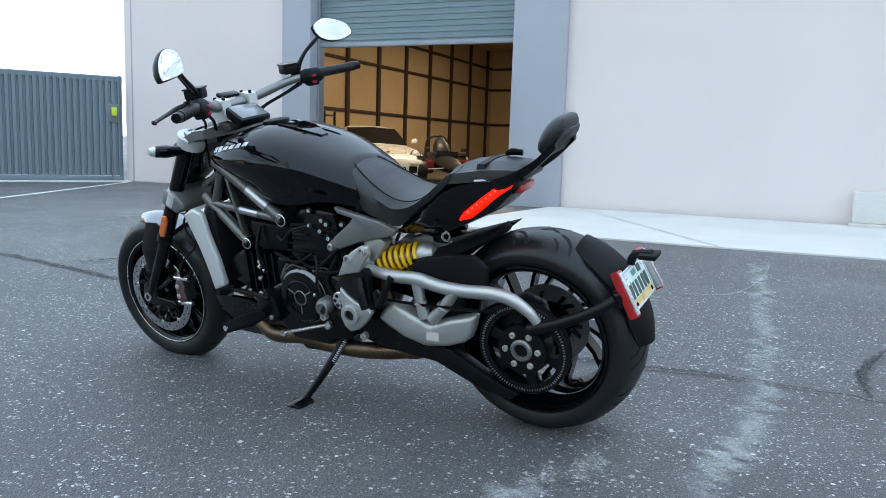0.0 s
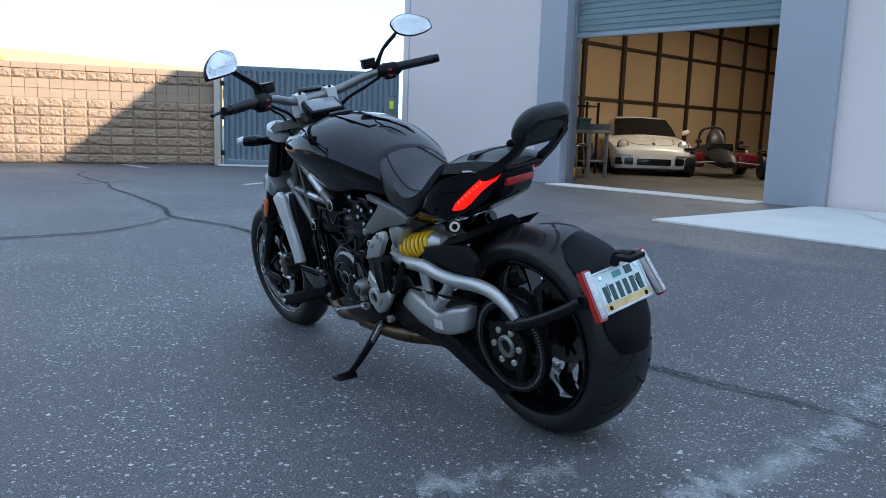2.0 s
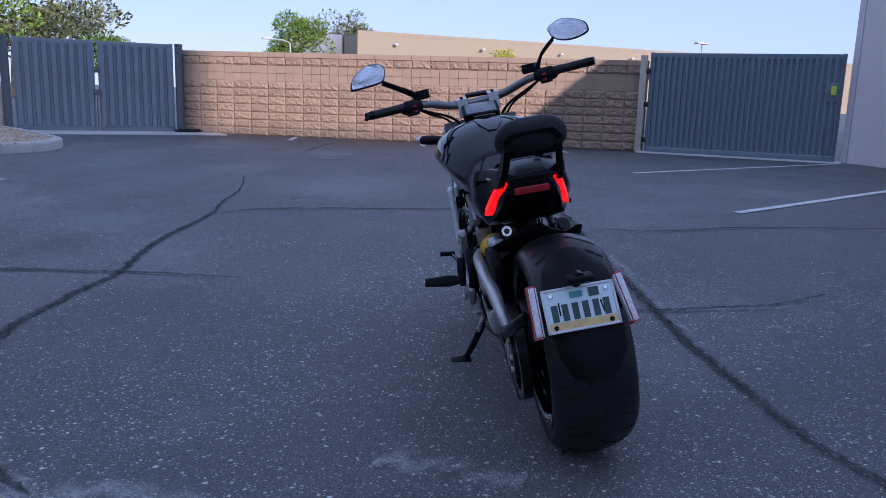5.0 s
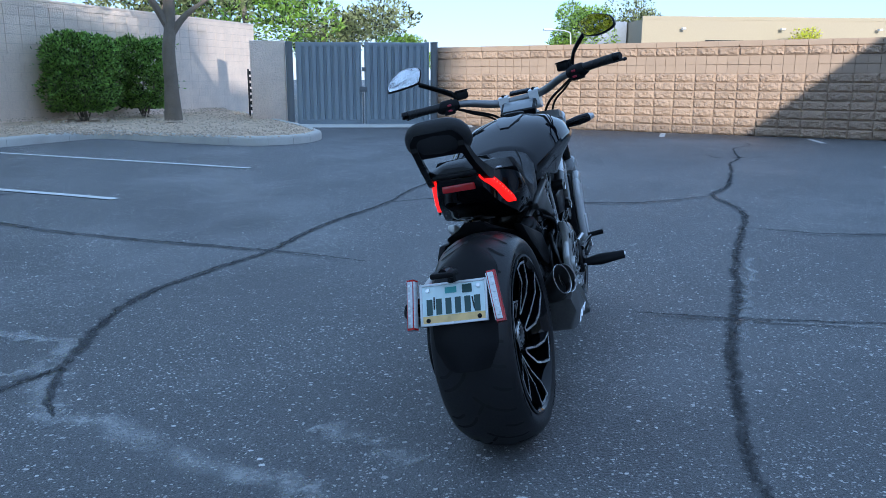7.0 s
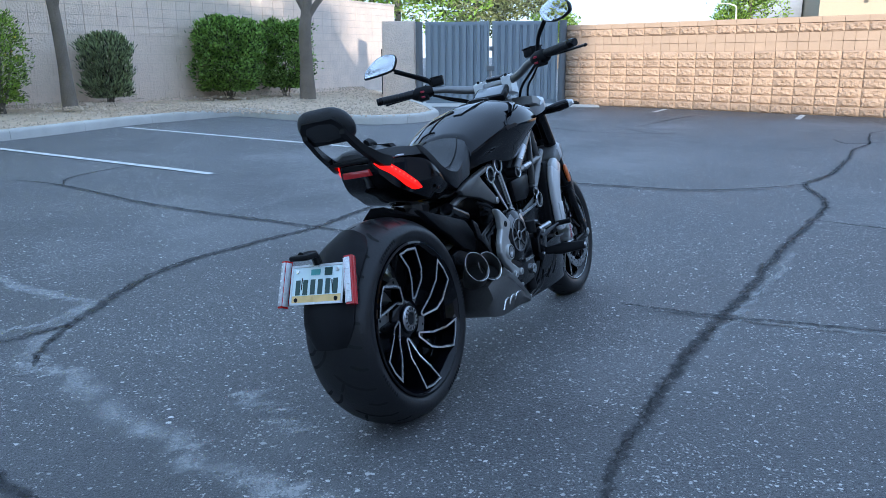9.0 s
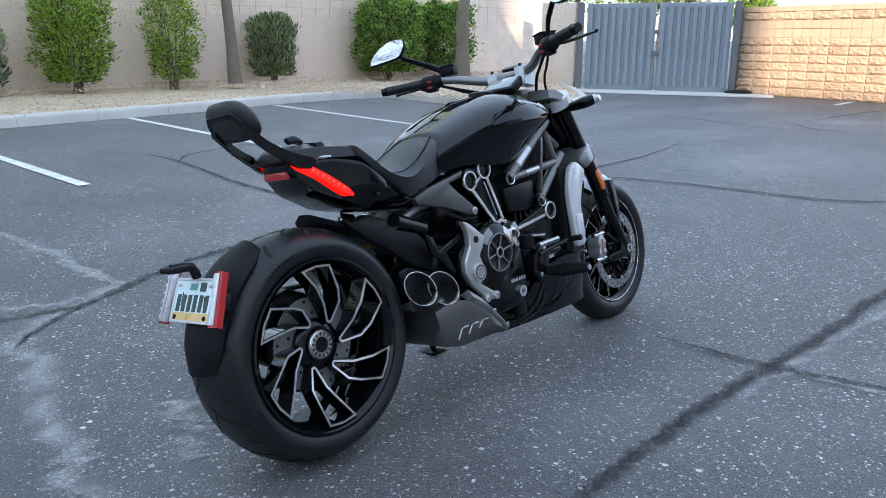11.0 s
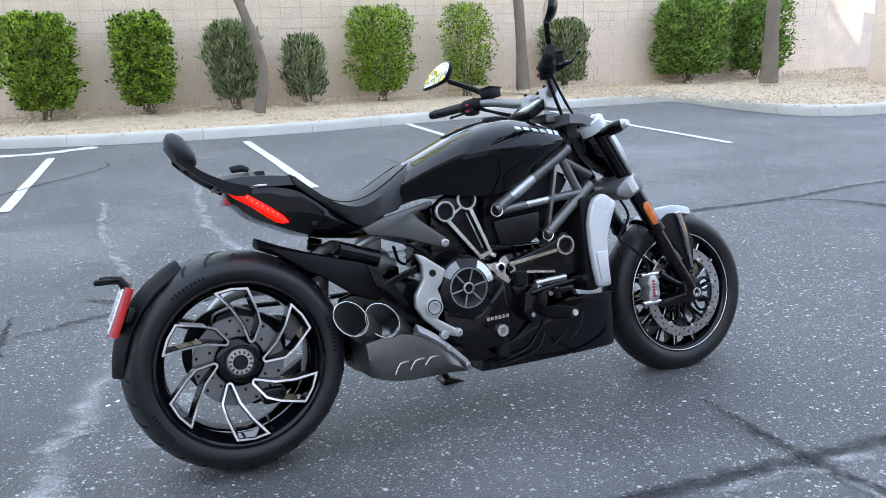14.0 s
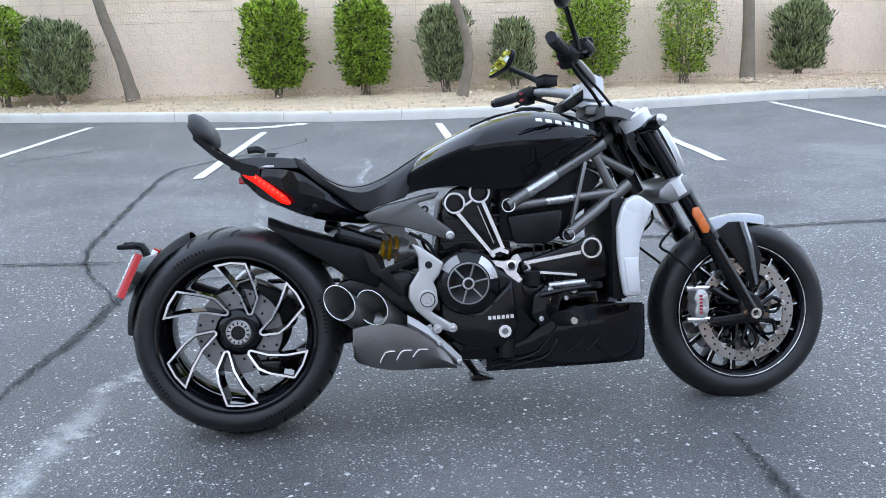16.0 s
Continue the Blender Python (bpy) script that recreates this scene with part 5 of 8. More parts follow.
def build_front_wheel():
    w = part("front_wheel", lathe([(0.222, -0.052), (0.223, -0.046), (0.208, -0.036), (0.200, -0.02), (0.200, 0.02), (0.208, 0.036), (0.223, 0.046), (0.222, 0.052), (0.213, 0.050), (0.199, 0.036), (0.192, 0.0), (0.199, -0.036), (0.213, -0.050)], (0, 0, 0), 64, None, True), GLOSS, bike, "gloss black front wheel with twin drilled discs")
    w.location = (1.600, 0, 0.297)
    part("tyre", lathe(FRONT_PROF, (0, 0, 0), 80), RUBBER, w, "black front road tyre")
    grooves = [[(0, 0.006), (5, 0.024), (9, 0.044)], [(12, -0.006), (17, -0.024), (21, -0.044)], [(6, -0.018), (9, -0.034)], [(18, 0.018), (21, 0.034)]]
    tagged(part("tread_pattern", tread([p for p in FRONT_PROF if p[0] > 0.258], 14, grooves, 0.0045), GROOVE, w), kind="stuff")
    # bright metal rings also carry the reflections seen along the rim
    for y in (-0.0525, 0.0525):
        part("rim_line", ring((0, 0, 0), 0.2135, 0.2165, y - 0.0006, y + 0.0006, 64), MACHINED, w, "bright machined line standing for reflections on the rim")
    base = spk = None
    for i in range(14):
        a = radians(360 / 14 * i)
        if base is None:
            base = part("spoke", prism([(0.04, -0.014), (0.10, -0.010), (0.203, -0.006 + 0.02), (0.203, 0.012 + 0.02), (0.10, 0.008), (0.04, 0.012)], -0.03, 0.03, 0.003, seg=1), GLOSS, w)
            spk = part("machined_edge", tube([(0.08, -0.031, -0.012), (0.203, -0.031, 0.013)], 0.0028, 6), MACHINED, w)
        else:
            for s, nm in ((base, "spoke"), (spk, "machined_edge")):
                o = new(nm, s.data)
                o.parent = w
                o.rotation_euler = (0, -a, 0)
    part("hub", lathe([(0, -0.07), (0.03, -0.07), (0.045, -0.05), (0.045, 0.05), (0.03, 0.07), (0, 0.07)], (0, 0, 0), 24), BLACK_METAL, w)
    for s in (-1, 1):
        d = part("brake_disc", ring((0, 0, 0), 0.128, 0.163, s * 0.068 - 0.0025, s * 0.068 + 0.0025, 56), STEEL, w, "drilled steel front brake disc")
        # drill holes drawn as black discs, their shade put into the colour
        bm = bmesh.new()
        for k in range(45):
            a = radians(8 * k)
            r = (0.136, 0.146, 0.155)[k % 3]
            disc((r * math.cos(a), 0, r * math.sin(a)), 0.0038, s * 0.0660, s * 0.0715, 8, 0.0004, bm)
        tagged(part("disc_holes", bm, GROOVE, w), kind="stuff")
        bm = bmesh.new()
        for k in range(8):
            a = radians(45 * k + 10)
            tube([(0.045 * math.cos(a), s * 0.062, 0.045 * math.sin(a)), (0.10 * math.cos(a + 0.25), s * 0.066, 0.10 * math.sin(a + 0.25)), (0.128 * math.cos(a), s * 0.068, 0.128 * math.sin(a))], 0.007, 6, 3, bm)
            tube([(0.045 * math.cos(a), s * 0.062, 0.045 * math.sin(a)), (0.10 * math.cos(a - 0.25), s * 0.066, 0.10 * math.sin(a - 0.25)), (0.128 * math.cos(a), s * 0.068, 0.128 * math.sin(a))], 0.005, 6, 3, bm)
        tagged(part("disc_spider", bm, BLACK_METAL, w), kind="stuff")
        bm = bmesh.new()
        for k in range(8):
            a = radians(45 * k + 10)
            disc((0.129 * math.cos(a), 0, 0.129 * math.sin(a)), 0.008, s * 0.064, s * 0.074, 12, 0.001, bm)
        tagged(part("disc_rivets", bm, MACHINED, w), kind="stuff")


def build_fork():
    def upper(s):
        y = s * 0.108
        bm = lathe([(0, 0), (0.027, 0), (0.027, 0.42), (0, 0.42)], (0, 0, 0), 24, axis="Z")
        return merge(None, bm, look_axis((1.465, y, 0.545), (1.245, y, 0.925)))

    def lower(s):
        y = s * 0.108
        bm = lathe([(0, 0), (0.0225, 0), (0.0225, 0.32), (0, 0.32)], (0, 0, 0), 24, axis="Z")
        return merge(None, bm, look_axis((1.604, y, 0.300), (1.445, y, 0.575)))
    both("fork_tube", upper, GLOSS, bike, "black upper fork tube")
    both("fork_slider", lower, BLACK_METAL, bike)
    for s in (-1, 1):
        y = s * 0.108
        part("fork_seal", merge(None, lathe([(0.0225, 0), (0.030, 0), (0.030, 0.022), (0.0225, 0.022)], (0, 0, 0), 24, None, True, "Z"), look_axis((1.470, y, 0.535), (1.245, y, 0.925))), SATIN, bike)
        f = part("fork_foot", prism([(1.555, 0.345), (1.585, 0.375), (1.625, 0.345), (1.640, 0.300), (1.625, 0.272), (1.598, 0.268), (1.480, 0.262), (1.455, 0.275), (1.47, 0.293), (1.560, 0.300)], y - 0.016, y + 0.016, 0.005), BLACK_METAL, bike)
        part("fork_arm", tube([(1.565, y, 0.335), (1.53, y, 0.345), (1.468, y, 0.384)], 0.011, 8, 3), BLACK_METAL, f)
        part("axle_end", lathe([(0.008, s * 0.118), (0.017, s * 0.118), (0.017, s * 0.132), (0.011, s * 0.132), (0.010, s * 0.124), (0.0, s * 0.124)], (1.606, 0, 0.300), 20), MACHINED, f)
        part("reflector", prism([(1.398, 0.640), (1.418, 0.644), (1.452, 0.580), (1.450, 0.562), (1.430, 0.560), (1.396, 0.622)], y + s * 0.026, y + s * 0.036, 0.004), ORANGE, bike, "orange fork reflector")
        c = part("brake_caliper", prism([(1.416, 0.368), (1.426, 0.384), (1.448, 0.382), (1.458, 0.366), (1.462, 0.320), (1.456, 0.293), (1.440, 0.286), (1.424, 0.289), (1.412, 0.308), (1.420, 0.335), (1.410, 0.350)], s * 0.050, s * 0.112, 0.007), SILVER if s < 0 else EXHAUST, bike, "silver radial brake caliper")
        for x, z in ((1.418, 0.385), (1.418, 0.285)):
            part("caliper_bolt", tube([(x - 0.028, s * 0.1, z), (x + 0.045, s * 0.1, z)], 0.0095, 12), MACHINED, c)
        bm = bmesh.new()
        for k in range(6):
            box(1.428, 1.438, s * 0.1125 - 0.0006, s * 0.1125 + 0.0006, 0.305 + k * 0.0105, 0.312 + k * 0.0105, 0, bm)
        part("caliper_mark", bm, RED_PLASTIC, c)
        bm = bmesh.new()
        for k in range(2):
            disc((1.447, 0, 0.315 + 0.038 * k), 0.010, s * 0.111, s * 0.116, 16, 0.002, bm)
        part("piston_cap", bm, SILVER, c)
        part("brake_hose", tube([(1.415, s * 0.11, 0.392), (1.40, s * 0.12, 0.44), (1.33, s * 0.13, 0.50), (1.30, s * 0.12, 0.53), (1.36, s * 0.10, 0.60), (1.33, s * 0.08, 0.68)], 0.0045, 6, 5), MATT, bike)
    lo = part("lower_triple_clamp", prism([(1.285, 0.675), (1.335, 0.655), (1.405, 0.690), (1.385, 0.745), (1.330, 0.735), (1.290, 0.70)], -0.148, 0.148, 0.012), CAST_GREY, bike, "silver grey lower fork clamp")
    for s in (-1, 1):
        part("clamp_ring", merge(None, lathe([(0.028, -0.026), (0.043, -0.026), (0.043, 0.026), (0.028, 0.026)], (0, 0, 0), 28, None, True, "Z"), look_axis((1.352, s * 0.108, 0.707), (1.245, s * 0.108, 0.893))), SHROUD, lo)
    up = part("upper_triple_clamp", loft([[(x + dx, y, z + dz) for y, dz in ((-0.150, 0.0), (-0.11, 0.004), (0, 0.006), (0.11, 0.004), (0.150, 0.0), (0.150, -0.03), (0, -0.034), (-0.150, -0.03))] for x, z, dx in ((1.125, 0.958, 0), (1.17, 0.955, 0), (1.235, 0.930, 0), (1.285, 0.905, 0))]), CAST_GREY, bike, "grey upper fork clamp")
    for s in (-1, 1):
        m = look_axis((1.228, s * 0.108, 0.925), (1.205, s * 0.108, 0.965))
        part("clamp_ring", merge(None, lathe([(0.0, -0.03), (0.048, -0.03), (0.050, 0.006), (0.044, 0.012), (0.030, 0.012), (0.030, 0.006), (0.0, 0.006)], (0, 0, 0), 28, axis="Z"), m), SHROUD, up)
        part("fork_cap", merge(None, lathe([(0, 0.006), (0.028, 0.006), (0.027, 0.020), (0.020, 0.024), (0.018, 0.020), (0.008, 0.020), (0.007, 0.027), (0, 0.027)], (0, 0, 0), 24, axis="Z"), m), STEEL, up)
    part("steering_head", merge(None, lathe([(0, 0), (0.034, 0), (0.034, 0.26), (0, 0.26)], (0, 0, 0), 20, axis="Z"), look_axis((1.26, 0, 0.69), (1.15, 0, 0.93))), BLACK_METAL, bike)
    for s in (-1, 1):
        st = part("front_indicator", tube([(1.245, s * 0.125, 0.885), (1.25, s * 0.165, 0.890), (1.252, s * 0.21, 0.897), (1.254, s * 0.250, 0.903), (1.255, s * 0.268, 0.905)], [0.012, 0.017, 0.022, 0.019, 0.008], 12, 3), GLOSS, bike, "black bullet front indicator")
        part("indicator_lens", tube([(1.256, s * 0.252, 0.9035), (1.258, s * 0.275, 0.907)], [0.0185, 0.010], 12), CLEAR_LENS, st)


def look_axis(a, b):
    """A pose at a whose z points to b."""
    a, b = Vector(a), Vector(b)
    return Matrix.Translation(a) @ (b - a).to_track_quat("Z", "Y").to_matrix().to_4x4()


def oval(x, y, z, ry, rz, n=20, p=2.4, lean=0.0):
    out = []
    for i in range(n):
        a = 2 * math.pi * i / n
        c, s = math.cos(a), math.sin(a)
        yy = ry * abs(c) ** (2 / p) * (1 if c >= 0 else -1)
        zz = rz * abs(s) ** (2 / p) * (1 if s >= 0 else -1)
        out.append((x + lean * zz, y + yy, z + zz))
    return out


def build_headlight():
    h = part("headlight", loft([oval(1.27, 0, 0.845, 0.055, 0.07, lean=-0.5), oval(1.31, 0, 0.84, 0.080, 0.098, lean=-0.5), oval(1.345, 0, 0.832, 0.092, 0.112, lean=-0.5), oval(1.362, 0, 0.830, 0.090, 0.112, lean=-0.5)], k=2), GLOSS, bike, "oval headlight with a silver rim")
    part("lens", loft([oval(1.362, 0, 0.830, 0.088, 0.110, lean=-0.5), oval(1.384, 0, 0.824, 0.074, 0.095, lean=-0.45), oval(1.394, 0, 0.822, 0.040, 0.055, lean=-0.4), oval(1.397, 0, 0.822, 0.008, 0.01, lean=-0.4)], k=2), CLEAR_LENS, h)
    part("rim", loft([oval(1.346, 0, 0.833, 0.095, 0.116, lean=-0.5), oval(1.368, 0, 0.829, 0.093, 0.114, lean=-0.5), oval(1.368, 0, 0.829, 0.086, 0.107, lean=-0.5)], caps=False), SHROUD, h)
    g = part("front_mudguard", arc_sheet((1.610, 0, 0.299), 0.312, 74, 118, [0.030, 0.062, 0.070, 0.064], 0.004, bulge=0.030), GUARD, bike, "silver grey front mudguard")
    for s in (-1, 1):
        part("stay", prism([(1.500, 0.560), (1.545, 0.590), (1.600, 0.590), (1.655, 0.480), (1.640, 0.375), (1.618, 0.370), (1.598, 0.430)], s * 0.070, s * 0.078, 0.003), SATIN, g)
        if s < 0:
            part("stay_face", tube([(1.585, s * 0.080, 0.590), (1.612, s * 0.082, 0.500), (1.632, s * 0.082, 0.385)], [0.014, 0.012, 0.006], 8, 3), GUARD, g)


# ---- body ----
def tank_ring(xt, zt, xc, zc, wc, xb, zb, wb, wt=0.55):
    """Half-profile from the ridge over the shoulder and crease to the belly, both sides."""
    half = [(xt, 0.0, zt), (xt, wc * 0.30, zt - 0.004), (xt - (xt - xc) * 0.25, wc * 0.62, zt - (zt - zc) * 0.18), (xt - (xt - xc) * 0.6, wc * 0.88, zt - (zt - zc) * 0.50), (xc, wc, zc + 0.012), (xc, wc * 0.985, zc - 0.012), (xc - (xc - xb) * 0.5, (wc + wb) * 0.47, zb + (zc - zb) * 0.42), (xb, wb, zb), (xb, wb * 0.5, zb + 0.012)]
    return half + [(x, -y, z) for x, y, z in half[:0:-1]]


def build_body():
    T = [(0.585, 0.852, 0.522, 0.765, 0.140, 0.506, 0.712, 0.118), (0.668, 0.892, 0.600, 0.803, 0.180, 0.568, 0.728, 0.138), (0.764, 0.934, 0.700, 0.838, 0.208, 0.660, 0.735, 0.150), (0.850, 0.958, 0.800, 0.850, 0.221, 0.760, 0.722, 0.156), (0.925, 0.966, 0.890, 0.852, 0.222, 0.845, 0.725, 0.156), (1.005, 0.955, 0.990, 0.856, 0.208, 0.945, 0.758, 0.148), (1.075, 0.936, 1.070, 0.866, 0.178, 1.030, 0.800, 0.134), (1.125, 0.915, 1.118, 0.876, 0.136, 1.085, 0.838, 0.108), (1.145, 0.898, 1.142, 0.878, 0.092, 1.110, 0.858, 0.080)]
    t = part("fuel_tank", loft([tank_ring(*r) for r in T], k=4), GLOSS, bike, "sculpted gloss black fuel tank", smooth=50)
    part("filler_cap", merge(None, lathe([(0, 0.0), (0.045, 0.0), (0.045, 0.008), (0.038, 0.012), (0, 0.014)], (0, 0, 0), 28, axis="Z"), look_axis((0.93, 0, 0.963), (0.945, 0, 1.2))), SATIN, t)
    part("cap_trim", loft([[(0.73 + dx * 0.5, y, z) for dx, y, z in ((0, -0.016, 0.918), (0, 0.016, 0.918), (0, 0.016, 0.924), (0, -0.016, 0.924))], [(0.80, y, z) for y, z in ((-0.045, 0.940), (0.045, 0.940), (0.045, 0.950), (-0.045, 0.950))], [(0.88, y, z) for y, z in ((-0.050, 0.957), (0.050, 0.957), (0.050, 0.965), (-0.050, 0.965))]]), GLOSS, t)
    # lettering on either side, as plain bars
    skin = BVHTree.FromPolygons([v.co[:] for v in t.data.vertices], [p.vertices[:] for p in t.data.polygons])
    for s in (-1, 1):
        bm = bmesh.new()
        for k in range(6):
            x, z = 0.914 + k * 0.029, 0.920 - k * 0.0046
            p, nr, _, _ = skin.ray_cast(Vector((x, s * 0.5, z)), Vector((0, -s, 0)))
            if p is None:
                continue
            along = Vector((1, 0, -0.14))
            along = (along - nr * nr.dot(along)).normalized()
            M = Matrix((along, nr, along.cross(nr))).transposed().to_4x4()
            M.translation = p
            merge(bm, box(-0.0095, 0.0095, -0.004, 0.0012, -0.0100, 0.0100, 0.001), M)
        tagged(part("name_bars", bm, DECAL, t, "row of pale bars in place of lettering"), kind="stuff")
    # seats
    def seat_ring(xt, zt, xb, zb, w, wb, crown=0.012):
        half = [(xt, 0, zt), (xt, w * 0.45, zt - crown * 0.25), (xt + (xb - xt) * 0.1, w * 0.80, zt - crown - 0.004), (xt + (xb - xt) * 0.35, w * 0.98, zt - (zt - zb) * 0.35), (xt + (xb - xt) * 0.7, (w + wb) * 0.5, zt - (zt - zb) * 0.7), (xb, wb, zb), (xb, wb * 0.6, zb - 0.004)]
        return half + [(x, -y, z) for x, y, z in half[:0:-1]]
    S = [(0.590, 0.851, 0.516, 0.712, 0.122, 0.126), (0.530, 0.820, 0.478, 0.700, 0.136, 0.138), (0.465, 0.783, 0.428, 0.684, 0.138, 0.134), (0.402, 0.758, 0.388, 0.670, 0.148, 0.134), (0.345, 0.754, 0.346, 0.692, 0.150, 0.134), (0.296, 0.771, 0.302, 0.724, 0.147, 0.132), (0.245, 0.808, 0.252, 0.764, 0.148, 0.140), (0.198, 0.846, 0.204, 0.806, 0.138, 0.136), (0.184, 0.846, 0.188, 0.812, 0.108, 0.11)]
    st = part("rider_seat", loft([seat_ring(*r) for r in S], k=4), SEAT, bike, "low black vinyl rider seat", smooth=60)
    for s in (-1, 1):
        part("seam", tube([(0.575, s * 0.065, 0.842), (0.52, s * 0.088, 0.808), (0.46, s * 0.102, 0.772), (0.40, s * 0.112, 0.748), (0.345, s * 0.113, 0.744), (0.296, s * 0.110, 0.761), (0.245, s * 0.103, 0.798), (0.21, s * 0.095, 0.830)], 0.0018, 5, 4), MATT, st)
    P = [(0.212, 0.842, 0.210, 0.806, 0.132, 0.136), (0.150, 0.854, 0.150, 0.808, 0.112, 0.116), (0.080, 0.857, 0.080, 0.812, 0.096, 0.100), (0.020, 0.851, 0.022, 0.816, 0.080, 0.084), (0.002, 0.838, 0.008, 0.818, 0.062, 0.066)]
    pi = part("pillion_seat", loft([seat_ring(*r, 0.010) for r in P], k=3), SEAT, bike, "black passenger seat pad", smooth=60)
    part("strap", loft([[(0.108, y, z) for y, z in ((-0.103, 0.822), (-0.078, 0.8545), (0, 0.8590), (0.078, 0.8545), (0.103, 0.822), (0.100, 0.820), (0, 0.8545), (-0.100, 0.820))], [(0.132, y, z) for y, z in ((-0.107, 0.822), (-0.078, 0.8545), (0, 0.8595), (0.078, 0.8545), (0.107, 0.822), (0.103, 0.820), (0, 0.8545), (-0.103, 0.820))]]), MATT, pi)
    part("strap_buckle", tube([(0.045, -0.04, 0.866), (0.075, -0.036, 0.869), (0.095, -0.04, 0.861)], [0.012, 0.014, 0.008], 8, 3, flat=0.6), MATT, pi)
    # tail fairing
    def tail_ring(x, zt, zb, w, wb):
        half = [(x, 0, zt), (x, w * 0.7, zt - 0.002), (x, w * 0.95, zt - 0.012), (x, w, zt - (zt - zb) * 0.38), (x, (w + wb) * 0.5, zt - (zt - zb) * 0.75), (x, wb, zb), (x, wb * 0.5, zb - 0.006)]
        return half + [(a, -b, c) for a, b, c in half[:0:-1]]
    F = [(0.020, 0.820, 0.798, 0.052, 0.048), (0.028, 0.822, 0.778, 0.066, 0.062), (0.044, 0.822, 0.762, 0.076, 0.074), (0.085, 0.820, 0.723, 0.094, 0.090), (0.150, 0.816, 0.692, 0.114, 0.104), (0.205, 0.800, 0.668, 0.146, 0.118), (0.245, 0.772, 0.657, 0.154, 0.116), (0.295, 0.732, 0.647, 0.150, 0.110), (0.340, 0.700, 0.642, 0.140, 0.102), (0.390, 0.672, 0.636, 0.130, 0.092), (0.470, 0.655, 0.640, 0.105, 0.085)]
    tf = part("tail_fairing", loft([tail_ring(*r) for r in F], k=4), GLOSS, bike, "gloss black tail fairing", smooth=50)
    for s in (-1, 1):
        L = []
        for x, z, w, h in ((0.036, 0.803, 0.076, 0.003), (0.046, 0.798, 0.083, 0.0110), (0.108, 0.752, 0.104, 0.0130), (0.156, 0.715, 0.118, 0.0110), (0.170, 0.702, 0.122, 0.0025)):
            L.append([(x - 0.010, s * (w - 0.009), z + h), (x + 0.006, s * (w + 0.008), z + h * 0.8), (x + 0.004, s * (w + 0.007), z - h * 0.9), (x - 0.010, s * (w - 0.011), z - h)])
        tl = part("tail_light", loft(L), TAIL_RED, bike, "glowing red tail light strip")
        bm = bmesh.new()
        for k in range(8):
            f = k / 7
            disc((0.060 + 0.090 * f, s * (0.0925 + 0.0305 * f), 0.792 - 0.066 * f), 0.0030, -0.002, 0.002, 8, 0.001, bm)
        tagged(part("led_row", bm, TAIL_LED, tl), kind="stuff")
        bolt((0.246, 0.690), 0.008, s * 0.146, s * 0.004, tf, BLACK_METAL, "side_bolt")
        # pale strip drawn in place of the highlight along the fairing's top edge
        part("light_fin", tube([(0.060, s * 0.080, 0.814), (0.085, s * 0.094, 0.814), (0.13, s * 0.110, 0.813)], [0.004, 0.006, 0.003], 8, 2), SHROUD, tf)
    part("rear_reflector", box(0.016, 0.046, -0.050, 0.050, 0.766, 0.787, 0.003), RED_LENS, bike, "red bar reflector under the tail")
    # backrest
    def pad(x, z, w, h, t):
        return [(x + t * 0.55 * math.cos(a) - 0.0, w * math.copysign(abs(math.sin(a)) ** 0.6, math.sin(a)), z + t * 0.9 * math.cos(a)) for a in [2 * math.pi * k / 20 for k in range(20)]]
    br = part("backrest", loft([pad(x, z, w, 0, t) for x, z, w, t in ((-0.050, 0.887, 0.058, 0.008), (-0.059, 0.898, 0.084, 0.021), (-0.076, 0.918, 0.098, 0.029), (-0.096, 0.944, 0.094, 0.029), (-0.112, 0.964, 0.076, 0.020), (-0.120, 0.976, 0.050, 0.006))], k=3), SEAT, bike, "black padded passenger backrest", smooth=60)
    for s in (-1, 1):
        part("bracket_arm", loft([[(x, s * (y + dy), z + dz) for dy, dz in ((-0.013, -h), (0.006, -h), (0.008, h), (-0.011, h))] for x, y, z, h in ((-0.105, 0.072, 0.920, 0.020), (-0.080, 0.074, 0.890, 0.013), (-0.045, 0.078, 0.858, 0.012), (0.0, 0.084, 0.830, 0.014), (0.040, 0.090, 0.808, 0.018), (0.085, 0.092, 0.800, 0.014))], k=2), SATIN, br)
    part("bracket_plate", loft([[(x, y, z) for y in (-w, w)] + [(x - 0.008, y, z - 0.006) for y in (w, -w)] for x, z, w in ((-0.070, 0.884, 0.060), (-0.086, 0.904, 0.078), (-0.104, 0.930, 0.076), (-0.118, 0.952, 0.056))], k=3), SATIN, br, smooth=60)
    part("bracket_base", box(-0.004, 0.045, -0.070, 0.070, 0.808, 0.822, 0.004), SATIN, br)


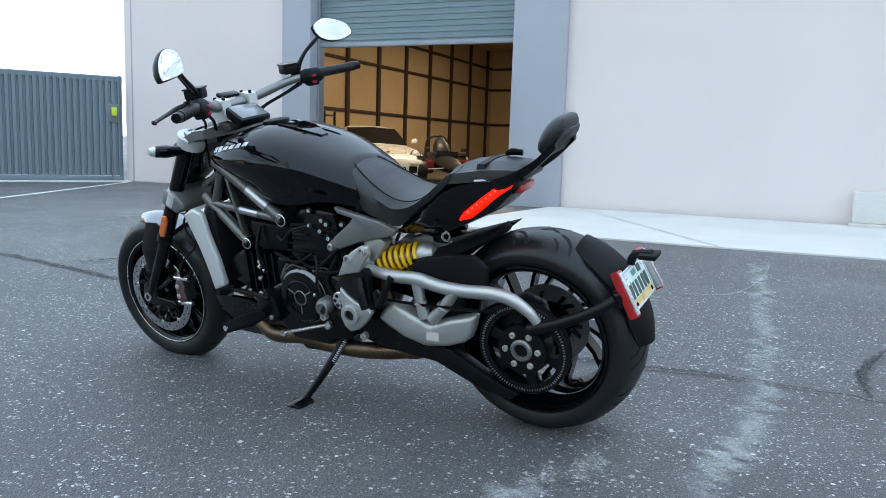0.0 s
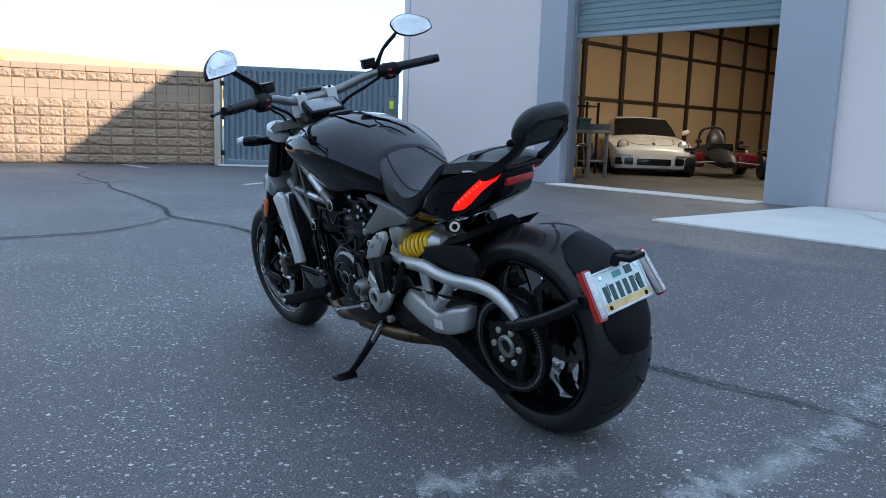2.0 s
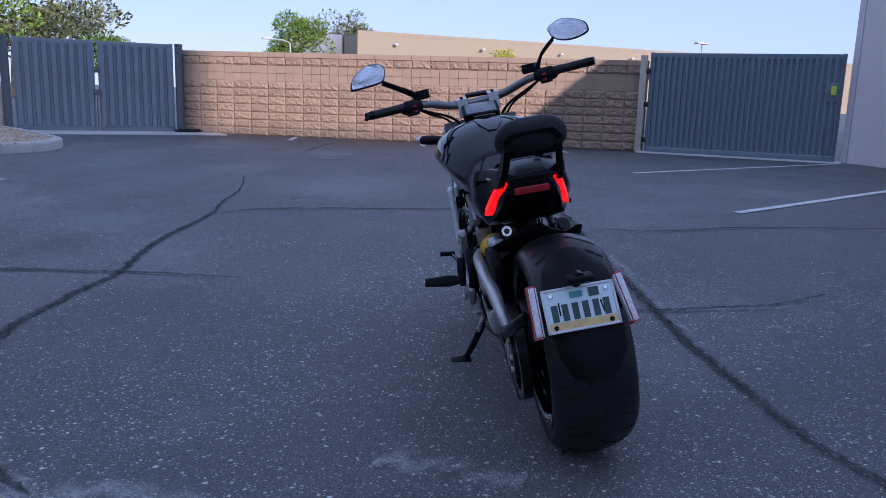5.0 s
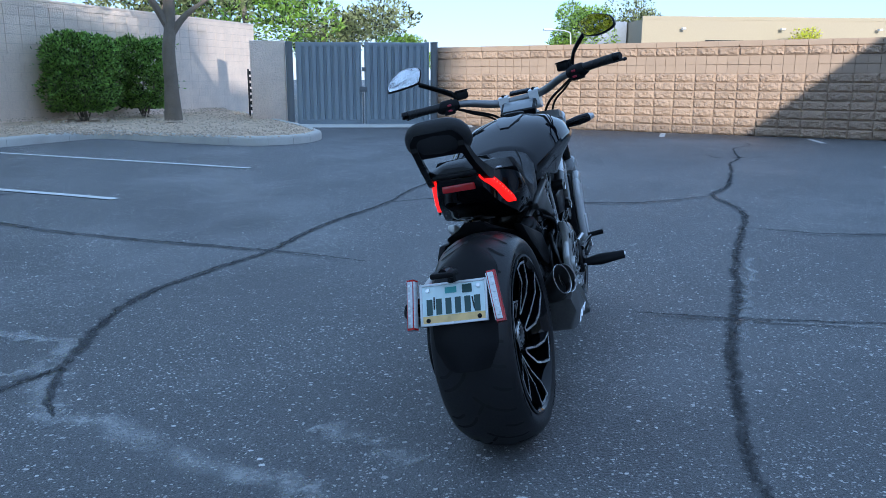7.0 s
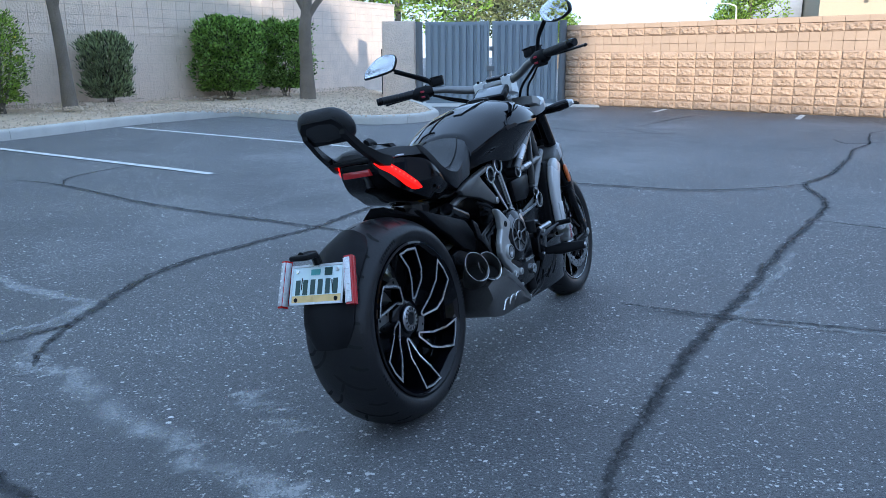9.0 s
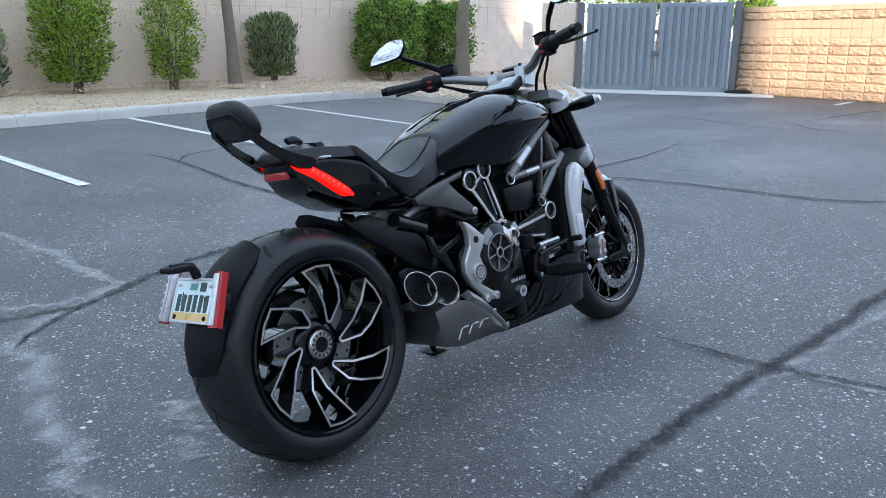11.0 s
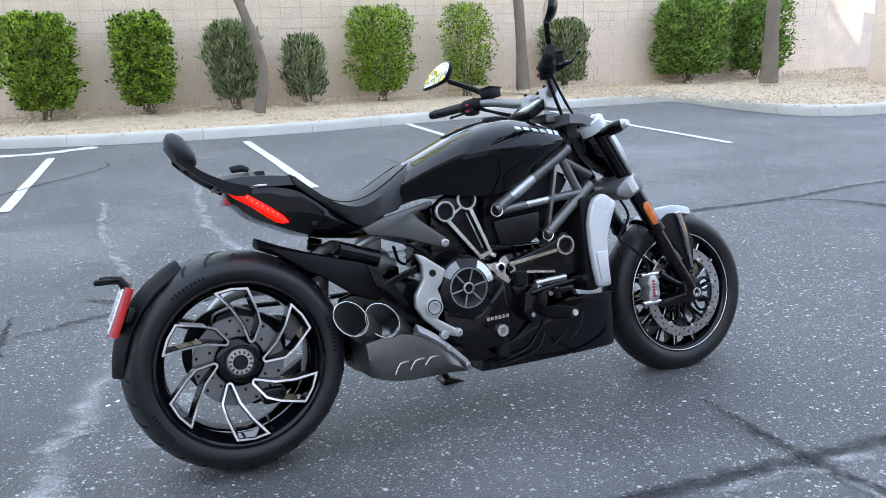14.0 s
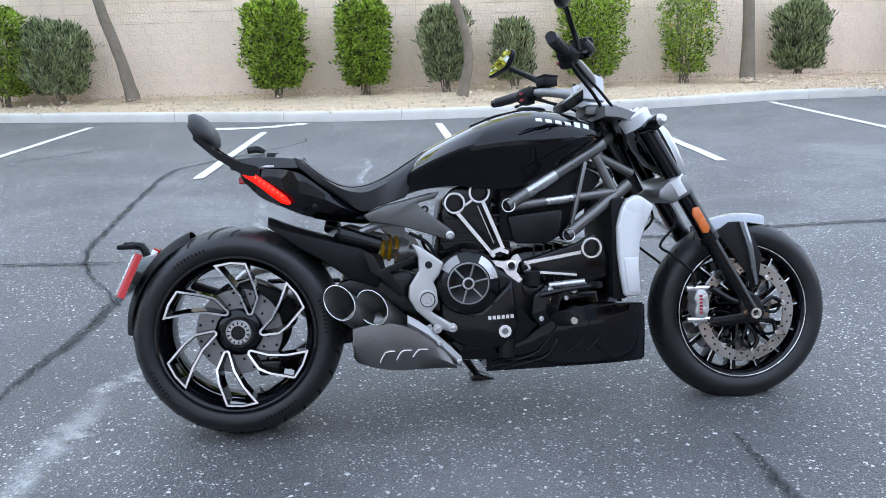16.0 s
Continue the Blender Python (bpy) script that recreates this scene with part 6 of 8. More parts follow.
def build_rear_end():
    g = part("rear_mudguard", arc_sheet((0, TY, 0.324), 0.330, 114, 179, [0.055, 0.086, 0.092, 0.092, 0.090, 0.086, 0.058], 0.004, 26, bulge=0.030), MATT, bike, "matt black swingarm mudguard over the tyre")
    # plate carrier
    arm = part("plate_bracket", tube([(-0.03, 0.135, 0.395), (-0.12, 0.140, 0.425), (-0.22, 0.128, 0.470), (-0.268, 0.105, 0.500)], [0.020, 0.017, 0.016, 0.014], 10, 4), SATIN, bike, "black plate bracket arm")
    part("mount", box(-0.288, -0.262, -0.11, 0.105, 0.475, 0.515, 0.008), SATIN, arm)
    part("lamp_arm", tube([(-0.272, -0.028, 0.560), (-0.285, -0.028, 0.590), (-0.335, -0.028, 0.594)], [0.012, 0.013, 0.012], 8, 2), SATIN, arm)
    part("plate_lamp", box(-0.350, -0.300, -0.060, 0.004, 0.583, 0.598, 0.005), MATT, arm)
    m = Matrix.Translation((-0.292, -0.028, 0.507)) @ Matrix.Rotation(radians(24), 4, "Y")
    # in m: y across, z up the plate, x forward
    p = part("number_plate", merge(None, box(-0.002, 0.001, -0.089, 0.089, -0.052, 0.052, 0.001), m), PLATE_BLUE, bike, "pale blue-green number plate with plain bars")
    for k in range(6):
        y = 0.066 - k * 0.0262
        part("plate_bar", merge(None, box(-0.0034, -0.0022, y - 0.008, y + 0.008, -0.028, 0.014), m), PLATE_INK, p)
    part("plate_bar", merge(None, box(-0.0034, -0.0022, -0.010, 0.022, 0.026, 0.042), m), mat("plate_teal", (0.08, 0.34, 0.33), 0.4), p)
    part("plate_sticker", merge(None, box(-0.0036, -0.0022, -0.052, -0.026, 0.023, 0.045), m), PLATE_INK, p)
    part("plate_sunset", merge(None, box(-0.0030, -0.0020, -0.085, 0.085, -0.050, -0.030), m), PLATE_TAN, p)
    bm = bmesh.new()
    for y0, y1, z0, z1 in ((-0.093, 0.093, 0.049, 0.056), (-0.093, 0.093, -0.056, -0.049), (0.086, 0.093, -0.056, 0.056), (-0.093, -0.086, -0.056, 0.056)):
        box(-0.0045, 0.0, y0, y1, z0, z1, 0.0015, bm)
    part("plate_frame", merge(None, bm, m), DECAL, p)
    for y in (-0.07, 0.07):
        for z in (0.038, -0.042):
            part("plate_screw", merge(None, disc((0, y, z), 0.006, -0.006, -0.002, 12, 0.001, axis="X"), m), MACHINED if z > 0 else GROOVE, p)
    for s in (-1, 1):
        mm = m @ Matrix.Translation((0.0, s * 0.113, 0.004)) @ Matrix.Rotation(radians(s * 5 - 4), 4, "X") @ Matrix.Rotation(s * radians(-14), 4, "Z")
        ind = part("rear_indicator", merge(None, loft([[(x, s * y, z) for x, y in ((-0.013, -0.010), (-0.013, 0.011), (-0.004, 0.016), (0.008, 0.015), (0.008, -0.010))] for z in (-0.067, -0.06, 0.06, 0.067)], None), mm), RED_LENS, bike, "vertical red and clear rear light bar")
        part("clear_face", merge(None, box(-0.0175, -0.0125, -0.0085 if s > 0 else -0.0070, 0.0070 if s > 0 else 0.0085, -0.062, 0.062, 0.002), mm), CLEAR_LENS, ind)
        part("clear_side", merge(None, box(-0.013, 0.004, min(s * -0.0130, s * -0.0100), max(s * -0.0130, s * -0.0100), -0.062, 0.062, 0.001), mm), CLEAR_LENS, ind)
        bm = bmesh.new()
        for k in range(6):
            disc((0, 0, -0.05 + 0.02 * k), 0.0035, -0.0190, -0.0172, 10, 0.001, bm, axis="X")
        tagged(part("led_dots", merge(None, bm, mm), SHROUD, ind), kind="stuff")
        part("stalk", merge(None, box(0.012, 0.03, -0.012 - s * 0.05 if s > 0 else -0.012, 0.012 if s > 0 else 0.012 + 0.05, -0.02, 0.02, 0.004), mm), SATIN, ind)
    # hugger ahead of the tyre
    h = part("hugger", loft([[(x, y, z) for x, y, z in ((xr, -w, z0), (xr, -w * 0.5, z0 + 0.022), (xr, w * 0.5, z0 + 0.022), (xr, w, z0), (xr + 0.006, w * 0.9, z0 - 0.012), (xr + 0.006, -w * 0.9, z0 - 0.012))] for xr, z0, w in ((0.095, 0.640, 0.050), (0.15, 0.615, 0.105), (0.22, 0.590, 0.125), (0.30, 0.565, 0.130), (0.38, 0.535, 0.125), (0.44, 0.500, 0.110))], k=3), MATT, bike, "matt black inner mudguard")
    part("hugger_side", prism([(0.10, 0.640), (0.24, 0.600), (0.38, 0.560), (0.44, 0.50), (0.42, 0.44), (0.34, 0.47), (0.26, 0.53), (0.20, 0.565)], -0.150, -0.120, 0.008), MATT, h)
    part("hugger_side", prism([(0.368, 0.54), (0.328, 0.573), (0.228, 0.592), (0.138, 0.596), (0.096, 0.562), (0.105, 0.496), (0.164, 0.503), (0.236, 0.505), (0.31, 0.517)], 0.110, 0.135, 0.008), MATT, h)
    # swingarm
    sw = part("swingarm", prism([(0.489, 0.369), (0.459, 0.402), (0.428, 0.43), (0.382, 0.407), (0.337, 0.387), (0.293, 0.369), (0.235, 0.395), (0.134, 0.421), (0.154, 0.355), (0.169, 0.329), (0.243, 0.303), (0.319, 0.294), (0.393, 0.313), (0.449, 0.342)], 0.100, 0.158, 0.018, seg=3), SILVER, bike, "cast silver swingarm with a triangulated upper tube")
    part("label_patch", box(0.262, 0.306, 0.1585, 0.1595, 0.322, 0.350), CONCRETE, sw, "worn pale sticker")
    part("upper_tube", tube([(0.515, 0.135, 0.522), (0.45, 0.150, 0.520), (0.40, 0.153, 0.516), (0.32, 0.154, 0.516), (0.25, 0.153, 0.500), (0.17, 0.152, 0.494), (0.08, 0.152, 0.496), (0.015, 0.150, 0.484), (-0.035, 0.146, 0.450), (-0.055, 0.14, 0.42)], [0.016, 0.018, 0.020, 0.021, 0.020, 0.020, 0.020, 0.019, 0.016, 0.014], 14, 4), SILVER, sw)
    part("brace", tube([(0.325, 0.153, 0.508), (0.320, 0.152, 0.450), (0.312, 0.150, 0.392)], [0.019, 0.017, 0.019], 12, 3), SILVER, sw)
    part("brace", tube([(0.192, 0.153, 0.496), (0.235, 0.152, 0.440), (0.285, 0.150, 0.388)], [0.018, 0.017, 0.019], 12, 3), SILVER, sw)
    for a, b in (((0.320, 0.1525, 0.440), (0.325, 0.153, 0.508)), ((0.240, 0.152, 0.436), (0.192, 0.153, 0.496))):
        part("brace_collar", merge(None, ring((0, 0, 0), 0.0, 0.0215, -0.004, 0.004, 16, axis="Z"), look_axis(a, b)), SILVER, sw)
    part("hub_carrier", lathe([(0.0, 0.075), (0.075, 0.075), (0.080, 0.10), (0.075, 0.135), (0.0, 0.135)], (0, 0, 0.324), 32), SATIN, sw)
    part("arm", prism([(0.16, 0.400), (0.16, 0.318), (0.02, 0.250), (-0.05, 0.27), (-0.07, 0.36), (-0.045, 0.45), (0.02, 0.47), (0.09, 0.44)], 0.030, 0.092, 0.012), SATIN, sw)
    part("lower_arm", prism([(0.62, 0.40), (0.64, 0.30), (0.50, 0.255), (0.30, 0.235), (0.14, 0.165), (0.05, 0.150), (0.02, 0.175), (0.14, 0.225), (0.24, 0.285), (0.42, 0.33), (0.52, 0.44)], 0.085, 0.130, 0.008), SATIN, sw, "black lower swingarm member and belt guard")
    part("arm_right", prism([(0.60, 0.36), (0.44, 0.33), (0.30, 0.40), (0.30, 0.46), (0.46, 0.50), (0.60, 0.46)], -0.130, -0.085, 0.01), BLACK_METAL, sw)
    part("belt", tube([(0.06, 0.168, 0.446), (0.30, 0.165, 0.438), (0.55, 0.160, 0.440)], 0.010, 6, 0, flat=0.4), MATT, sw)
    # shock
    SHOCK = look_axis((0.525, 0.095, 0.532), (0.310, 0.085, 0.576))
    sh = part("shock_absorber", merge(None, lathe([(0, -0.03), (0.022, -0.03), (0.022, 0.0), (0.040, 0.004), (0.042, 0.030), (0.040, 0.034), (0.016, 0.04), (0.016, 0.185), (0.036, 0.19), (0.040, 0.205), (0.034, 0.222), (0.020, 0.235), (0.0, 0.235)], (0, 0, 0), 28, axis="Z"), SHOCK), SILVER, bike, "side-mounted shock absorber with a yellow spring")
    ax = SHOCK
    turns, n = 6.5, 130
    part("spring", tube([ax @ Vector((0.0375 * math.cos(2 * math.pi * turns * i / n), 0.0375 * math.sin(2 * math.pi * turns * i / n), 0.040 + 0.145 * i / n)) for i in range(n + 1)], 0.0068, 10), SPRING, sh, "yellow coil spring")
    part("reservoir", tube([(0.31, -0.125, 0.605), (0.37, -0.120, 0.585), (0.43, -0.115, 0.565)], 0.026, 16), BLACK_METAL, sh)
    part("reservoir_cap", tube([(0.300, -0.127, 0.610), (0.312, -0.125, 0.604)], 0.015, 16), BLACK_METAL, sh)
    part("shock_link", prism([(0.29, 0.615), (0.34, 0.630), (0.46, 0.590), (0.47, 0.57), (0.40, 0.575), (0.32, 0.585), (0.25, 0.57), (0.24, 0.585)], 0.02, 0.06, 0.008), CAST_GREY, sh)
    k_ = part("preload_knob", tube([(0.305, 0.046, 0.617), (0.268, 0.060, 0.625)], [0.019, 0.021], 20), SATIN, sh)
    part("knob_ring", tube([(0.269, 0.0596, 0.6248), (0.2655, 0.061, 0.6256)], [0.018, 0.0165], 20), MACHINED, k_)
    part("knob_core", tube([(0.2660, 0.0608, 0.6255), (0.2640, 0.0615, 0.6259)], 0.009, 16), BLACK_METAL, k_)
    # grey subframe casting
    # right plate in the shaded grey, its left twin in plain cast grey
    sub = part("subframe", prism([(0.385, 0.660), (0.45, 0.685), (0.54, 0.705), (0.615, 0.722), (0.600, 0.700), (0.545, 0.688), (0.56, 0.672), (0.650, 0.602), (0.648, 0.582), (0.632, 0.575), (0.52, 0.615), (0.44, 0.632), (0.40, 0.640)], -0.150, -0.125, 0.006), SUB_SHADED, bike, "grey cast subframe plates")
    part("plate", prism([(0.385, 0.660), (0.45, 0.685), (0.54, 0.705), (0.615, 0.722), (0.600, 0.700), (0.545, 0.688), (0.56, 0.672), (0.650, 0.602), (0.648, 0.582), (0.632, 0.575), (0.52, 0.615), (0.44, 0.632), (0.40, 0.640)], 0.125, 0.150, 0.006), CAST_GREY, sub)
    for s in (-1, 1):
        bolt((0.640, 0.589), 0.013, s * 0.149, s * 0.008, sub, STEEL)
        part("web", prism([(0.45, 0.672), (0.545, 0.690), (0.555, 0.672), (0.63, 0.605), (0.52, 0.628)], s * 0.122, s * 0.136, 0.004), TUBE_GREY, sub)
        part("lower_rail", tube([(0.640, s * 0.135, 0.590), (0.54, s * 0.135, 0.632), (0.44, s * 0.13, 0.650)], 0.014, 10, 2), CAST_GREY, sub)
    part("cross_tube", tube([(0.36, -0.10, 0.60), (0.44, -0.11, 0.632), (0.52, -0.12, 0.640)], 0.012, 8, 2), CAST_GREY, sub)


# ---- engine and frame ----
def build_engine():
    e = part("engine", prism([(0.560, 0.480), (0.545, 0.380), (0.60, 0.270), (0.70, 0.235), (0.85, 0.240), (0.93, 0.310), (0.95, 0.42), (0.84, 0.47), (0.70, 0.53)], -0.150, 0.160, 0.03, seg=3), BLACK_METAL, bike, "black painted V-twin engine")
    part("sump", prism([(0.62, 0.28), (0.66, 0.205), (0.82, 0.200), (0.88, 0.28)], -0.14, 0.14, 0.015), BLACK_METAL, e)
    part("rear_cylinder", prism([(0.60, 0.50), (0.625, 0.700), (0.76, 0.715), (0.82, 0.66), (0.84, 0.50)], -0.098, 0.135, 0.02), BLACK_METAL, e)
    part("front_cylinder", prism([(0.80, 0.46), (0.86, 0.53), (1.05, 0.545), (1.14, 0.50), (1.13, 0.415), (0.98, 0.39)], -0.098, 0.135, 0.02), BLACK_METAL, e)
    part("airbox", prism([(0.79, 0.56), (0.80, 0.735), (1.05, 0.79), (1.13, 0.75), (1.02, 0.60), (0.95, 0.555)], -0.115, 0.115, 0.02), MATT, e)
    part("side_cover", prism([(0.815, 0.640), (0.990, 0.655), (0.985, 0.575), (0.94, 0.550), (0.835, 0.555)], -0.140, -0.110, 0.012), SATIN, e)
    part("side_cover", prism([(0.815, 0.640), (0.990, 0.655), (0.985, 0.575), (0.94, 0.550), (0.835, 0.555)], 0.110, 0.140, 0.012), SATIN, e)
    # cooling fins round the cylinders
    for i in range(5):
        part("fin", prism([(0.61 + 0.004 * i, 0.535 + 0.026 * i), (0.61 + 0.004 * i, 0.541 + 0.026 * i), (0.835 - 0.006 * i, 0.541 + 0.026 * i), (0.835 - 0.006 * i, 0.535 + 0.026 * i)], -0.108, 0.148), BLACK_METAL, e)
    for i in range(5):
        x = 0.90 + 0.030 * i
        part("fin", prism([(x, 0.40), (x + 0.006, 0.40), (x + 0.006, 0.545), (x, 0.545)], -0.108, 0.148), BLACK_METAL, e)
    # right: clutch cover
    c = part("clutch_cover", lathe([(0, -0.15), (0.098, -0.15), (0.098, -0.178), (0.090, -0.190), (0.062, -0.200), (0.056, -0.196), (0.022, -0.194), (0.020, -0.200), (0.014, -0.200), (0.012, -0.192), (0, -0.192)], (0.684, 0, 0.447), 48), BLACK_METAL, e, "black round clutch cover with six ribs")
    for k in range(6):
        a = radians(60 * k + 12)
        part("rib", tube([(0.684 + 0.020 * math.cos(a), -0.1965, 0.447 + 0.020 * math.sin(a)), (0.684 + 0.060 * math.cos(a), -0.1985, 0.447 + 0.060 * math.sin(a))], 0.003, 6), CAST_GREY, c)
    part("rim_line", ring((0.684, 0, 0.447), 0.058, 0.0625, -0.2015, -0.196, 48), CAST_GREY, c)
    part("centre_ring", ring((0.684, 0, 0.447), 0.013, 0.0185, -0.2015, -0.194, 24), STEEL, c)
    # two facets in brighter metal than the rest of the black cover
    part("polished_facet", lathe([(0.066, -0.1995), (0.090, -0.1905), (0.0905, -0.1885), (0.066, -0.1975)], (0.684, 0, 0.447), 14, None, True, "Y", 8, 62), STEEL, c)
    part("polished_facet", lathe([(0.066, -0.1995), (0.090, -0.1905), (0.0905, -0.1885), (0.066, -0.1975)], (0.684, 0, 0.447), 8, None, True, "Y", 110, 150), CAST_GREY, c)
    for k in range(8):
        a = radians(45 * k + 5)
        bolt((0.684 + 0.097 * math.cos(a), 0.447 + 0.097 * math.sin(a)), 0.007, -0.178, -0.007, c, BLACK_METAL)
    part("lower_cover", prism([(0.60, 0.40), (0.60, 0.30), (0.68, 0.245), (0.80, 0.245), (0.835, 0.31), (0.82, 0.45), (0.72, 0.36)], -0.182, -0.14, 0.015, seg=3), BLACK_METAL, e)
    tagged(part("name_bars", merge(None, joined_boxes([(0.746 + k * 0.0135, 0.339 + 0.0005 * k, 0.0095, 0.011) for k in range(6)], -0.1845, -0.1815), None), MACHINED, e, "small row of silver bars on the cover"), kind="stuff")
    part("filler", lathe([(0.010, -0.18), (0.019, -0.18), (0.019, -0.192), (0.010, -0.192)], (0.790, 0, 0.298), 20, None, True), MACHINED, e)
    bolt((0.790, 0.298), 0.012, -0.182, -0.008, e, CAST_GREY)
    part("oil_filter", tube([(0.795, -0.165, 0.215), (0.795, -0.160, 0.27)], 0.022, 14), MATT, e)
    # belt covers with bright outlines
    b = part("belt_cover_rear", prism([(0.626, 0.699), (0.654, 0.727), (0.706, 0.747), (0.761, 0.737), (0.777, 0.702), (0.765, 0.656), (0.774, 0.617), (0.812, 0.538), (0.795, 0.511), (0.764, 0.514), (0.731, 0.567), (0.682, 0.632), (0.648, 0.647), (0.625, 0.672)], -0.1260, -0.0900, 0.006), BLACK_METAL, e, "black belt cover with bright machined outlines")
    for q, r in (([(0.659, 0.684)][0], 0.0265), ([(0.735, 0.714)][0], 0.0265)):
        part("ring_trim", ring((q[0], 0, q[1]), r, r + 0.0065, -0.1360, -0.1260, 32), MACHINED, b)
        part("cap", lathe([(0, -0.1260), (r, -0.1260), (r, -0.1320), (r * 0.8, -0.1330), (r * 0.72, -0.1280), (0, -0.1280)], (q[0], 0, q[1]), 24), BLACK_METAL, b)
    for line, w_ in (([(0.664, 0.658), (0.775, 0.517)], 0.0115), ([(0.745, 0.686), (0.803, 0.540)], 0.0115), ([(0.691, 0.676), (0.714, 0.692)], 0.007), ([(0.729, 0.673), (0.775, 0.557)], 0.003), ([(0.76, 0.527), (0.792, 0.539), (0.819, 0.528)], 0.013)):
        band(line, w_, -0.134, -0.128, b)
    f = part("belt_cover_front", prism([(0.854, 0.498), (0.925, 0.516), (1.04, 0.549), (1.085, 0.575), (1.123, 0.551), (1.128, 0.507), (1.172, 0.492), (1.167, 0.445), (1.064, 0.426), (0.976, 0.448), (0.862, 0.46)], -0.1240, -0.0900, 0.006), BLACK_METAL, e, "black belt cover with bright machined outlines")
    q = [(1.077, 0.531)][0]
    part("ring_trim", ring((q[0], 0, q[1]), 0.026, 0.033, -0.1360, -0.1240, 32), MACHINED, f)
    part("cap", lathe([(0, -0.1240), (0.026, -0.1240), (0.026, -0.1300), (0.019, -0.1310), (0.017, -0.1260), (0, -0.1260)], (q[0], 0, q[1]), 24), BLACK_METAL, f)
    for line, w_ in (([(1.045, 0.519), (0.958, 0.506), (0.866, 0.493)], 0.0115), ([(0.871, 0.496), (0.884, 0.477), (0.87, 0.463)], 0.008), ([(0.866, 0.466), (0.948, 0.459), (1.030, 0.450)], 0.0085), ([(1.097, 0.408), (1.062, 0.418), (1.041, 0.435)], 0.0035)):
        band(line, w_, -0.132, -0.126, f)
    h = [(0.822, 0.49)][0]
    cr = part("belt_hub", lathe([(0, -0.1200), (0.017, -0.1200), (0.017, -0.1530), (0.011, -0.1550), (0.010, -0.1490), (0, -0.1490)], (h[0], 0, h[1]), 20), MACHINED, e, "bright machined cross-shaped hub")
    part("hub_plate", prism([(0.757, 0.509), (0.763, 0.496), (0.797, 0.480), (0.806, 0.464), (0.844, 0.434), (0.857, 0.446), (0.839, 0.471), (0.845, 0.492), (0.856, 0.505), (0.843, 0.525), (0.829, 0.519), (0.820, 0.506), (0.803, 0.504)], -0.1500, -0.1400, 0.0015, seg=1), MACHINED, cr)
    part("hub_cap", disc((h[0], 0, h[1]), 0.0115, -0.1570, -0.1490, 20), BLACK_METAL, cr)
    # left: alternator cover, sprocket cover
    a = part("alternator_cover", lathe([(0, 0.14), (0.094, 0.14), (0.094, 0.165), (0.085, 0.180), (0.06, 0.186), (0.0, 0.186)], (0.765, 0, 0.415), 48), BLACK_METAL, e, "black round alternator cover with a bright rim")
    # grey arc on the upper edge only, a highlight built as metal
    part("rim_arc", lathe([(0.086, 0.179), (0.0935, 0.172), (0.0945, 0.174), (0.087, 0.1815)], (0.765, 0, 0.415), 20, None, True, "Y", 40, 140), CAST_GREY, a)
    part("inner_ring", ring((0.765, 0, 0.415), 0.055, 0.060, 0.186, 0.190, 40), BLACK_METAL, a)
    part("centre_ring", ring((0.765, 0, 0.415), 0.022, 0.026, 0.186, 0.189, 32), CAST_GREY, a)
    for k in range(3):
        t = radians(120 * k + 30)
        part("cover_line", tube([(0.765 + 0.026 * math.cos(t), 0.187, 0.415 + 0.026 * math.sin(t)), (0.765 + 0.055 * math.cos(t), 0.187, 0.415 + 0.055 * math.sin(t))], 0.0022, 6), CAST_GREY, a)
    for k in range(8):
        t = radians(45 * k)
        bolt((0.765 + 0.089 * math.cos(t), 0.415 + 0.089 * math.sin(t)), 0.006, 0.168, 0.008, a, BLACK_METAL)
    part("water_outlet", tube([(0.675, 0.15, 0.40), (0.672, 0.185, 0.395), (0.668, 0.2, 0.392)], [0.03, 0.028, 0.022], 14, 2), CAST_GREY, e)
    part("sprocket_cover", prism([(0.53, 0.47), (0.53, 0.36), (0.60, 0.32), (0.66, 0.36), (0.66, 0.46), (0.60, 0.49)], 0.12, 0.165, 0.012), BLACK_METAL, e)
    w = part("vented_disc", disc((0.612, 0, 0.418), 0.030, 0.165, 0.176, 28), MACHINED, e)
    # vents drawn as black discs, dark as if hollow
    bm = bmesh.new()
    for k in range(6):
        t = radians(60 * k)
        disc((0.612 + 0.018 * math.cos(t), 0, 0.418 + 0.018 * math.sin(t)), 0.0065, 0.1755, 0.1772, 12, 0.0004, bm)
    tagged(part("vent_holes", bm, GROOVE, w), kind="stuff")
    part("pump_body", tube([(0.84, 0.13, 0.50), (0.84, 0.155, 0.47), (0.82, 0.16, 0.43)], 0.024, 10, 2), BLACK_METAL, e)
    part("cover_dome", prism([(0.860, 0.440), (0.850, 0.500), (0.800, 0.533), (0.736, 0.512), (0.728, 0.455)], 0.105, 0.166, 0.016, seg=3), GLOSS, e, "gloss black cover above the alternator")
    for k, (x, z) in enumerate(((0.716, 0.703), (0.670, 0.673), (0.652, 0.662), (0.590, 0.665), (0.681, 0.637), (0.651, 0.615))):
        part("bolt_boss", ring((x, 0, z), 0.0065, 0.0125, 0.130, 0.148, 16), BLACK_METAL, e)
        bolt((x, z), 0.0075, 0.134, 0.016, e, MACHINED)
    for k, (x, z) in enumerate(((0.956, 0.513), (0.959, 0.495), (0.964, 0.452))):
        bolt((x, z), 0.008, 0.148, 0.010, e, MACHINED)
    part("sensor_bracket", box(0.966, 1.002, 0.150, 0.156, 0.374, 0.394, 0.002), MACHINED, e, "small bright bracket tab")
    part("sensor_body", box(0.885, 0.965, 0.142, 0.158, 0.366, 0.392, 0.006), CAST_GREY, e)
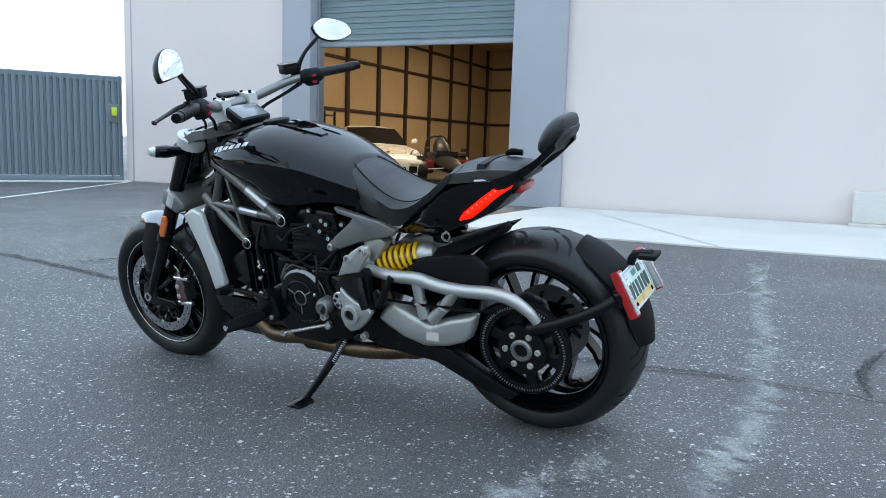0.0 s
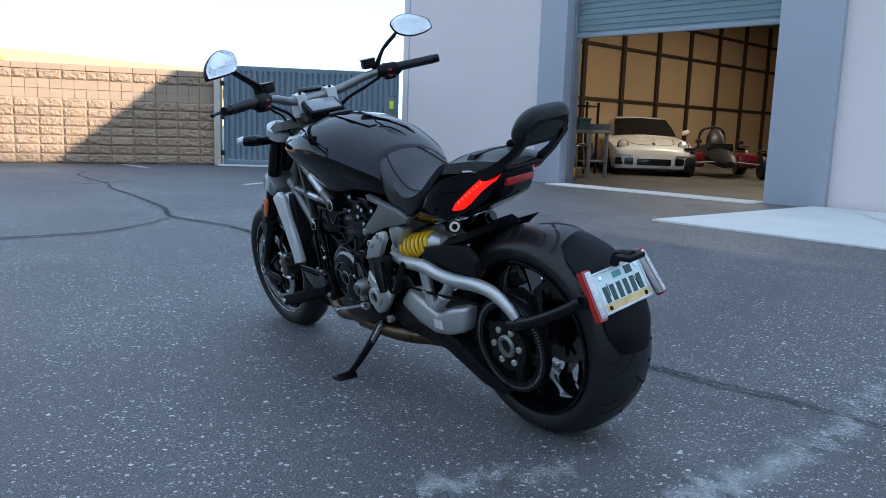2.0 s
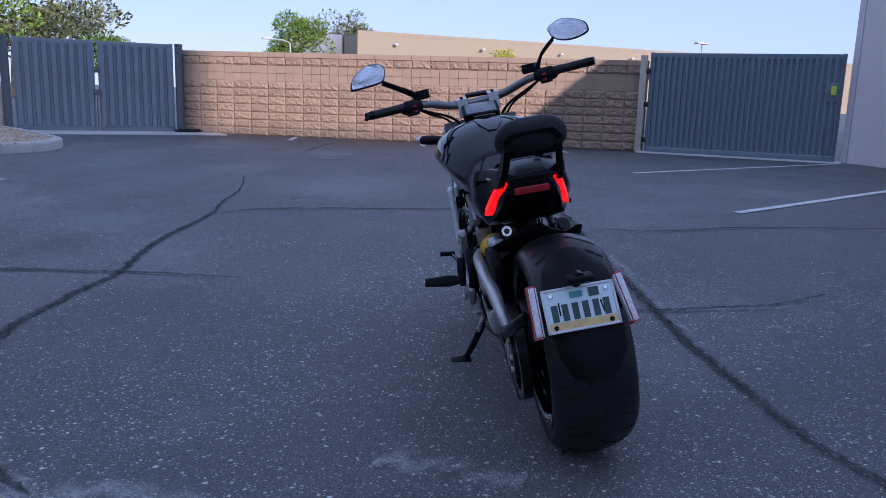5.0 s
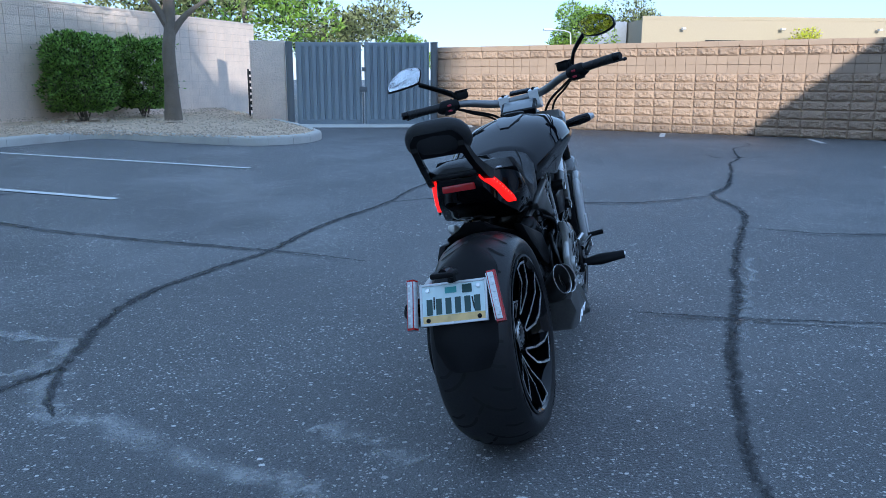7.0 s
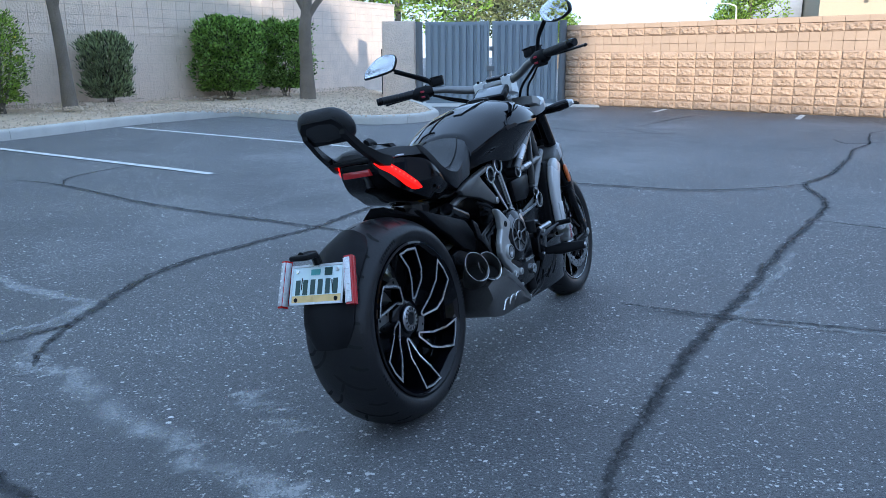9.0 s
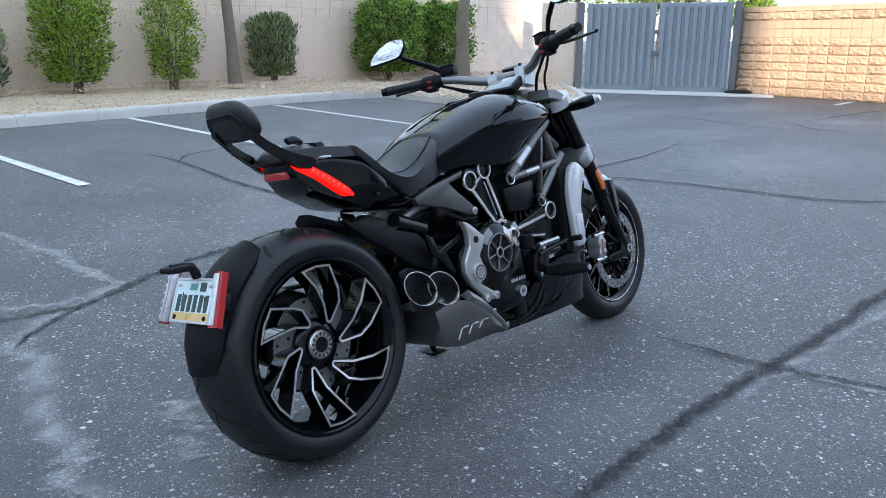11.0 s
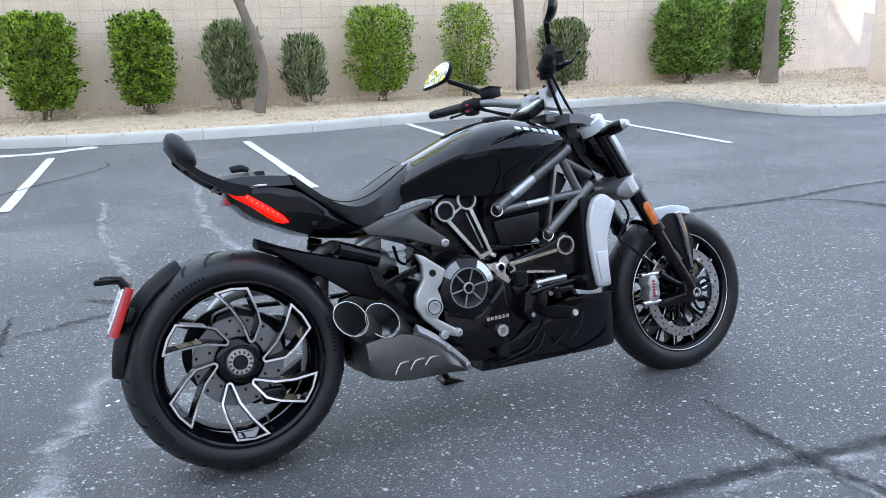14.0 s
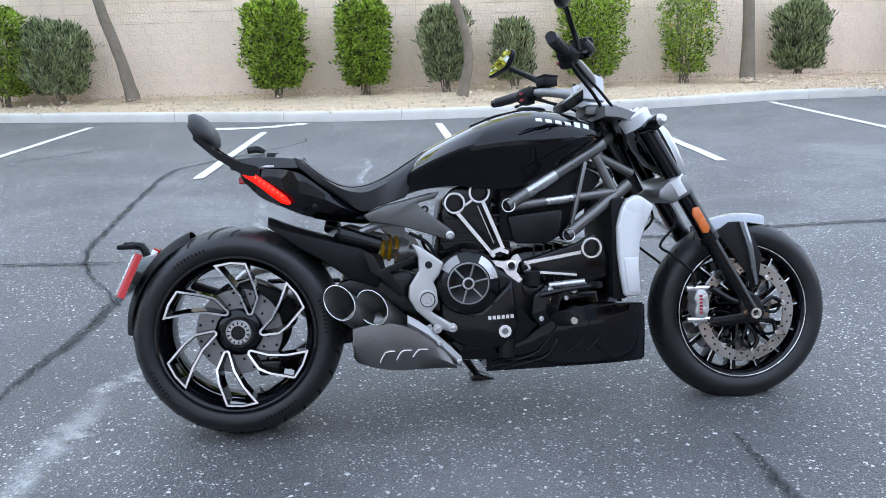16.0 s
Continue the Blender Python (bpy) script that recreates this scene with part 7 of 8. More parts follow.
    part("rim_line", ring((0.765, 0, 0.415), 0.0915, 0.0935, 0.1650, 0.1700, 48), CAST_GREY, a)
    part("outlet_lip", ring((0.668, 0, 0.392), 0.0165, 0.0225, 0.196, 0.203, 24), CAST_GREY, e)
    # black plug that gives the outlet its inner shade
    part("outlet_bore", disc((0.668, 0, 0.392), 0.0165, 0.197, 0.2012, 20), GROOVE, e)
    for pts, r_ in (([(0.700, 0.160, 0.560), (0.684, 0.178, 0.520), (0.690, 0.186, 0.470), (0.700, 0.184, 0.430)], 0.0042), ([(0.715, 0.150, 0.655), (0.780, 0.165, 0.640), (0.830, 0.160, 0.600), (0.860, 0.150, 0.610)], 0.0050), ([(0.930, 0.150, 0.640), (0.945, 0.165, 0.560), (0.930, 0.160, 0.480)], 0.0060), ([(0.560, 0.150, 0.540), (0.585, 0.172, 0.500), (0.600, 0.176, 0.470)], 0.0035)):
        part("cable", tube(pts, r_, 8, 6), SATIN, e)
    for x, y, z in ((0.700, 0.185, 0.432), (0.930, 0.161, 0.486), (0.716, 0.151, 0.654)):
        part("hose_clamp", tube([(x - 0.004, y, z), (x + 0.004, y, z)], 0.0075, 14), STEEL, e)
    # hoses and cables on the left
    for i, pts in enumerate(([(0.60, 0.14, 0.60), (0.68, 0.165, 0.53), (0.74, 0.16, 0.52), (0.80, 0.15, 0.56)], [(0.62, 0.15, 0.56), (0.66, 0.17, 0.48), (0.63, 0.17, 0.42)], [(0.72, 0.15, 0.56), (0.78, 0.165, 0.53), (0.88, 0.15, 0.55)], [(0.57, 0.13, 0.58), (0.60, 0.16, 0.52), (0.68, 0.17, 0.505)], [(0.52, -0.13, 0.60), (0.57, -0.16, 0.57), (0.60, -0.155, 0.52)])):
        part("hose", tube(pts, 0.0055, 7, 5), MATT, e)
    # exhaust
    m = part("muffler", loft([[(x + dx, y, z) for dx, y, z in ((0, -0.215, zt), (0, -0.225, (zt + zb) / 2), (0, -0.195, zb), (0, -0.05, zb), (0, -0.04, zt))] for x, zt, zb in ((0.340, 0.330, 0.262), (0.350, 0.335, 0.230), (0.440, 0.345, 0.203), (0.520, 0.320, 0.200), (0.610, 0.250, 0.200), (0.640, 0.215, 0.196))], k=2), EXHAUST, bike, "stubby brushed steel muffler with twin slash-cut outlets", smooth=50)
    for (x, z) in ((0.305, 0.410), (0.398, 0.392)):
        a0 = Vector((x + 0.085, -0.135, z - 0.075))
        a1 = Vector((x, -0.205, z))
        mm = look_axis(a0, a1)
        ln = (a1 - a0).length
        bm = lathe([(0.028, 0.0), (0.040, 0.02), (0.0435, ln), (0.0415, ln), (0.037, ln - 0.03), (0.035, 0.02), (0.0, 0.02)], (0, 0, 0), 32, axis="Z")
        bm.transform(mm)
        nrm = Vector((-0.35, -0.93, 0.10)).normalized()
        for v in bm.verts:
            t = (v.co - a0).dot((a1 - a0).normalized())
            if t > ln - 0.012:
                ax_ = (a1 - a0).normalized()
                v.co -= ax_ * ((v.co - a1).dot(nrm) / ax_.dot(nrm))
        o = part("outlet", bm, EXHAUST, m, "slash-cut exhaust outlet")
        # black disc near the mouth, shade of the pipe's inside put into colour
        part("outlet_bore", merge(None, disc((0, 0, 0), 0.034, ln * 0.55, ln * 0.56, 24, 0.001, axis="Z"), mm), GROOVE, o)
        pts = []
        for k in range(28):
            t = 2 * math.pi * k / 28
            p = mm @ Vector((0.0428 * math.cos(t), 0.0428 * math.sin(t), ln))
            ax_ = (a1 - a0).normalized()
            p -= ax_ * ((p - a1).dot(nrm) / ax_.dot(nrm))
            pts.append(p)
        part("outlet_rim", tube(pts + [pts[0]], 0.0013, 6), MACHINED, o)
    for k in range(3):
        x = 0.425 + 0.048 * k
        part("vent_slash", tube([(x - 0.010, -0.222, 0.232 + 0.006 * k), (x + 0.006, -0.2265, 0.262 + 0.001 * k), (x + 0.034, -0.2255, 0.264)], 0.0030, 6, 2), MACHINED, m)
    part("heat_shield", loft([[(x, y, z) for y, z in ((-0.205, zc + 0.020), (-0.225, zc), (-0.205, zc - 0.016), (-0.17, zc))] for x, zc in ((0.50, 0.345), (0.56, 0.305), (0.62, 0.248), (0.655, 0.212))], k=2), SILVER, m)
    for x, z in ((0.590, 0.279), (0.645, 0.222)):
        bolt((x, z), 0.008, -0.222, -0.006, m, STEEL)
    part("link_pipe", tube([(0.48, -0.06, 0.30), (0.44, -0.15, 0.335), (0.40, -0.14, 0.33)], 0.035, 12, 2), EXHAUST, m)
    hd = part("exhaust_header", tube([(1.08, 0.03, 0.41), (1.12, 0.06, 0.32), (1.00, 0.10, 0.225), (0.84, 0.120, 0.242), (0.70, 0.125, 0.230), (0.55, 0.118, 0.230), (0.42, 0.06, 0.232), (0.36, -0.05, 0.25)], 0.028, 12, 5), HEADER, bike, "heat-tinted brown exhaust header pipe")
    part("second_pipe", tube([(0.60, 0.0, 0.48), (0.53, 0.02, 0.36), (0.52, 0.05, 0.26), (0.42, 0.08, 0.228), (0.36, 0.03, 0.245), (0.36, -0.06, 0.26)], 0.024, 12, 5), HEADER, hd)
    # belly pan
    bp_ = part("belly_pan", loft([[(x, y, z) for y, z in ((-w, zt), (-w * 1.0, (zt + zb) / 2), (-w * 0.93, zb), (w * 0.30, zb + 0.004), (w * 0.74, (zt + zb) / 2 + 0.02), (w * 0.9, zt), (w * 0.8, zt), (0, zb + 0.02), (-w * 0.8, zt))] for x, w, zt, zb in ((0.74, 0.125, 0.205, 0.164), (0.86, 0.145, 0.262, 0.168), (0.95, 0.155, 0.330, 0.171), (1.05, 0.160, 0.360, 0.173), (1.15, 0.155, 0.360, 0.174), (1.230, 0.140, 0.352, 0.176), (1.244, 0.12, 0.340, 0.19))], k=2), GLOSS, bike, "gloss black belly pan", smooth=45)
    for pts in ([(1.064, 0.35), (1.142, 0.357), (1.223, 0.356)], [(0.753, 0.186), (0.875, 0.214), (0.914, 0.243), (0.956, 0.301)], [(0.787, 0.18), (0.901, 0.2), (0.936, 0.224), (0.955, 0.258)], [(0.989, 0.218), (1.034, 0.254), (1.062, 0.322)], [(1.05, 0.222), (1.086, 0.255), (1.109, 0.311)]):
        part("pan_edge", tube([(x, -0.158, z) for x, z in pts], 0.0028, 6, 3), SATIN, bp_)
    part("drain_bolt", disc((1.13, -0.10, 0), 0.009, 0.172, 0.192, 12, axis="Z"), MATT, bp_)
    # radiator and shrouds
    r = part("radiator", box(1.135, 1.185, -0.150, 0.150, 0.37, 0.68, 0.01), MATT, bike, "black radiator behind silver side shrouds")
    for s in (-1, 1):
        prof = [(1.172, 0.672), (1.205, 0.690), (1.225, 0.683), (1.262, 0.655), (1.240, 0.605), (1.216, 0.545), (1.212, 0.470), (1.216, 0.385), (1.205, 0.380), (1.165, 0.380), (1.155, 0.440), (1.147, 0.510), (1.145, 0.590), (1.158, 0.640)]
        if s > 0:
            prof = [(1.265, 0.665), (1.214, 0.691), (1.176, 0.675), (1.161, 0.6), (1.132, 0.509), (1.115, 0.416), (1.168, 0.391), (1.185, 0.462), (1.212, 0.55), (1.248, 0.633)]
        part("shroud", prism(prof, s * 0.150, s * 0.180, 0.010, seg=3), SHROUD, r, "silver radiator side shroud")
        if s < 0:
            part("shroud_step", prism([(1.160, 0.500), (1.205, 0.500), (1.208, 0.392), (1.172, 0.392)], s * 0.176, s * 0.186, 0.005), SHROUD, r)


def band(line, w, y0, y1, parent):
    """A flat machined strip along a bent line in x, z."""
    left, right = [], []
    for i, (x, z) in enumerate(line):
        a, c = line[max(i - 1, 0)], line[min(i + 1, len(line) - 1)]
        d = Vector((c[0] - a[0], c[1] - a[1])).normalized() * w * 0.5
        left.append((x - d.y, z + d.x))
        right.append((x + d.y, z - d.x))
    return part("trim", prism(left + right[::-1], y0, y1, 0.0008, seg=1), MACHINED, parent)


def joined_boxes(rows, y0, y1):
    bm = bmesh.new()
    for x, z, w, h in rows:
        box(x - w / 2, x + w / 2, y0, y1, z - h / 2, z + h / 2, 0, bm)
    return bm


def build_frame():
    fr = part("frame", tube([(1.10, -0.10, 0.84), (1.16, -0.06, 0.87), (1.16, 0.06, 0.87), (1.10, 0.10, 0.84)], 0.018, 10, 3), TUBE_GREY, bike, "dark grey steel trellis frame")
    for s in (-1, 1):
        def P(x, y, z):
            return (x, s * y, z)
        for a, b, ra in ((P(0.815, 0.160, 0.672), P(1.125, 0.118, 0.848), 0.0195), (P(1.000, 0.142, 0.575), P(1.205, 0.112, 0.722), 0.0185), (P(0.835, 0.150, 0.668), P(1.165, 0.120, 0.700), 0.014), (P(1.097, 0.125, 0.812), P(1.155, 0.118, 0.700), 0.015), (P(1.10, 0.112, 0.815), P(1.225, 0.085, 0.755), 0.014)):
            part("frame_tube", tube([a, b], ra, 16), TUBE_GREY, fr)
        part("gusset", between(P(1.063, 0.130, 0.795), P(1.012, 0.140, 0.600), 0.012, 0.026, 0.004, up=(0, 1, 0)), TUBE_GREY, fr)
        for q, r in (((0.815, 0.160, 0.672), 0.0195), ((1.000, 0.142, 0.575), 0.0185)):
            x, y, z = q
            part("tube_end", lathe([(r * 0.78, s * (y + 0.014)), (r * 1.05, s * (y + 0.014)), (r * 1.05, s * (y - 0.03)), (r * 0.78, s * (y - 0.03))], (x, 0, z), 24, None, True), SATIN, fr)
            # black disc that darkens the open tube end
            part("bore", disc((x, 0, z), r * 0.8, s * (y - 0.02), s * (y + 0.008), 20), GROOVE, fr)
            part("end_rim", ring((x, 0, z), r * 0.92, r * 1.07, s * (y + 0.013), s * (y + 0.0165), 28), MACHINED, fr)
        for t0, t1, a, b, ra in ((0.20, 0.49, P(0.815, 0.160, 0.672), P(1.125, 0.118, 0.848), 0.0202), (0.30, 0.56, P(0.835, 0.150, 0.668), P(1.165, 0.120, 0.700), 0.0147)):
            A, B = Vector(a), Vector(b)
            part("bright_sleeve", tube([A.lerp(B, t0), A.lerp(B, t1)], ra, 16), STEEL, fr, "brushed label sleeve on the frame tube")


def build_controls():
    # pegs plates on either side
    pr = part("peg_plate_right", prism([(0.521, 0.571), (0.545, 0.563), (0.613, 0.512), (0.598, 0.476), (0.581, 0.457), (0.59, 0.432), (0.592, 0.393), (0.571, 0.369), (0.633, 0.329), (0.643, 0.315), (0.627, 0.306), (0.583, 0.322), (0.527, 0.375), (0.506, 0.412), (0.509, 0.447), (0.539, 0.491), (0.538, 0.534)], -0.205, -0.180, 0.006, seg=3), SILVER, bike, "silver cast passenger peg bracket")
    q = [(0.561, 0.407)][0]
    part("pivot_ring", ring((q[0], 0, q[1]), 0.012, 0.028, -0.215, -0.203, 28), SILVER, pr)
    part("pivot_groove", ring((q[0], 0, q[1]), 0.0195, 0.0225, -0.2162, -0.214, 28), GROOVE, pr)
    part("pivot_nut", lathe([(0, -0.205), (0.020, -0.205), (0.020, -0.212), (0.012, -0.214), (0.010, -0.209), (0, -0.209)], (q[0], 0, q[1]), 20), STEEL, pr)
    q = [(0.568, 0.508)][0]
    bolt(q, 0.011, -0.204, -0.004, pr, GROOVE)
    for px in ([(0.632, 0.32)][0], [(0.587, 0.319)][0]):
        part("eye", ring((px[0], 0, px[1]), 0.005, 0.013, -0.212, -0.190, 16), SILVER, pr)
        bolt(px, 0.007, -0.210, -0.004, pr, STEEL)
    part("hanger", prism([(0.377, 0.559), (0.41, 0.541), (0.428, 0.498), (0.534, 0.536), (0.533, 0.515), (0.457, 0.489), (0.496, 0.42), (0.479, 0.417), (0.427, 0.473), (0.399, 0.491)], -0.178, -0.165, 0.003), BLACK_METAL, pr)
    pl = part("peg_plate_left", prism([(0.589, 0.513), (0.556, 0.573), (0.524, 0.598), (0.492, 0.617), (0.464, 0.619), (0.459, 0.594), (0.484, 0.563), (0.504, 0.532), (0.535, 0.526)], 0.176, 0.200, 0.006, seg=3), SILVER, bike, "silver cast passenger peg bracket")
    part("lower_plate", prism([(0.585, 0.477), (0.563, 0.452), (0.527, 0.429), (0.493, 0.422), (0.474, 0.402), (0.496, 0.369), (0.53, 0.339), (0.563, 0.327), (0.587, 0.345), (0.596, 0.375), (0.587, 0.411), (0.595, 0.444)], 0.176, 0.200, 0.007, seg=3), SILVER, pl)
    part("web", prism([(0.593, 0.509), (0.505, 0.54), (0.484, 0.538), (0.476, 0.411), (0.506, 0.379), (0.545, 0.412), (0.592, 0.454)], 0.160, 0.190, 0.006), SATIN, pl)
    q = [(0.551, 0.39)][0]
    part("pivot_ring", ring((q[0], 0, q[1]), 0.018, 0.032, 0.196, 0.214, 28), SILVER, pl)
    part("pivot_nut", lathe([(0, 0.196), (0.019, 0.196), (0.019, 0.206), (0.012, 0.208), (0.010, 0.203), (0, 0.203)], (q[0], 0, q[1]), 20), DARK_METAL, pl)
    a, b = [(0.508, 0.517), (0.483, 0.421)]
    part("folded_peg", tube([(a[0], 0.205, a[1]), (a[0] * 0.5 + b[0] * 0.5, 0.212, a[1] * 0.5 + b[1] * 0.5), (b[0], 0.215, b[1])], [0.016, 0.017, 0.012], 8, 2, flat=0.8), SATIN, pl)
    a, b, c = [(0.403, 0.521), (0.453, 0.423), (0.472, 0.467)]
    part("peg_clevis", tube([(a[0], 0.175, a[1]), (b[0], 0.185, b[1])], [0.010, 0.014], 8), SATIN, pl)
    part("clevis_arm", tube([(c[0], 0.175, c[1]), (b[0], 0.180, b[1])], [0.010, 0.012], 8), SATIN, pl)
    for x, z in [(0.54, 0.573), (0.482, 0.603)]:
        part("boss", ring((x, 0, z), 0.0085, 0.014, 0.198, 0.206, 20), SILVER, pl)
        bolt((x, z), 0.009, 0.196, 0.006, pl, STEEL)
    for x, z in [(0.684, 0.355), (0.529, 0.309), (0.672, 0.325)]:
        part("eye", ring((x, 0, z), 0.005, 0.012, 0.165, 0.185, 16), SILVER, pl)
    part("swing_mount", prism([(0.52, 0.619), (0.467, 0.632), (0.431, 0.617), (0.476, 0.558), (0.5, 0.543), (0.517, 0.573)], 0.09, 0.14, 0.01), SILVER, pl)
    # rider pegs and pedals, forward
    for s in (-1, 1):
        ctl = part("forward_control", prism([(0.88, 0.40), (0.92, 0.43), (0.97, 0.40), (0.95, 0.33), (0.90, 0.30), (0.87, 0.34)], s * 0.150, s * 0.190, 0.008), BLACK_METAL, bike, "black forward foot control")
        part("peg", tube([(0.940, s * 0.185, 0.335), (0.950, s * 0.25, 0.338), (0.958, s * 0.345, 0.345)], [0.016, 0.027, 0.019], 12, 3, flat=0.55), MATT, ctl, "black rubber foot peg")
        part("peg_tip", tube([(0.958, s * 0.343, 0.345), (0.959, s * 0.350, 0.3455)], 0.010, 10), MACHINED, ctl)
        part("lever", tube([(0.90, s * 0.19, 0.40), (0.98, s * 0.20, 0.415), (1.06, s * 0.215, 0.425)], [0.010, 0.008, 0.007], 8, 3), BLACK_METAL, ctl)
        part("toe_piece", tube([(1.055, s * 0.20, 0.425), (1.06, s * 0.262, 0.432)], 0.010, 10), MATT, ctl)
        part("bracket", prism([(0.85, 0.43), (1.00, 0.40), (1.08, 0.40), (1.08, 0.385), (0.98, 0.375), (0.86, 0.40)], s * 0.140, s * 0.160, 0.005), BLACK_METAL, ctl)
        for x, z in ((0.93, 0.415), (0.985, 0.385), (0.90, 0.33), (1.01, 0.405)):
            bolt((x, z), 0.008, s * 0.190 if x < 0.96 else s * 0.160, s * 0.008, ctl, STEEL)
    part("brake_cylinder", tube([(0.93, -0.17, 0.425), (1.04, -0.175, 0.432)], 0.011, 10), STEEL, bike, "rear brake master cylinder")
    part("fluid_pot", disc((0.885, -0.155, 0), 0.024, 0.425, 0.470, 16, axis="Z"), MATT, bike)
    sr = part("shift_rod", tube([(0.848, 0.20, 0.285), (0.648, 0.20, 0.342)], 0.0055, 8), MACHINED, bike, "polished gear shift rod")
    for x, z in ((0.848, 0.285), (0.648, 0.342)):
        part("rod_end", lathe([(0.004, 0.193), (0.011, 0.193), (0.011, 0.207), (0.004, 0.207)], (x, 0, z), 14, None, True), MACHINED, sr)
    # side stand
    ss = part("side_stand", tube([(0.640, 0.125, 0.285), (0.670, 0.160, 0.215), (0.725, 0.205, 0.125), (0.765, 0.240, 0.066)], [0.016, 0.015, 0.013, 0.011], 10, 4), SATIN, bike, "black side stand, extended")
    part("foot", prism([(0.735, 0.066), (0.76, 0.080), (0.80, 0.066), (0.835, 0.050), (0.835, 0.042), (0.74, 0.048)], 0.222, 0.298, 0.004), SATIN, ss)
    n, turns = 60, 12
    A, B = Vector((0.628, 0.148, 0.270)), Vector((0.668, 0.180, 0.195))
    mm = look_axis(A, B)
    part("stand_spring", tube([mm @ Vector((0.007 * math.cos(2 * math.pi * turns * i / n), 0.007 * math.sin(2 * math.pi * turns * i / n), (B - A).length * i / n)) for i in range(n + 1)], 0.0018, 5), STEEL, ss)
    part("mount", prism([(0.60, 0.34), (0.67, 0.33), (0.67, 0.27), (0.62, 0.265)], 0.10, 0.15, 0.008), BLACK_METAL, ss)
    # handlebar, its right end a little higher
    TILT = Matrix.Translation((0, 0, 1.03)) @ Matrix.Rotation(radians(-4.0), 4, "X") @ Matrix.Translation((0, 0, -1.03))
    hb = part("handlebar", tube([(0.985, 0.265, 1.074), (1.03, 0.20, 1.064), (1.085, 0.125, 1.040), (1.105, 0.07, 1.030), (1.108, 0.0, 1.028), (1.105, -0.07, 1.030), (1.085, -0.125, 1.040), (1.03, -0.20, 1.064), (0.985, -0.265, 1.074)], [0.0135, 0.0150, 0.0165, 0.0165, 0.0165, 0.0165, 0.0165, 0.0150, 0.0135], 14, 5), CAST_GREY, bike, "wide tapered grey handlebar")
    for s in (-1, 1):
        part("bar_clamp", loft([[(x, s * y, z) for x, y, z in ((1.08, yy, 0.985), (1.145, yy, 0.975), (1.142, yy, 1.045), (1.115, yy, 1.058), (1.082, yy, 1.050))] for yy in (0.045, 0.050, 0.080, 0.085)]), SHROUD, hb)
        for x in (1.092, 1.132):
            part("clamp_bolt", disc((x, s * 0.065, 0), 0.006, 1.048, 1.062, 10, axis="Z"), BLACK_METAL, hb)
        part("bar_end", tube([(1.00, s * 0.245, 1.0725), (0.95, s * 0.33, 1.075), (0.900, s * 0.430, 1.076)], 0.0115, 12, 3), BLACK_METAL, hb)
        part("grip", tube([(0.964, s * 0.305, 1.075), (0.942, s * 0.350, 1.075), (0.908, s * 0.415, 1.076), (0.901, s * 0.428, 1.076)], [0.0175, 0.0165, 0.0165, 0.018], 16, 3), RUBBER, hb, "black rubber grip")
        for k in range(9):
            f = k / 8
            part("grip_rib", ring((0, 0, 0), 0.0160, 0.0178, -0.0012, 0.0012, 16, axis="Z"), RUBBER, hb).data.transform(look_axis((0.955 - 0.045 * f, s * (0.325 + 0.085 * f), 1.075), (0.900, s * 0.430, 1.076)))
        part("bar_weight", tube([(0.901, s * 0.429, 1.076), (0.890, s * 0.451, 1.076)], [0.0165, 0.0150], 14), SATIN, hb)
        sg = part("switchgear", tube([(1.005, s * 0.238, 1.072), (0.990, s * 0.260, 1.070), (0.968, s * 0.298, 1.070), (0.962, s * 0.310, 1.074)], [0.020, 0.028, 0.027, 0.020], 12, 2), MATT, hb, "black switch cluster with red buttons")
        part("switch_housing", box(-0.020, 0.020, -0.022, 0.022, -0.026, 0.020, 0.006, None, Matrix.Translation((0.978, s * 0.272, 1.062)) @ Matrix.Rotation(s * radians(27), 4, "Z")), MATT, sg)
        part("housing_seam", tube([(0.988, s * 0.262, 1.044), (0.972, s * 0.262, 1.074), (0.985, s * 0.255, 1.098)], 0.003, 6, 2), SATIN, sg)
        for k in range(4):
            part("button", box(-0.005, 0.005, -0.008, 0.008, -0.004, 0.004, 0.002, None, Matrix.Translation((0.957 + 0.009 * (k % 2), s * (0.262 + 0.018 * (k % 2)), 1.050 + 0.011 * k)) @ Matrix.Rotation(s * radians(27), 4, "Z")), RED_PLASTIC if k != 1 else SATIN, sg)
        part("fluid_reservoir", box(-0.030, 0.030, -0.026, 0.026, -0.016, 0.018, 0.007, None, Matrix.Translation((1.040, s * 0.225, 1.104)) @ Matrix.Rotation(s * radians(25), 4, "Z")), MATT, hb)
        part("reservoir_lid", box(-0.032, 0.032, -0.028, 0.028, 0.015, 0.021, 0.002, None, Matrix.Translation((1.040, s * 0.225, 1.104)) @ Matrix.Rotation(s * radians(25), 4, "Z")), SATIN, hb)
        part("lever_perch", tube([(1.005, s * 0.245, 1.078), (1.035, s * 0.250, 1.080), (1.048, s * 0.272, 1.078)], [0.014, 0.015, 0.011], 8, 2), BLACK_METAL, hb)
        part("hand_lever", tube([(1.042, s * 0.265, 1.078), (1.045, s * 0.305, 1.075), (1.020, s * 0.370, 1.070), (0.985, s * 0.445, 1.066), (0.978, s * 0.458, 1.065), (0.974, s * 0.466, 1.064)], [0.009, 0.0085, 0.0070, 0.0060, 0.0090, 0.0050], 8, 4, flat=0.7), SATIN, hb, "black hand lever")
        part("cable", tube([(1.00, s * 0.24, 1.050), (1.04, s * 0.19, 1.025), (1.09, s * 0.13, 0.995), (1.13, s * 0.09, 0.955), (1.15, s * 0.07, 0.90)], 0.0055, 7, 5), MATT, hb)
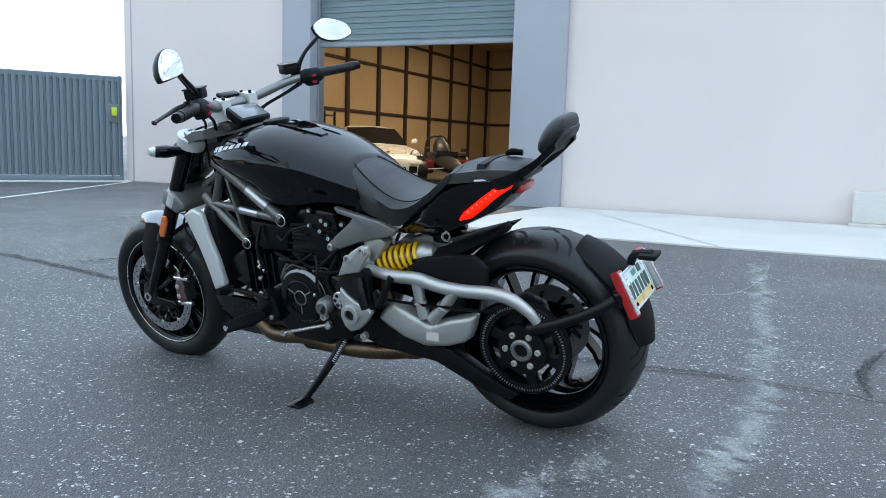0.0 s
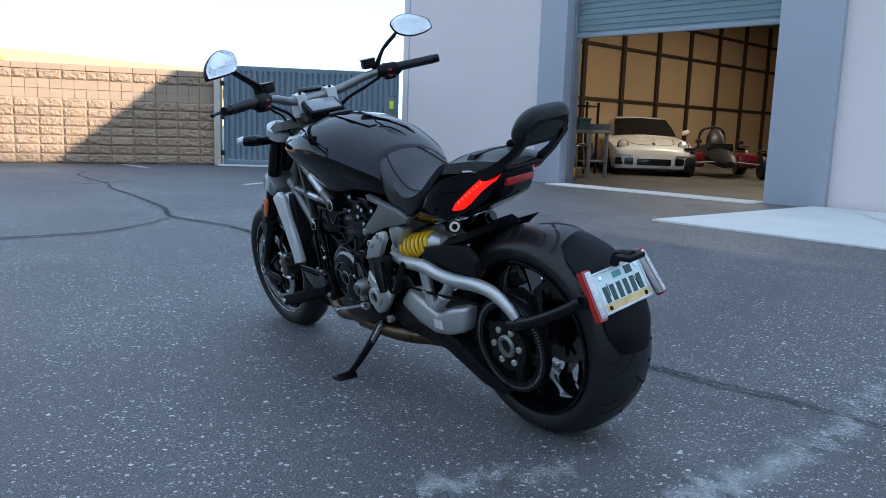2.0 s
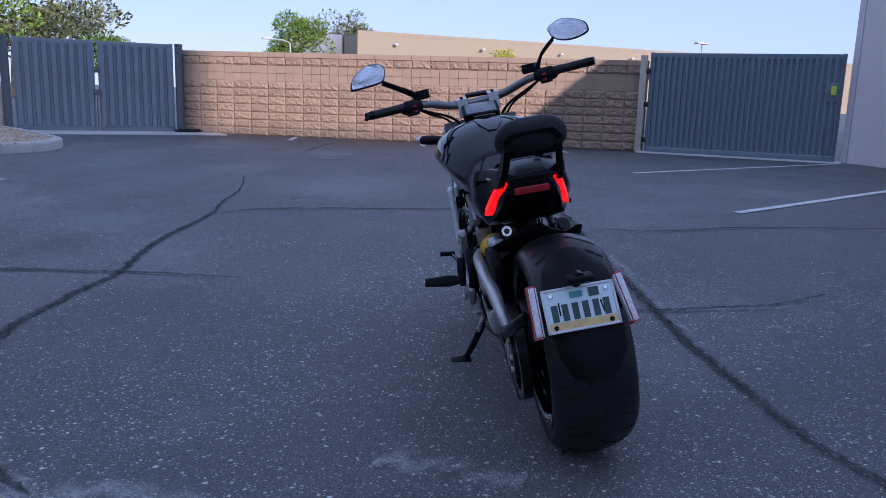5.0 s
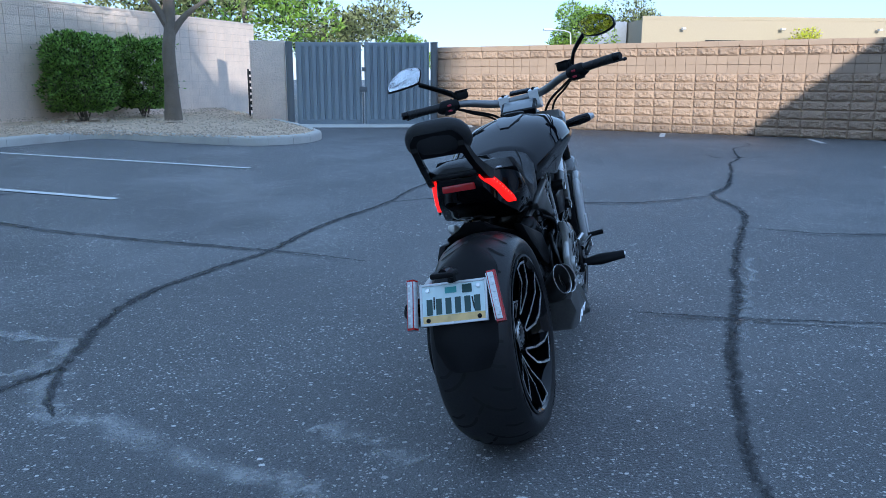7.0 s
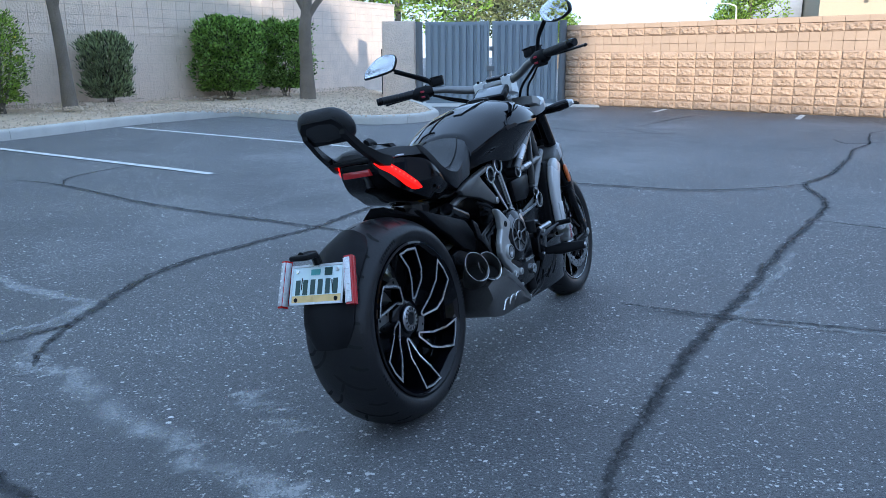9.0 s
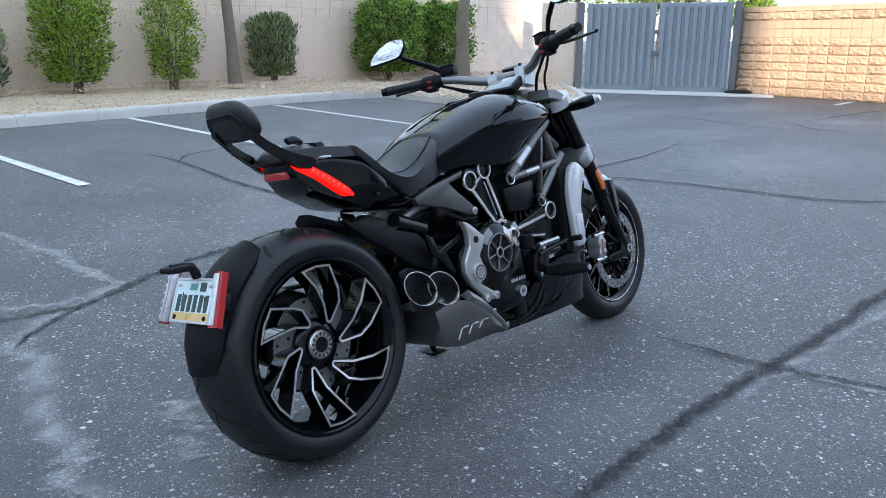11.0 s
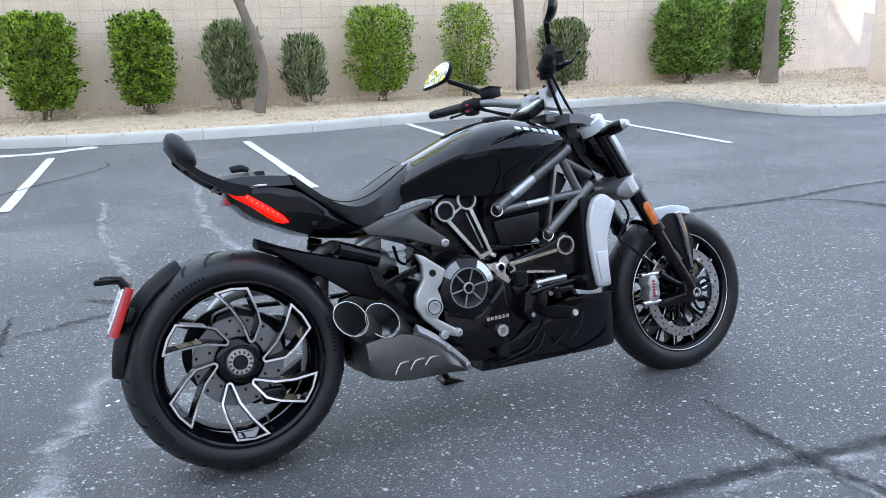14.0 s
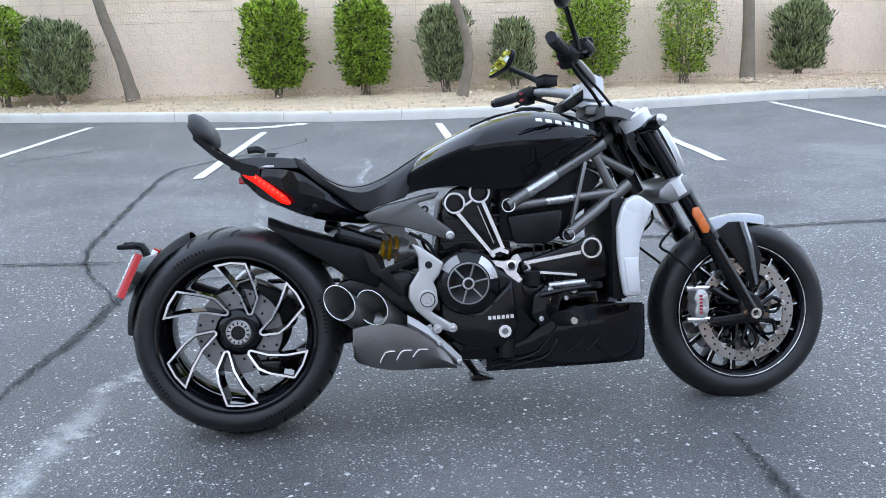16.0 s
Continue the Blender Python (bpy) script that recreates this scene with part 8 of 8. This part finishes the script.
        part("cable", tube([(1.01, s * 0.25, 1.055), (1.06, s * 0.20, 1.02), (1.12, s * 0.14, 0.985), (1.18, s * 0.10, 0.92), (1.21, s * 0.08, 0.82)], 0.0045, 7, 5), MATT, hb)
    for o in (hb, *hb.children_recursive):
        o.data.transform(TILT)
    # mirrors: centre, outward axis, up axis, outline, stem
    MIRRORS = (((0.917, 0.426, 1.189), (-0.363, 0.899, -0.244), (0.257, 0.348, 0.901), [(0.071, 0.002), (0.080, -0.018), (0.068, -0.027), (-0.039, -0.041), (-0.067, -0.022), (-0.082, 0.006), (-0.074, 0.026), (-0.040, 0.042), (0.0, 0.041), (0.044, 0.024)], [(1.020, 0.245, 1.075), (1.008, 0.262, 1.105), (0.975, 0.315, 1.135), (0.928, 0.384, 1.172)]),
               ((0.943, -0.362, 1.244), (-0.431, -0.887, -0.164), (0.132, -0.242, 0.962), [(-0.071, -0.002), (-0.065, 0.014), (-0.024, 0.041), (0.031, 0.040), (0.073, 0.029), (0.091, 0.006), (0.088, -0.012), (0.052, -0.032), (0.010, -0.042), (-0.029, -0.039), (-0.055, -0.025)], [(1.020, -0.245, 1.108), (1.010, -0.255, 1.140), (0.990, -0.275, 1.180), (0.958, -0.324, 1.230)]))
    for c, u, v, rim, stem in MIRRORS:
        u, v = Vector(u).normalized(), Vector(v)
        v = (v - u * u.dot(v)).normalized()
        n_ = u.cross(v)
        if n_.x > 0:
            n_ = -n_
        M = Matrix((u, v, n_)).transposed().to_4x4()
        M.translation = Vector(c)
        rim = [(p.x, p.y) for p in smooth_line([(a, b, 0) for a, b in rim + rim[:1]], 3)[:-1]]
        mr = part("mirror", merge(None, loft([[(a * f, b * f, z) for a, b in rim] for z, f in ((0.004, 0.97), (0.001, 1.0), (-0.010, 0.99), (-0.018, 0.88), (-0.026, 0.55))]), M), SATIN, bike, "black-backed rounded rear-view mirror")
        part("mirror_glass", merge(None, flat_face([(a * 0.94, b * 0.93, 0.0052) for a, b in rim]), M), MIRROR, mr)
        part("mirror_stem", tube(stem, [0.011, 0.008, 0.006, 0.006], 8, 4), SATIN, mr)
        part("mirror_stem", tube([(x + 0.012, y * 0.975, z - 0.016) for x, y, z in stem[1:]], [0.007, 0.005, 0.005], 6, 4), SATIN, mr)
    ds = part("dashboard", box(-0.045, 0.045, -0.075, 0.075, -0.016, 0.016, 0.010, None, Matrix.Translation((1.060, 0, 0.990)) @ Matrix.Rotation(radians(-32), 4, "Y")), SATIN, bike, "small tilted instrument display")
    part("screen", box(-0.036, 0.036, -0.062, 0.062, 0.0155, 0.0175, 0.001, None, Matrix.Translation((1.060, 0, 0.990)) @ Matrix.Rotation(radians(-32), 4, "Y")), SCREEN, ds)
    wl = part("warning_lights", box(-0.014, 0.014, -0.045, 0.045, -0.006, 0.007, 0.004, None, Matrix.Translation((1.135, 0, 1.058)) @ Matrix.Rotation(radians(-25), 4, "Y")), SATIN, bike, "slim warning light strip on the bar")
    part("steering_damper_cover", box(1.09, 1.20, -0.06, 0.06, 0.94, 0.975, 0.012), CAST_GREY, bike)


def flat_face(pts):
    bm = bmesh.new()
    bm.faces.new([bm.verts.new(p) for p in pts])
    bmesh.ops.solidify(bm, geom=bm.faces[:], thickness=0.001)
    return bm


build_rear_wheel()
build_front_wheel()
build_fork()
build_headlight()
build_body()
build_rear_end()
build_engine()
build_frame()
build_controls()

# ---- things in the garage ----
def in_face(s, d, z=0.012, turn=0.0):
    return FACE @ pose(s, d, z, 0, 0, turn)


def build_car():
    # front of the car faces -y in its own frame
    c = empty("sports_car", "white rear-engined sports coupe parked in the garage", "car", in_face(3.62, 3.95, 0.012, 43))
    def sec(y, w, z0, zs, zt, wt):
        half = [(0, zt), (wt * 0.6, zt - 0.005), (wt, zt - 0.03), (w * 0.97, zs + 0.06), (w, zs), (w * 0.985, (zs + z0) / 2), (w * 0.9, z0)]
        return [(x, y, z) for x, z in half] + [(-x, y, z) for x, z in half[::-1]]
    body = loft([sec(0.0, 0.66, 0.16, 0.42, 0.52, 0.50), sec(0.08, 0.78, 0.14, 0.46, 0.60, 0.58), sec(0.3, 0.86, 0.14, 0.56, 0.68, 0.62), sec(0.8, 0.89, 0.14, 0.66, 0.78, 0.62), sec(1.2, 0.89, 0.15, 0.70, 0.86, 0.64), sec(1.6, 0.88, 0.16, 0.72, 0.90, 0.66), sec(2.8, 0.89, 0.16, 0.74, 0.92, 0.66), sec(3.5, 0.92, 0.16, 0.74, 0.86, 0.64), sec(4.2, 0.86, 0.2, 0.66, 0.74, 0.6), sec(4.4, 0.7, 0.3, 0.55, 0.62, 0.5)], k=2)
    part("body", body, CAR_WHITE, c, smooth=50)
    part("cabin", loft([[(x * w, y, z) for x, z in ((0, zt), (0.7, zt - 0.02), (0.9, zt - 0.10), (1.0, 0.80), (-1.0, 0.80), (-0.9, zt - 0.10), (-0.7, zt - 0.02))] for y, w, zt in ((1.15, 0.70, 0.85), (1.5, 0.72, 1.06), (1.95, 0.70, 1.25), (2.4, 0.68, 1.28), (3.1, 0.64, 1.16), (3.7, 0.55, 0.92))], k=2), CAR_WHITE, c, smooth=50)
    part("windscreen", loft([[(x * w, y - 0.012, z) for x, z in ((0, zt), (0.8, zt - 0.03), (0.8, zt - 0.05), (0, zt - 0.02), (-0.8, zt - 0.05), (-0.8, zt - 0.03))] for y, w, zt in ((1.18, 0.86, 0.885), (1.5, 0.80, 1.075), (1.90, 0.74, 1.245))], k=2), CAR_GLASS, c)
    for s in (-1, 1):
        h = part("headlight", merge(None, loft([oval(0, 0, 0, 0.105, 0.115, 20, 2), oval(-0.03, 0, 0, 0.09, 0.10, 20, 2), oval(-0.045, 0, 0, 0.04, 0.045, 20, 2)]), Matrix.Translation((s * 0.64, 0.20, 0.63)) @ Matrix.Rotation(radians(90), 4, "Z") @ Matrix.Rotation(radians(25), 4, "Y")), CLEAR_LENS, c)
        part("bezel", merge(None, ring((0, 0, 0), 0.10, 0.122, -0.02, 0.02, 24, axis="X"), Matrix.Translation((s * 0.64, 0.205, 0.628)) @ Matrix.Rotation(radians(90), 4, "Z") @ Matrix.Rotation(radians(25), 4, "Y")), BLACK_PLASTIC, c)
        part("intake", merge(None, box(-0.19, 0.19, -0.03, 0.03, -0.075, 0.075, 0.02), Matrix.Translation((s * 0.62, 0.03, 0.30)) @ Matrix.Rotation(s * radians(14), 4, "Z")), CAR_GLASS, c)
        part("running_light", merge(None, box(-0.17, 0.17, -0.03, 0.03, -0.018, 0.018, 0.008), Matrix.Translation((s * 0.62, 0.02, 0.43)) @ Matrix.Rotation(s * radians(14), 4, "Z")), CLEAR_LENS, c)
        part("door_mirror", loft([oval(s * 0.92, 1.55, 0.92, 0.05, 0.05, 14), oval(s * 1.02, 1.53, 0.94, 0.075, 0.065, 14), oval(s * 1.06, 1.53, 0.94, 0.05, 0.045, 14)]), CAR_WHITE, c)
        for y in (0.85, 3.35):
            w = part("wheel", lathe([(0, -0.1), (0.20, -0.11), (0.22, -0.12), (0.31, -0.11), (0.325, -0.06), (0.325, 0.08), (0.2, 0.09), (0, 0.09)], (0, 0, 0), 28, axis="X"), RUBBER, c)
            w.location = (s * 0.80, y, 0.325)
            part("rim", lathe([(0, 0.125), (0.06, 0.125), (0.20, 0.115), (0.215, 0.118)], (0, 0, 0), 24, axis="X"), GREY_STEEL, w)
    part("centre_grille", box(-0.36, 0.36, -0.022, 0.05, 0.22, 0.36, 0.02), CAR_GLASS, c)
    part("lip", box(-0.62, 0.62, -0.03, 0.08, 0.125, 0.155, 0.01), BLACK_PLASTIC, c)
    part("crest", box(-0.035, 0.035, 0.18, 0.20, 0.66, 0.70, 0.01, None, None), GOLD, c)
    part("bonnet_line", tube([(-0.52, 0.75, 0.775), (-0.48, 0.35, 0.692), (-0.3, 0.19, 0.655), (0.3, 0.19, 0.655), (0.48, 0.35, 0.692), (0.52, 0.75, 0.775)], 0.005, 5, 5), BLACK_PLASTIC, c)


def build_kart():
    k = empty("track_car", "dark open-wheeled track car with red bodywork in the garage", "car", in_face(4.85, 4.9, 0.012, 40))
    part("nose", loft([oval_y(0.0, 0, 0.30, 0.10, 0.06), oval_y(0.3, 0, 0.33, 0.22, 0.12), oval_y(0.9, 0, 0.42, 0.32, 0.18), oval_y(1.6, 0, 0.48, 0.36, 0.22), oval_y(2.6, 0, 0.46, 0.30, 0.22)], k=2), DARK_METAL, k)
    part("side_pod", box(0.34, 0.78, 0.75, 2.1, 0.20, 0.52, 0.08), RED_PAINT, k, "dark red side pod")
    part("side_pod", box(-0.78, -0.34, 0.75, 2.1, 0.20, 0.52, 0.08), RED_PAINT, k)
    part("seat_shell", loft([oval_y(1.35, 0, 0.62, 0.20, 0.16), oval_y(1.5, 0, 0.76, 0.22, 0.22), oval_y(1.62, 0, 0.86, 0.16, 0.20)]), BLACK_PLASTIC, k)
    part("roll_hoop", tube([(-0.30, 1.9, 0.4), (-0.26, 1.9, 0.95), (0, 1.9, 1.08), (0.26, 1.9, 0.95), (0.30, 1.9, 0.4)], 0.03, 10, 5), DARK_METAL, k)
    part("windshield", box(-0.28, 0.28, 1.0, 1.03, 0.55, 0.72, 0.01), CAR_GLASS, k)
    for s in (-1, 1):
        for y, r in ((0.35, 0.28), (2.35, 0.31)):
            w = part("wheel", lathe([(0, -0.12), (r * 0.6, -0.12), (r * 0.95, -0.11), (r, -0.06), (r, 0.06), (r * 0.95, 0.11), (r * 0.6, 0.12), (0, 0.12)], (0, 0, 0), 24, axis="X"), RUBBER, k)
            w.location = (s * 0.80, y, r)
            part("mudguard", box(s * 0.80 - 0.12, s * 0.80 + 0.12, y - 0.2, y + 0.2, 2 * r + 0.02, 2 * r + 0.05, 0.012), DARK_METAL, k)
        part("wishbone", tube([(s * 0.2, 0.4, 0.34), (s * 0.72, 0.36, 0.30)], 0.018, 8), GREY_STEEL, k)
        part("wing_mirror", box(s * 0.45 - 0.07, s * 0.45 + 0.07, 1.1, 1.14, 0.72, 0.80, 0.015), BLACK_PLASTIC, k)


def oval_y(y, x, z, rx, rz, n=18):
    return [(x + rx * math.cos(2 * math.pi * i / n), y, z + rz * math.sin(2 * math.pi * i / n)) for i in range(n)]


def build_bench():
    b = empty("workbench", "grey steel workbench just inside the roller door", "bench", in_face(3.12, 2.0))
    part("worktop", box(-0.55, 0.45, -0.3, 0.35, 0.86, 0.92, 0.008), GREY_STEEL, b)
    part("shelf", box(-0.52, 0.42, -0.26, 0.32, 0.30, 0.33, 0.006), GREY_STEEL, b)
    for x in (-0.5, 0.4):
        for y in (-0.26, 0.31):
            part("leg", box(x - 0.03, x + 0.03, y - 0.03, y + 0.03, 0, 0.86, 0.005), GREY_STEEL, b)
    part("back_panel", box(-0.55, 0.45, 0.33, 0.36, 0.92, 1.05, 0.004), GREY_STEEL, b)
    t = empty("storage_tote", "dark teal plastic storage bin on the bench", "bin", in_face(2.92, 2.1, 0.935))
    part("tub", loft([[(x * w, y * w * 0.8, z) for x, y in ((-1, -1), (1, -1), (1, 1), (-1, 1))] for z, w in ((0, 0.19), (0.20, 0.225))]), mat("teal_plastic", (0.03, 0.07, 0.09), 0.5), t)
    part("lid", box(-0.24, 0.24, -0.195, 0.195, 0.2, 0.235, 0.01), mat("teal_lid", (0.04, 0.09, 0.12), 0.5), t)
    m = empty("bench_machine", "dark grinder with a pale drum on the bench shelf", "tool", in_face(3.22, 2.0, 0.345))
    part("drum", tube([(-0.12, 0, 0.16), (0.14, 0, 0.16)], [0.11, 0.13], 16), BLACK_PLASTIC, m)
    part("stand", box(-0.1, 0.1, -0.1, 0.1, 0, 0.08, 0.01), DARK_METAL, m)
    part("face_plate", tube([(0.14, 0, 0.16), (0.16, 0, 0.16)], 0.10, 16), CHROME, m)
    s = empty("stool", "chrome-legged round workshop stool with black seat", "stool", in_face(3.62, 1.2))
    part("seat", disc((0, 0, 0), 0.17, 0.62, 0.67, 24, 0.015, axis="Z"), BLACK_PLASTIC, s)
    for a in range(4):
        t0 = radians(45 + 90 * a)
        part("leg", tube([(0.13 * math.cos(t0), 0.13 * math.sin(t0), 0.62), (0.20 * math.cos(t0), 0.20 * math.sin(t0), 0.0)], 0.012, 8), CHROME, s)
    part("foot_ring", lathe([(0.172, 0.20), (0.184, 0.20), (0.184, 0.212), (0.172, 0.212)], (0, 0, 0), 28, None, True, "Z"), CHROME, s)
    part("seat_band", lathe([(0.165, 0.615), (0.175, 0.615), (0.175, 0.64), (0.165, 0.64)], (0, 0, 0), 28, None, True, "Z"), CHROME, s)
    y = empty("yellow_tub", "round yellow plastic tub on the garage floor", "tub", in_face(3.42, 1.25))
    part("shell", lathe([(0, 0.0), (0.09, 0.005), (0.13, 0.06), (0.135, 0.13), (0.12, 0.20), (0.07, 0.245), (0, 0.25)], (0, 0, 0), 24, axis="Z"), YELLOW, y)
    part("cap", disc((0, 0, 0), 0.035, 0.245, 0.265, 16, axis="Z"), YELLOW, y)
    r = empty("parts_rack", "dark shelving rack with boxes against the garage wall", "rack", in_face(2.2, 3.0))
    for x in (-0.45, 0.45):
        for yy in (-0.2, 0.2):
            part("upright", box(x - 0.02, x + 0.02, yy - 0.02, yy + 0.02, 0, 1.5), DARK_METAL, r)
    for z in (0.3, 0.85, 1.4):
        part("shelf", box(-0.47, 0.47, -0.22, 0.22, z, z + 0.03, 0.003), DARK_METAL, r)


build_car()
build_kart()
build_bench()
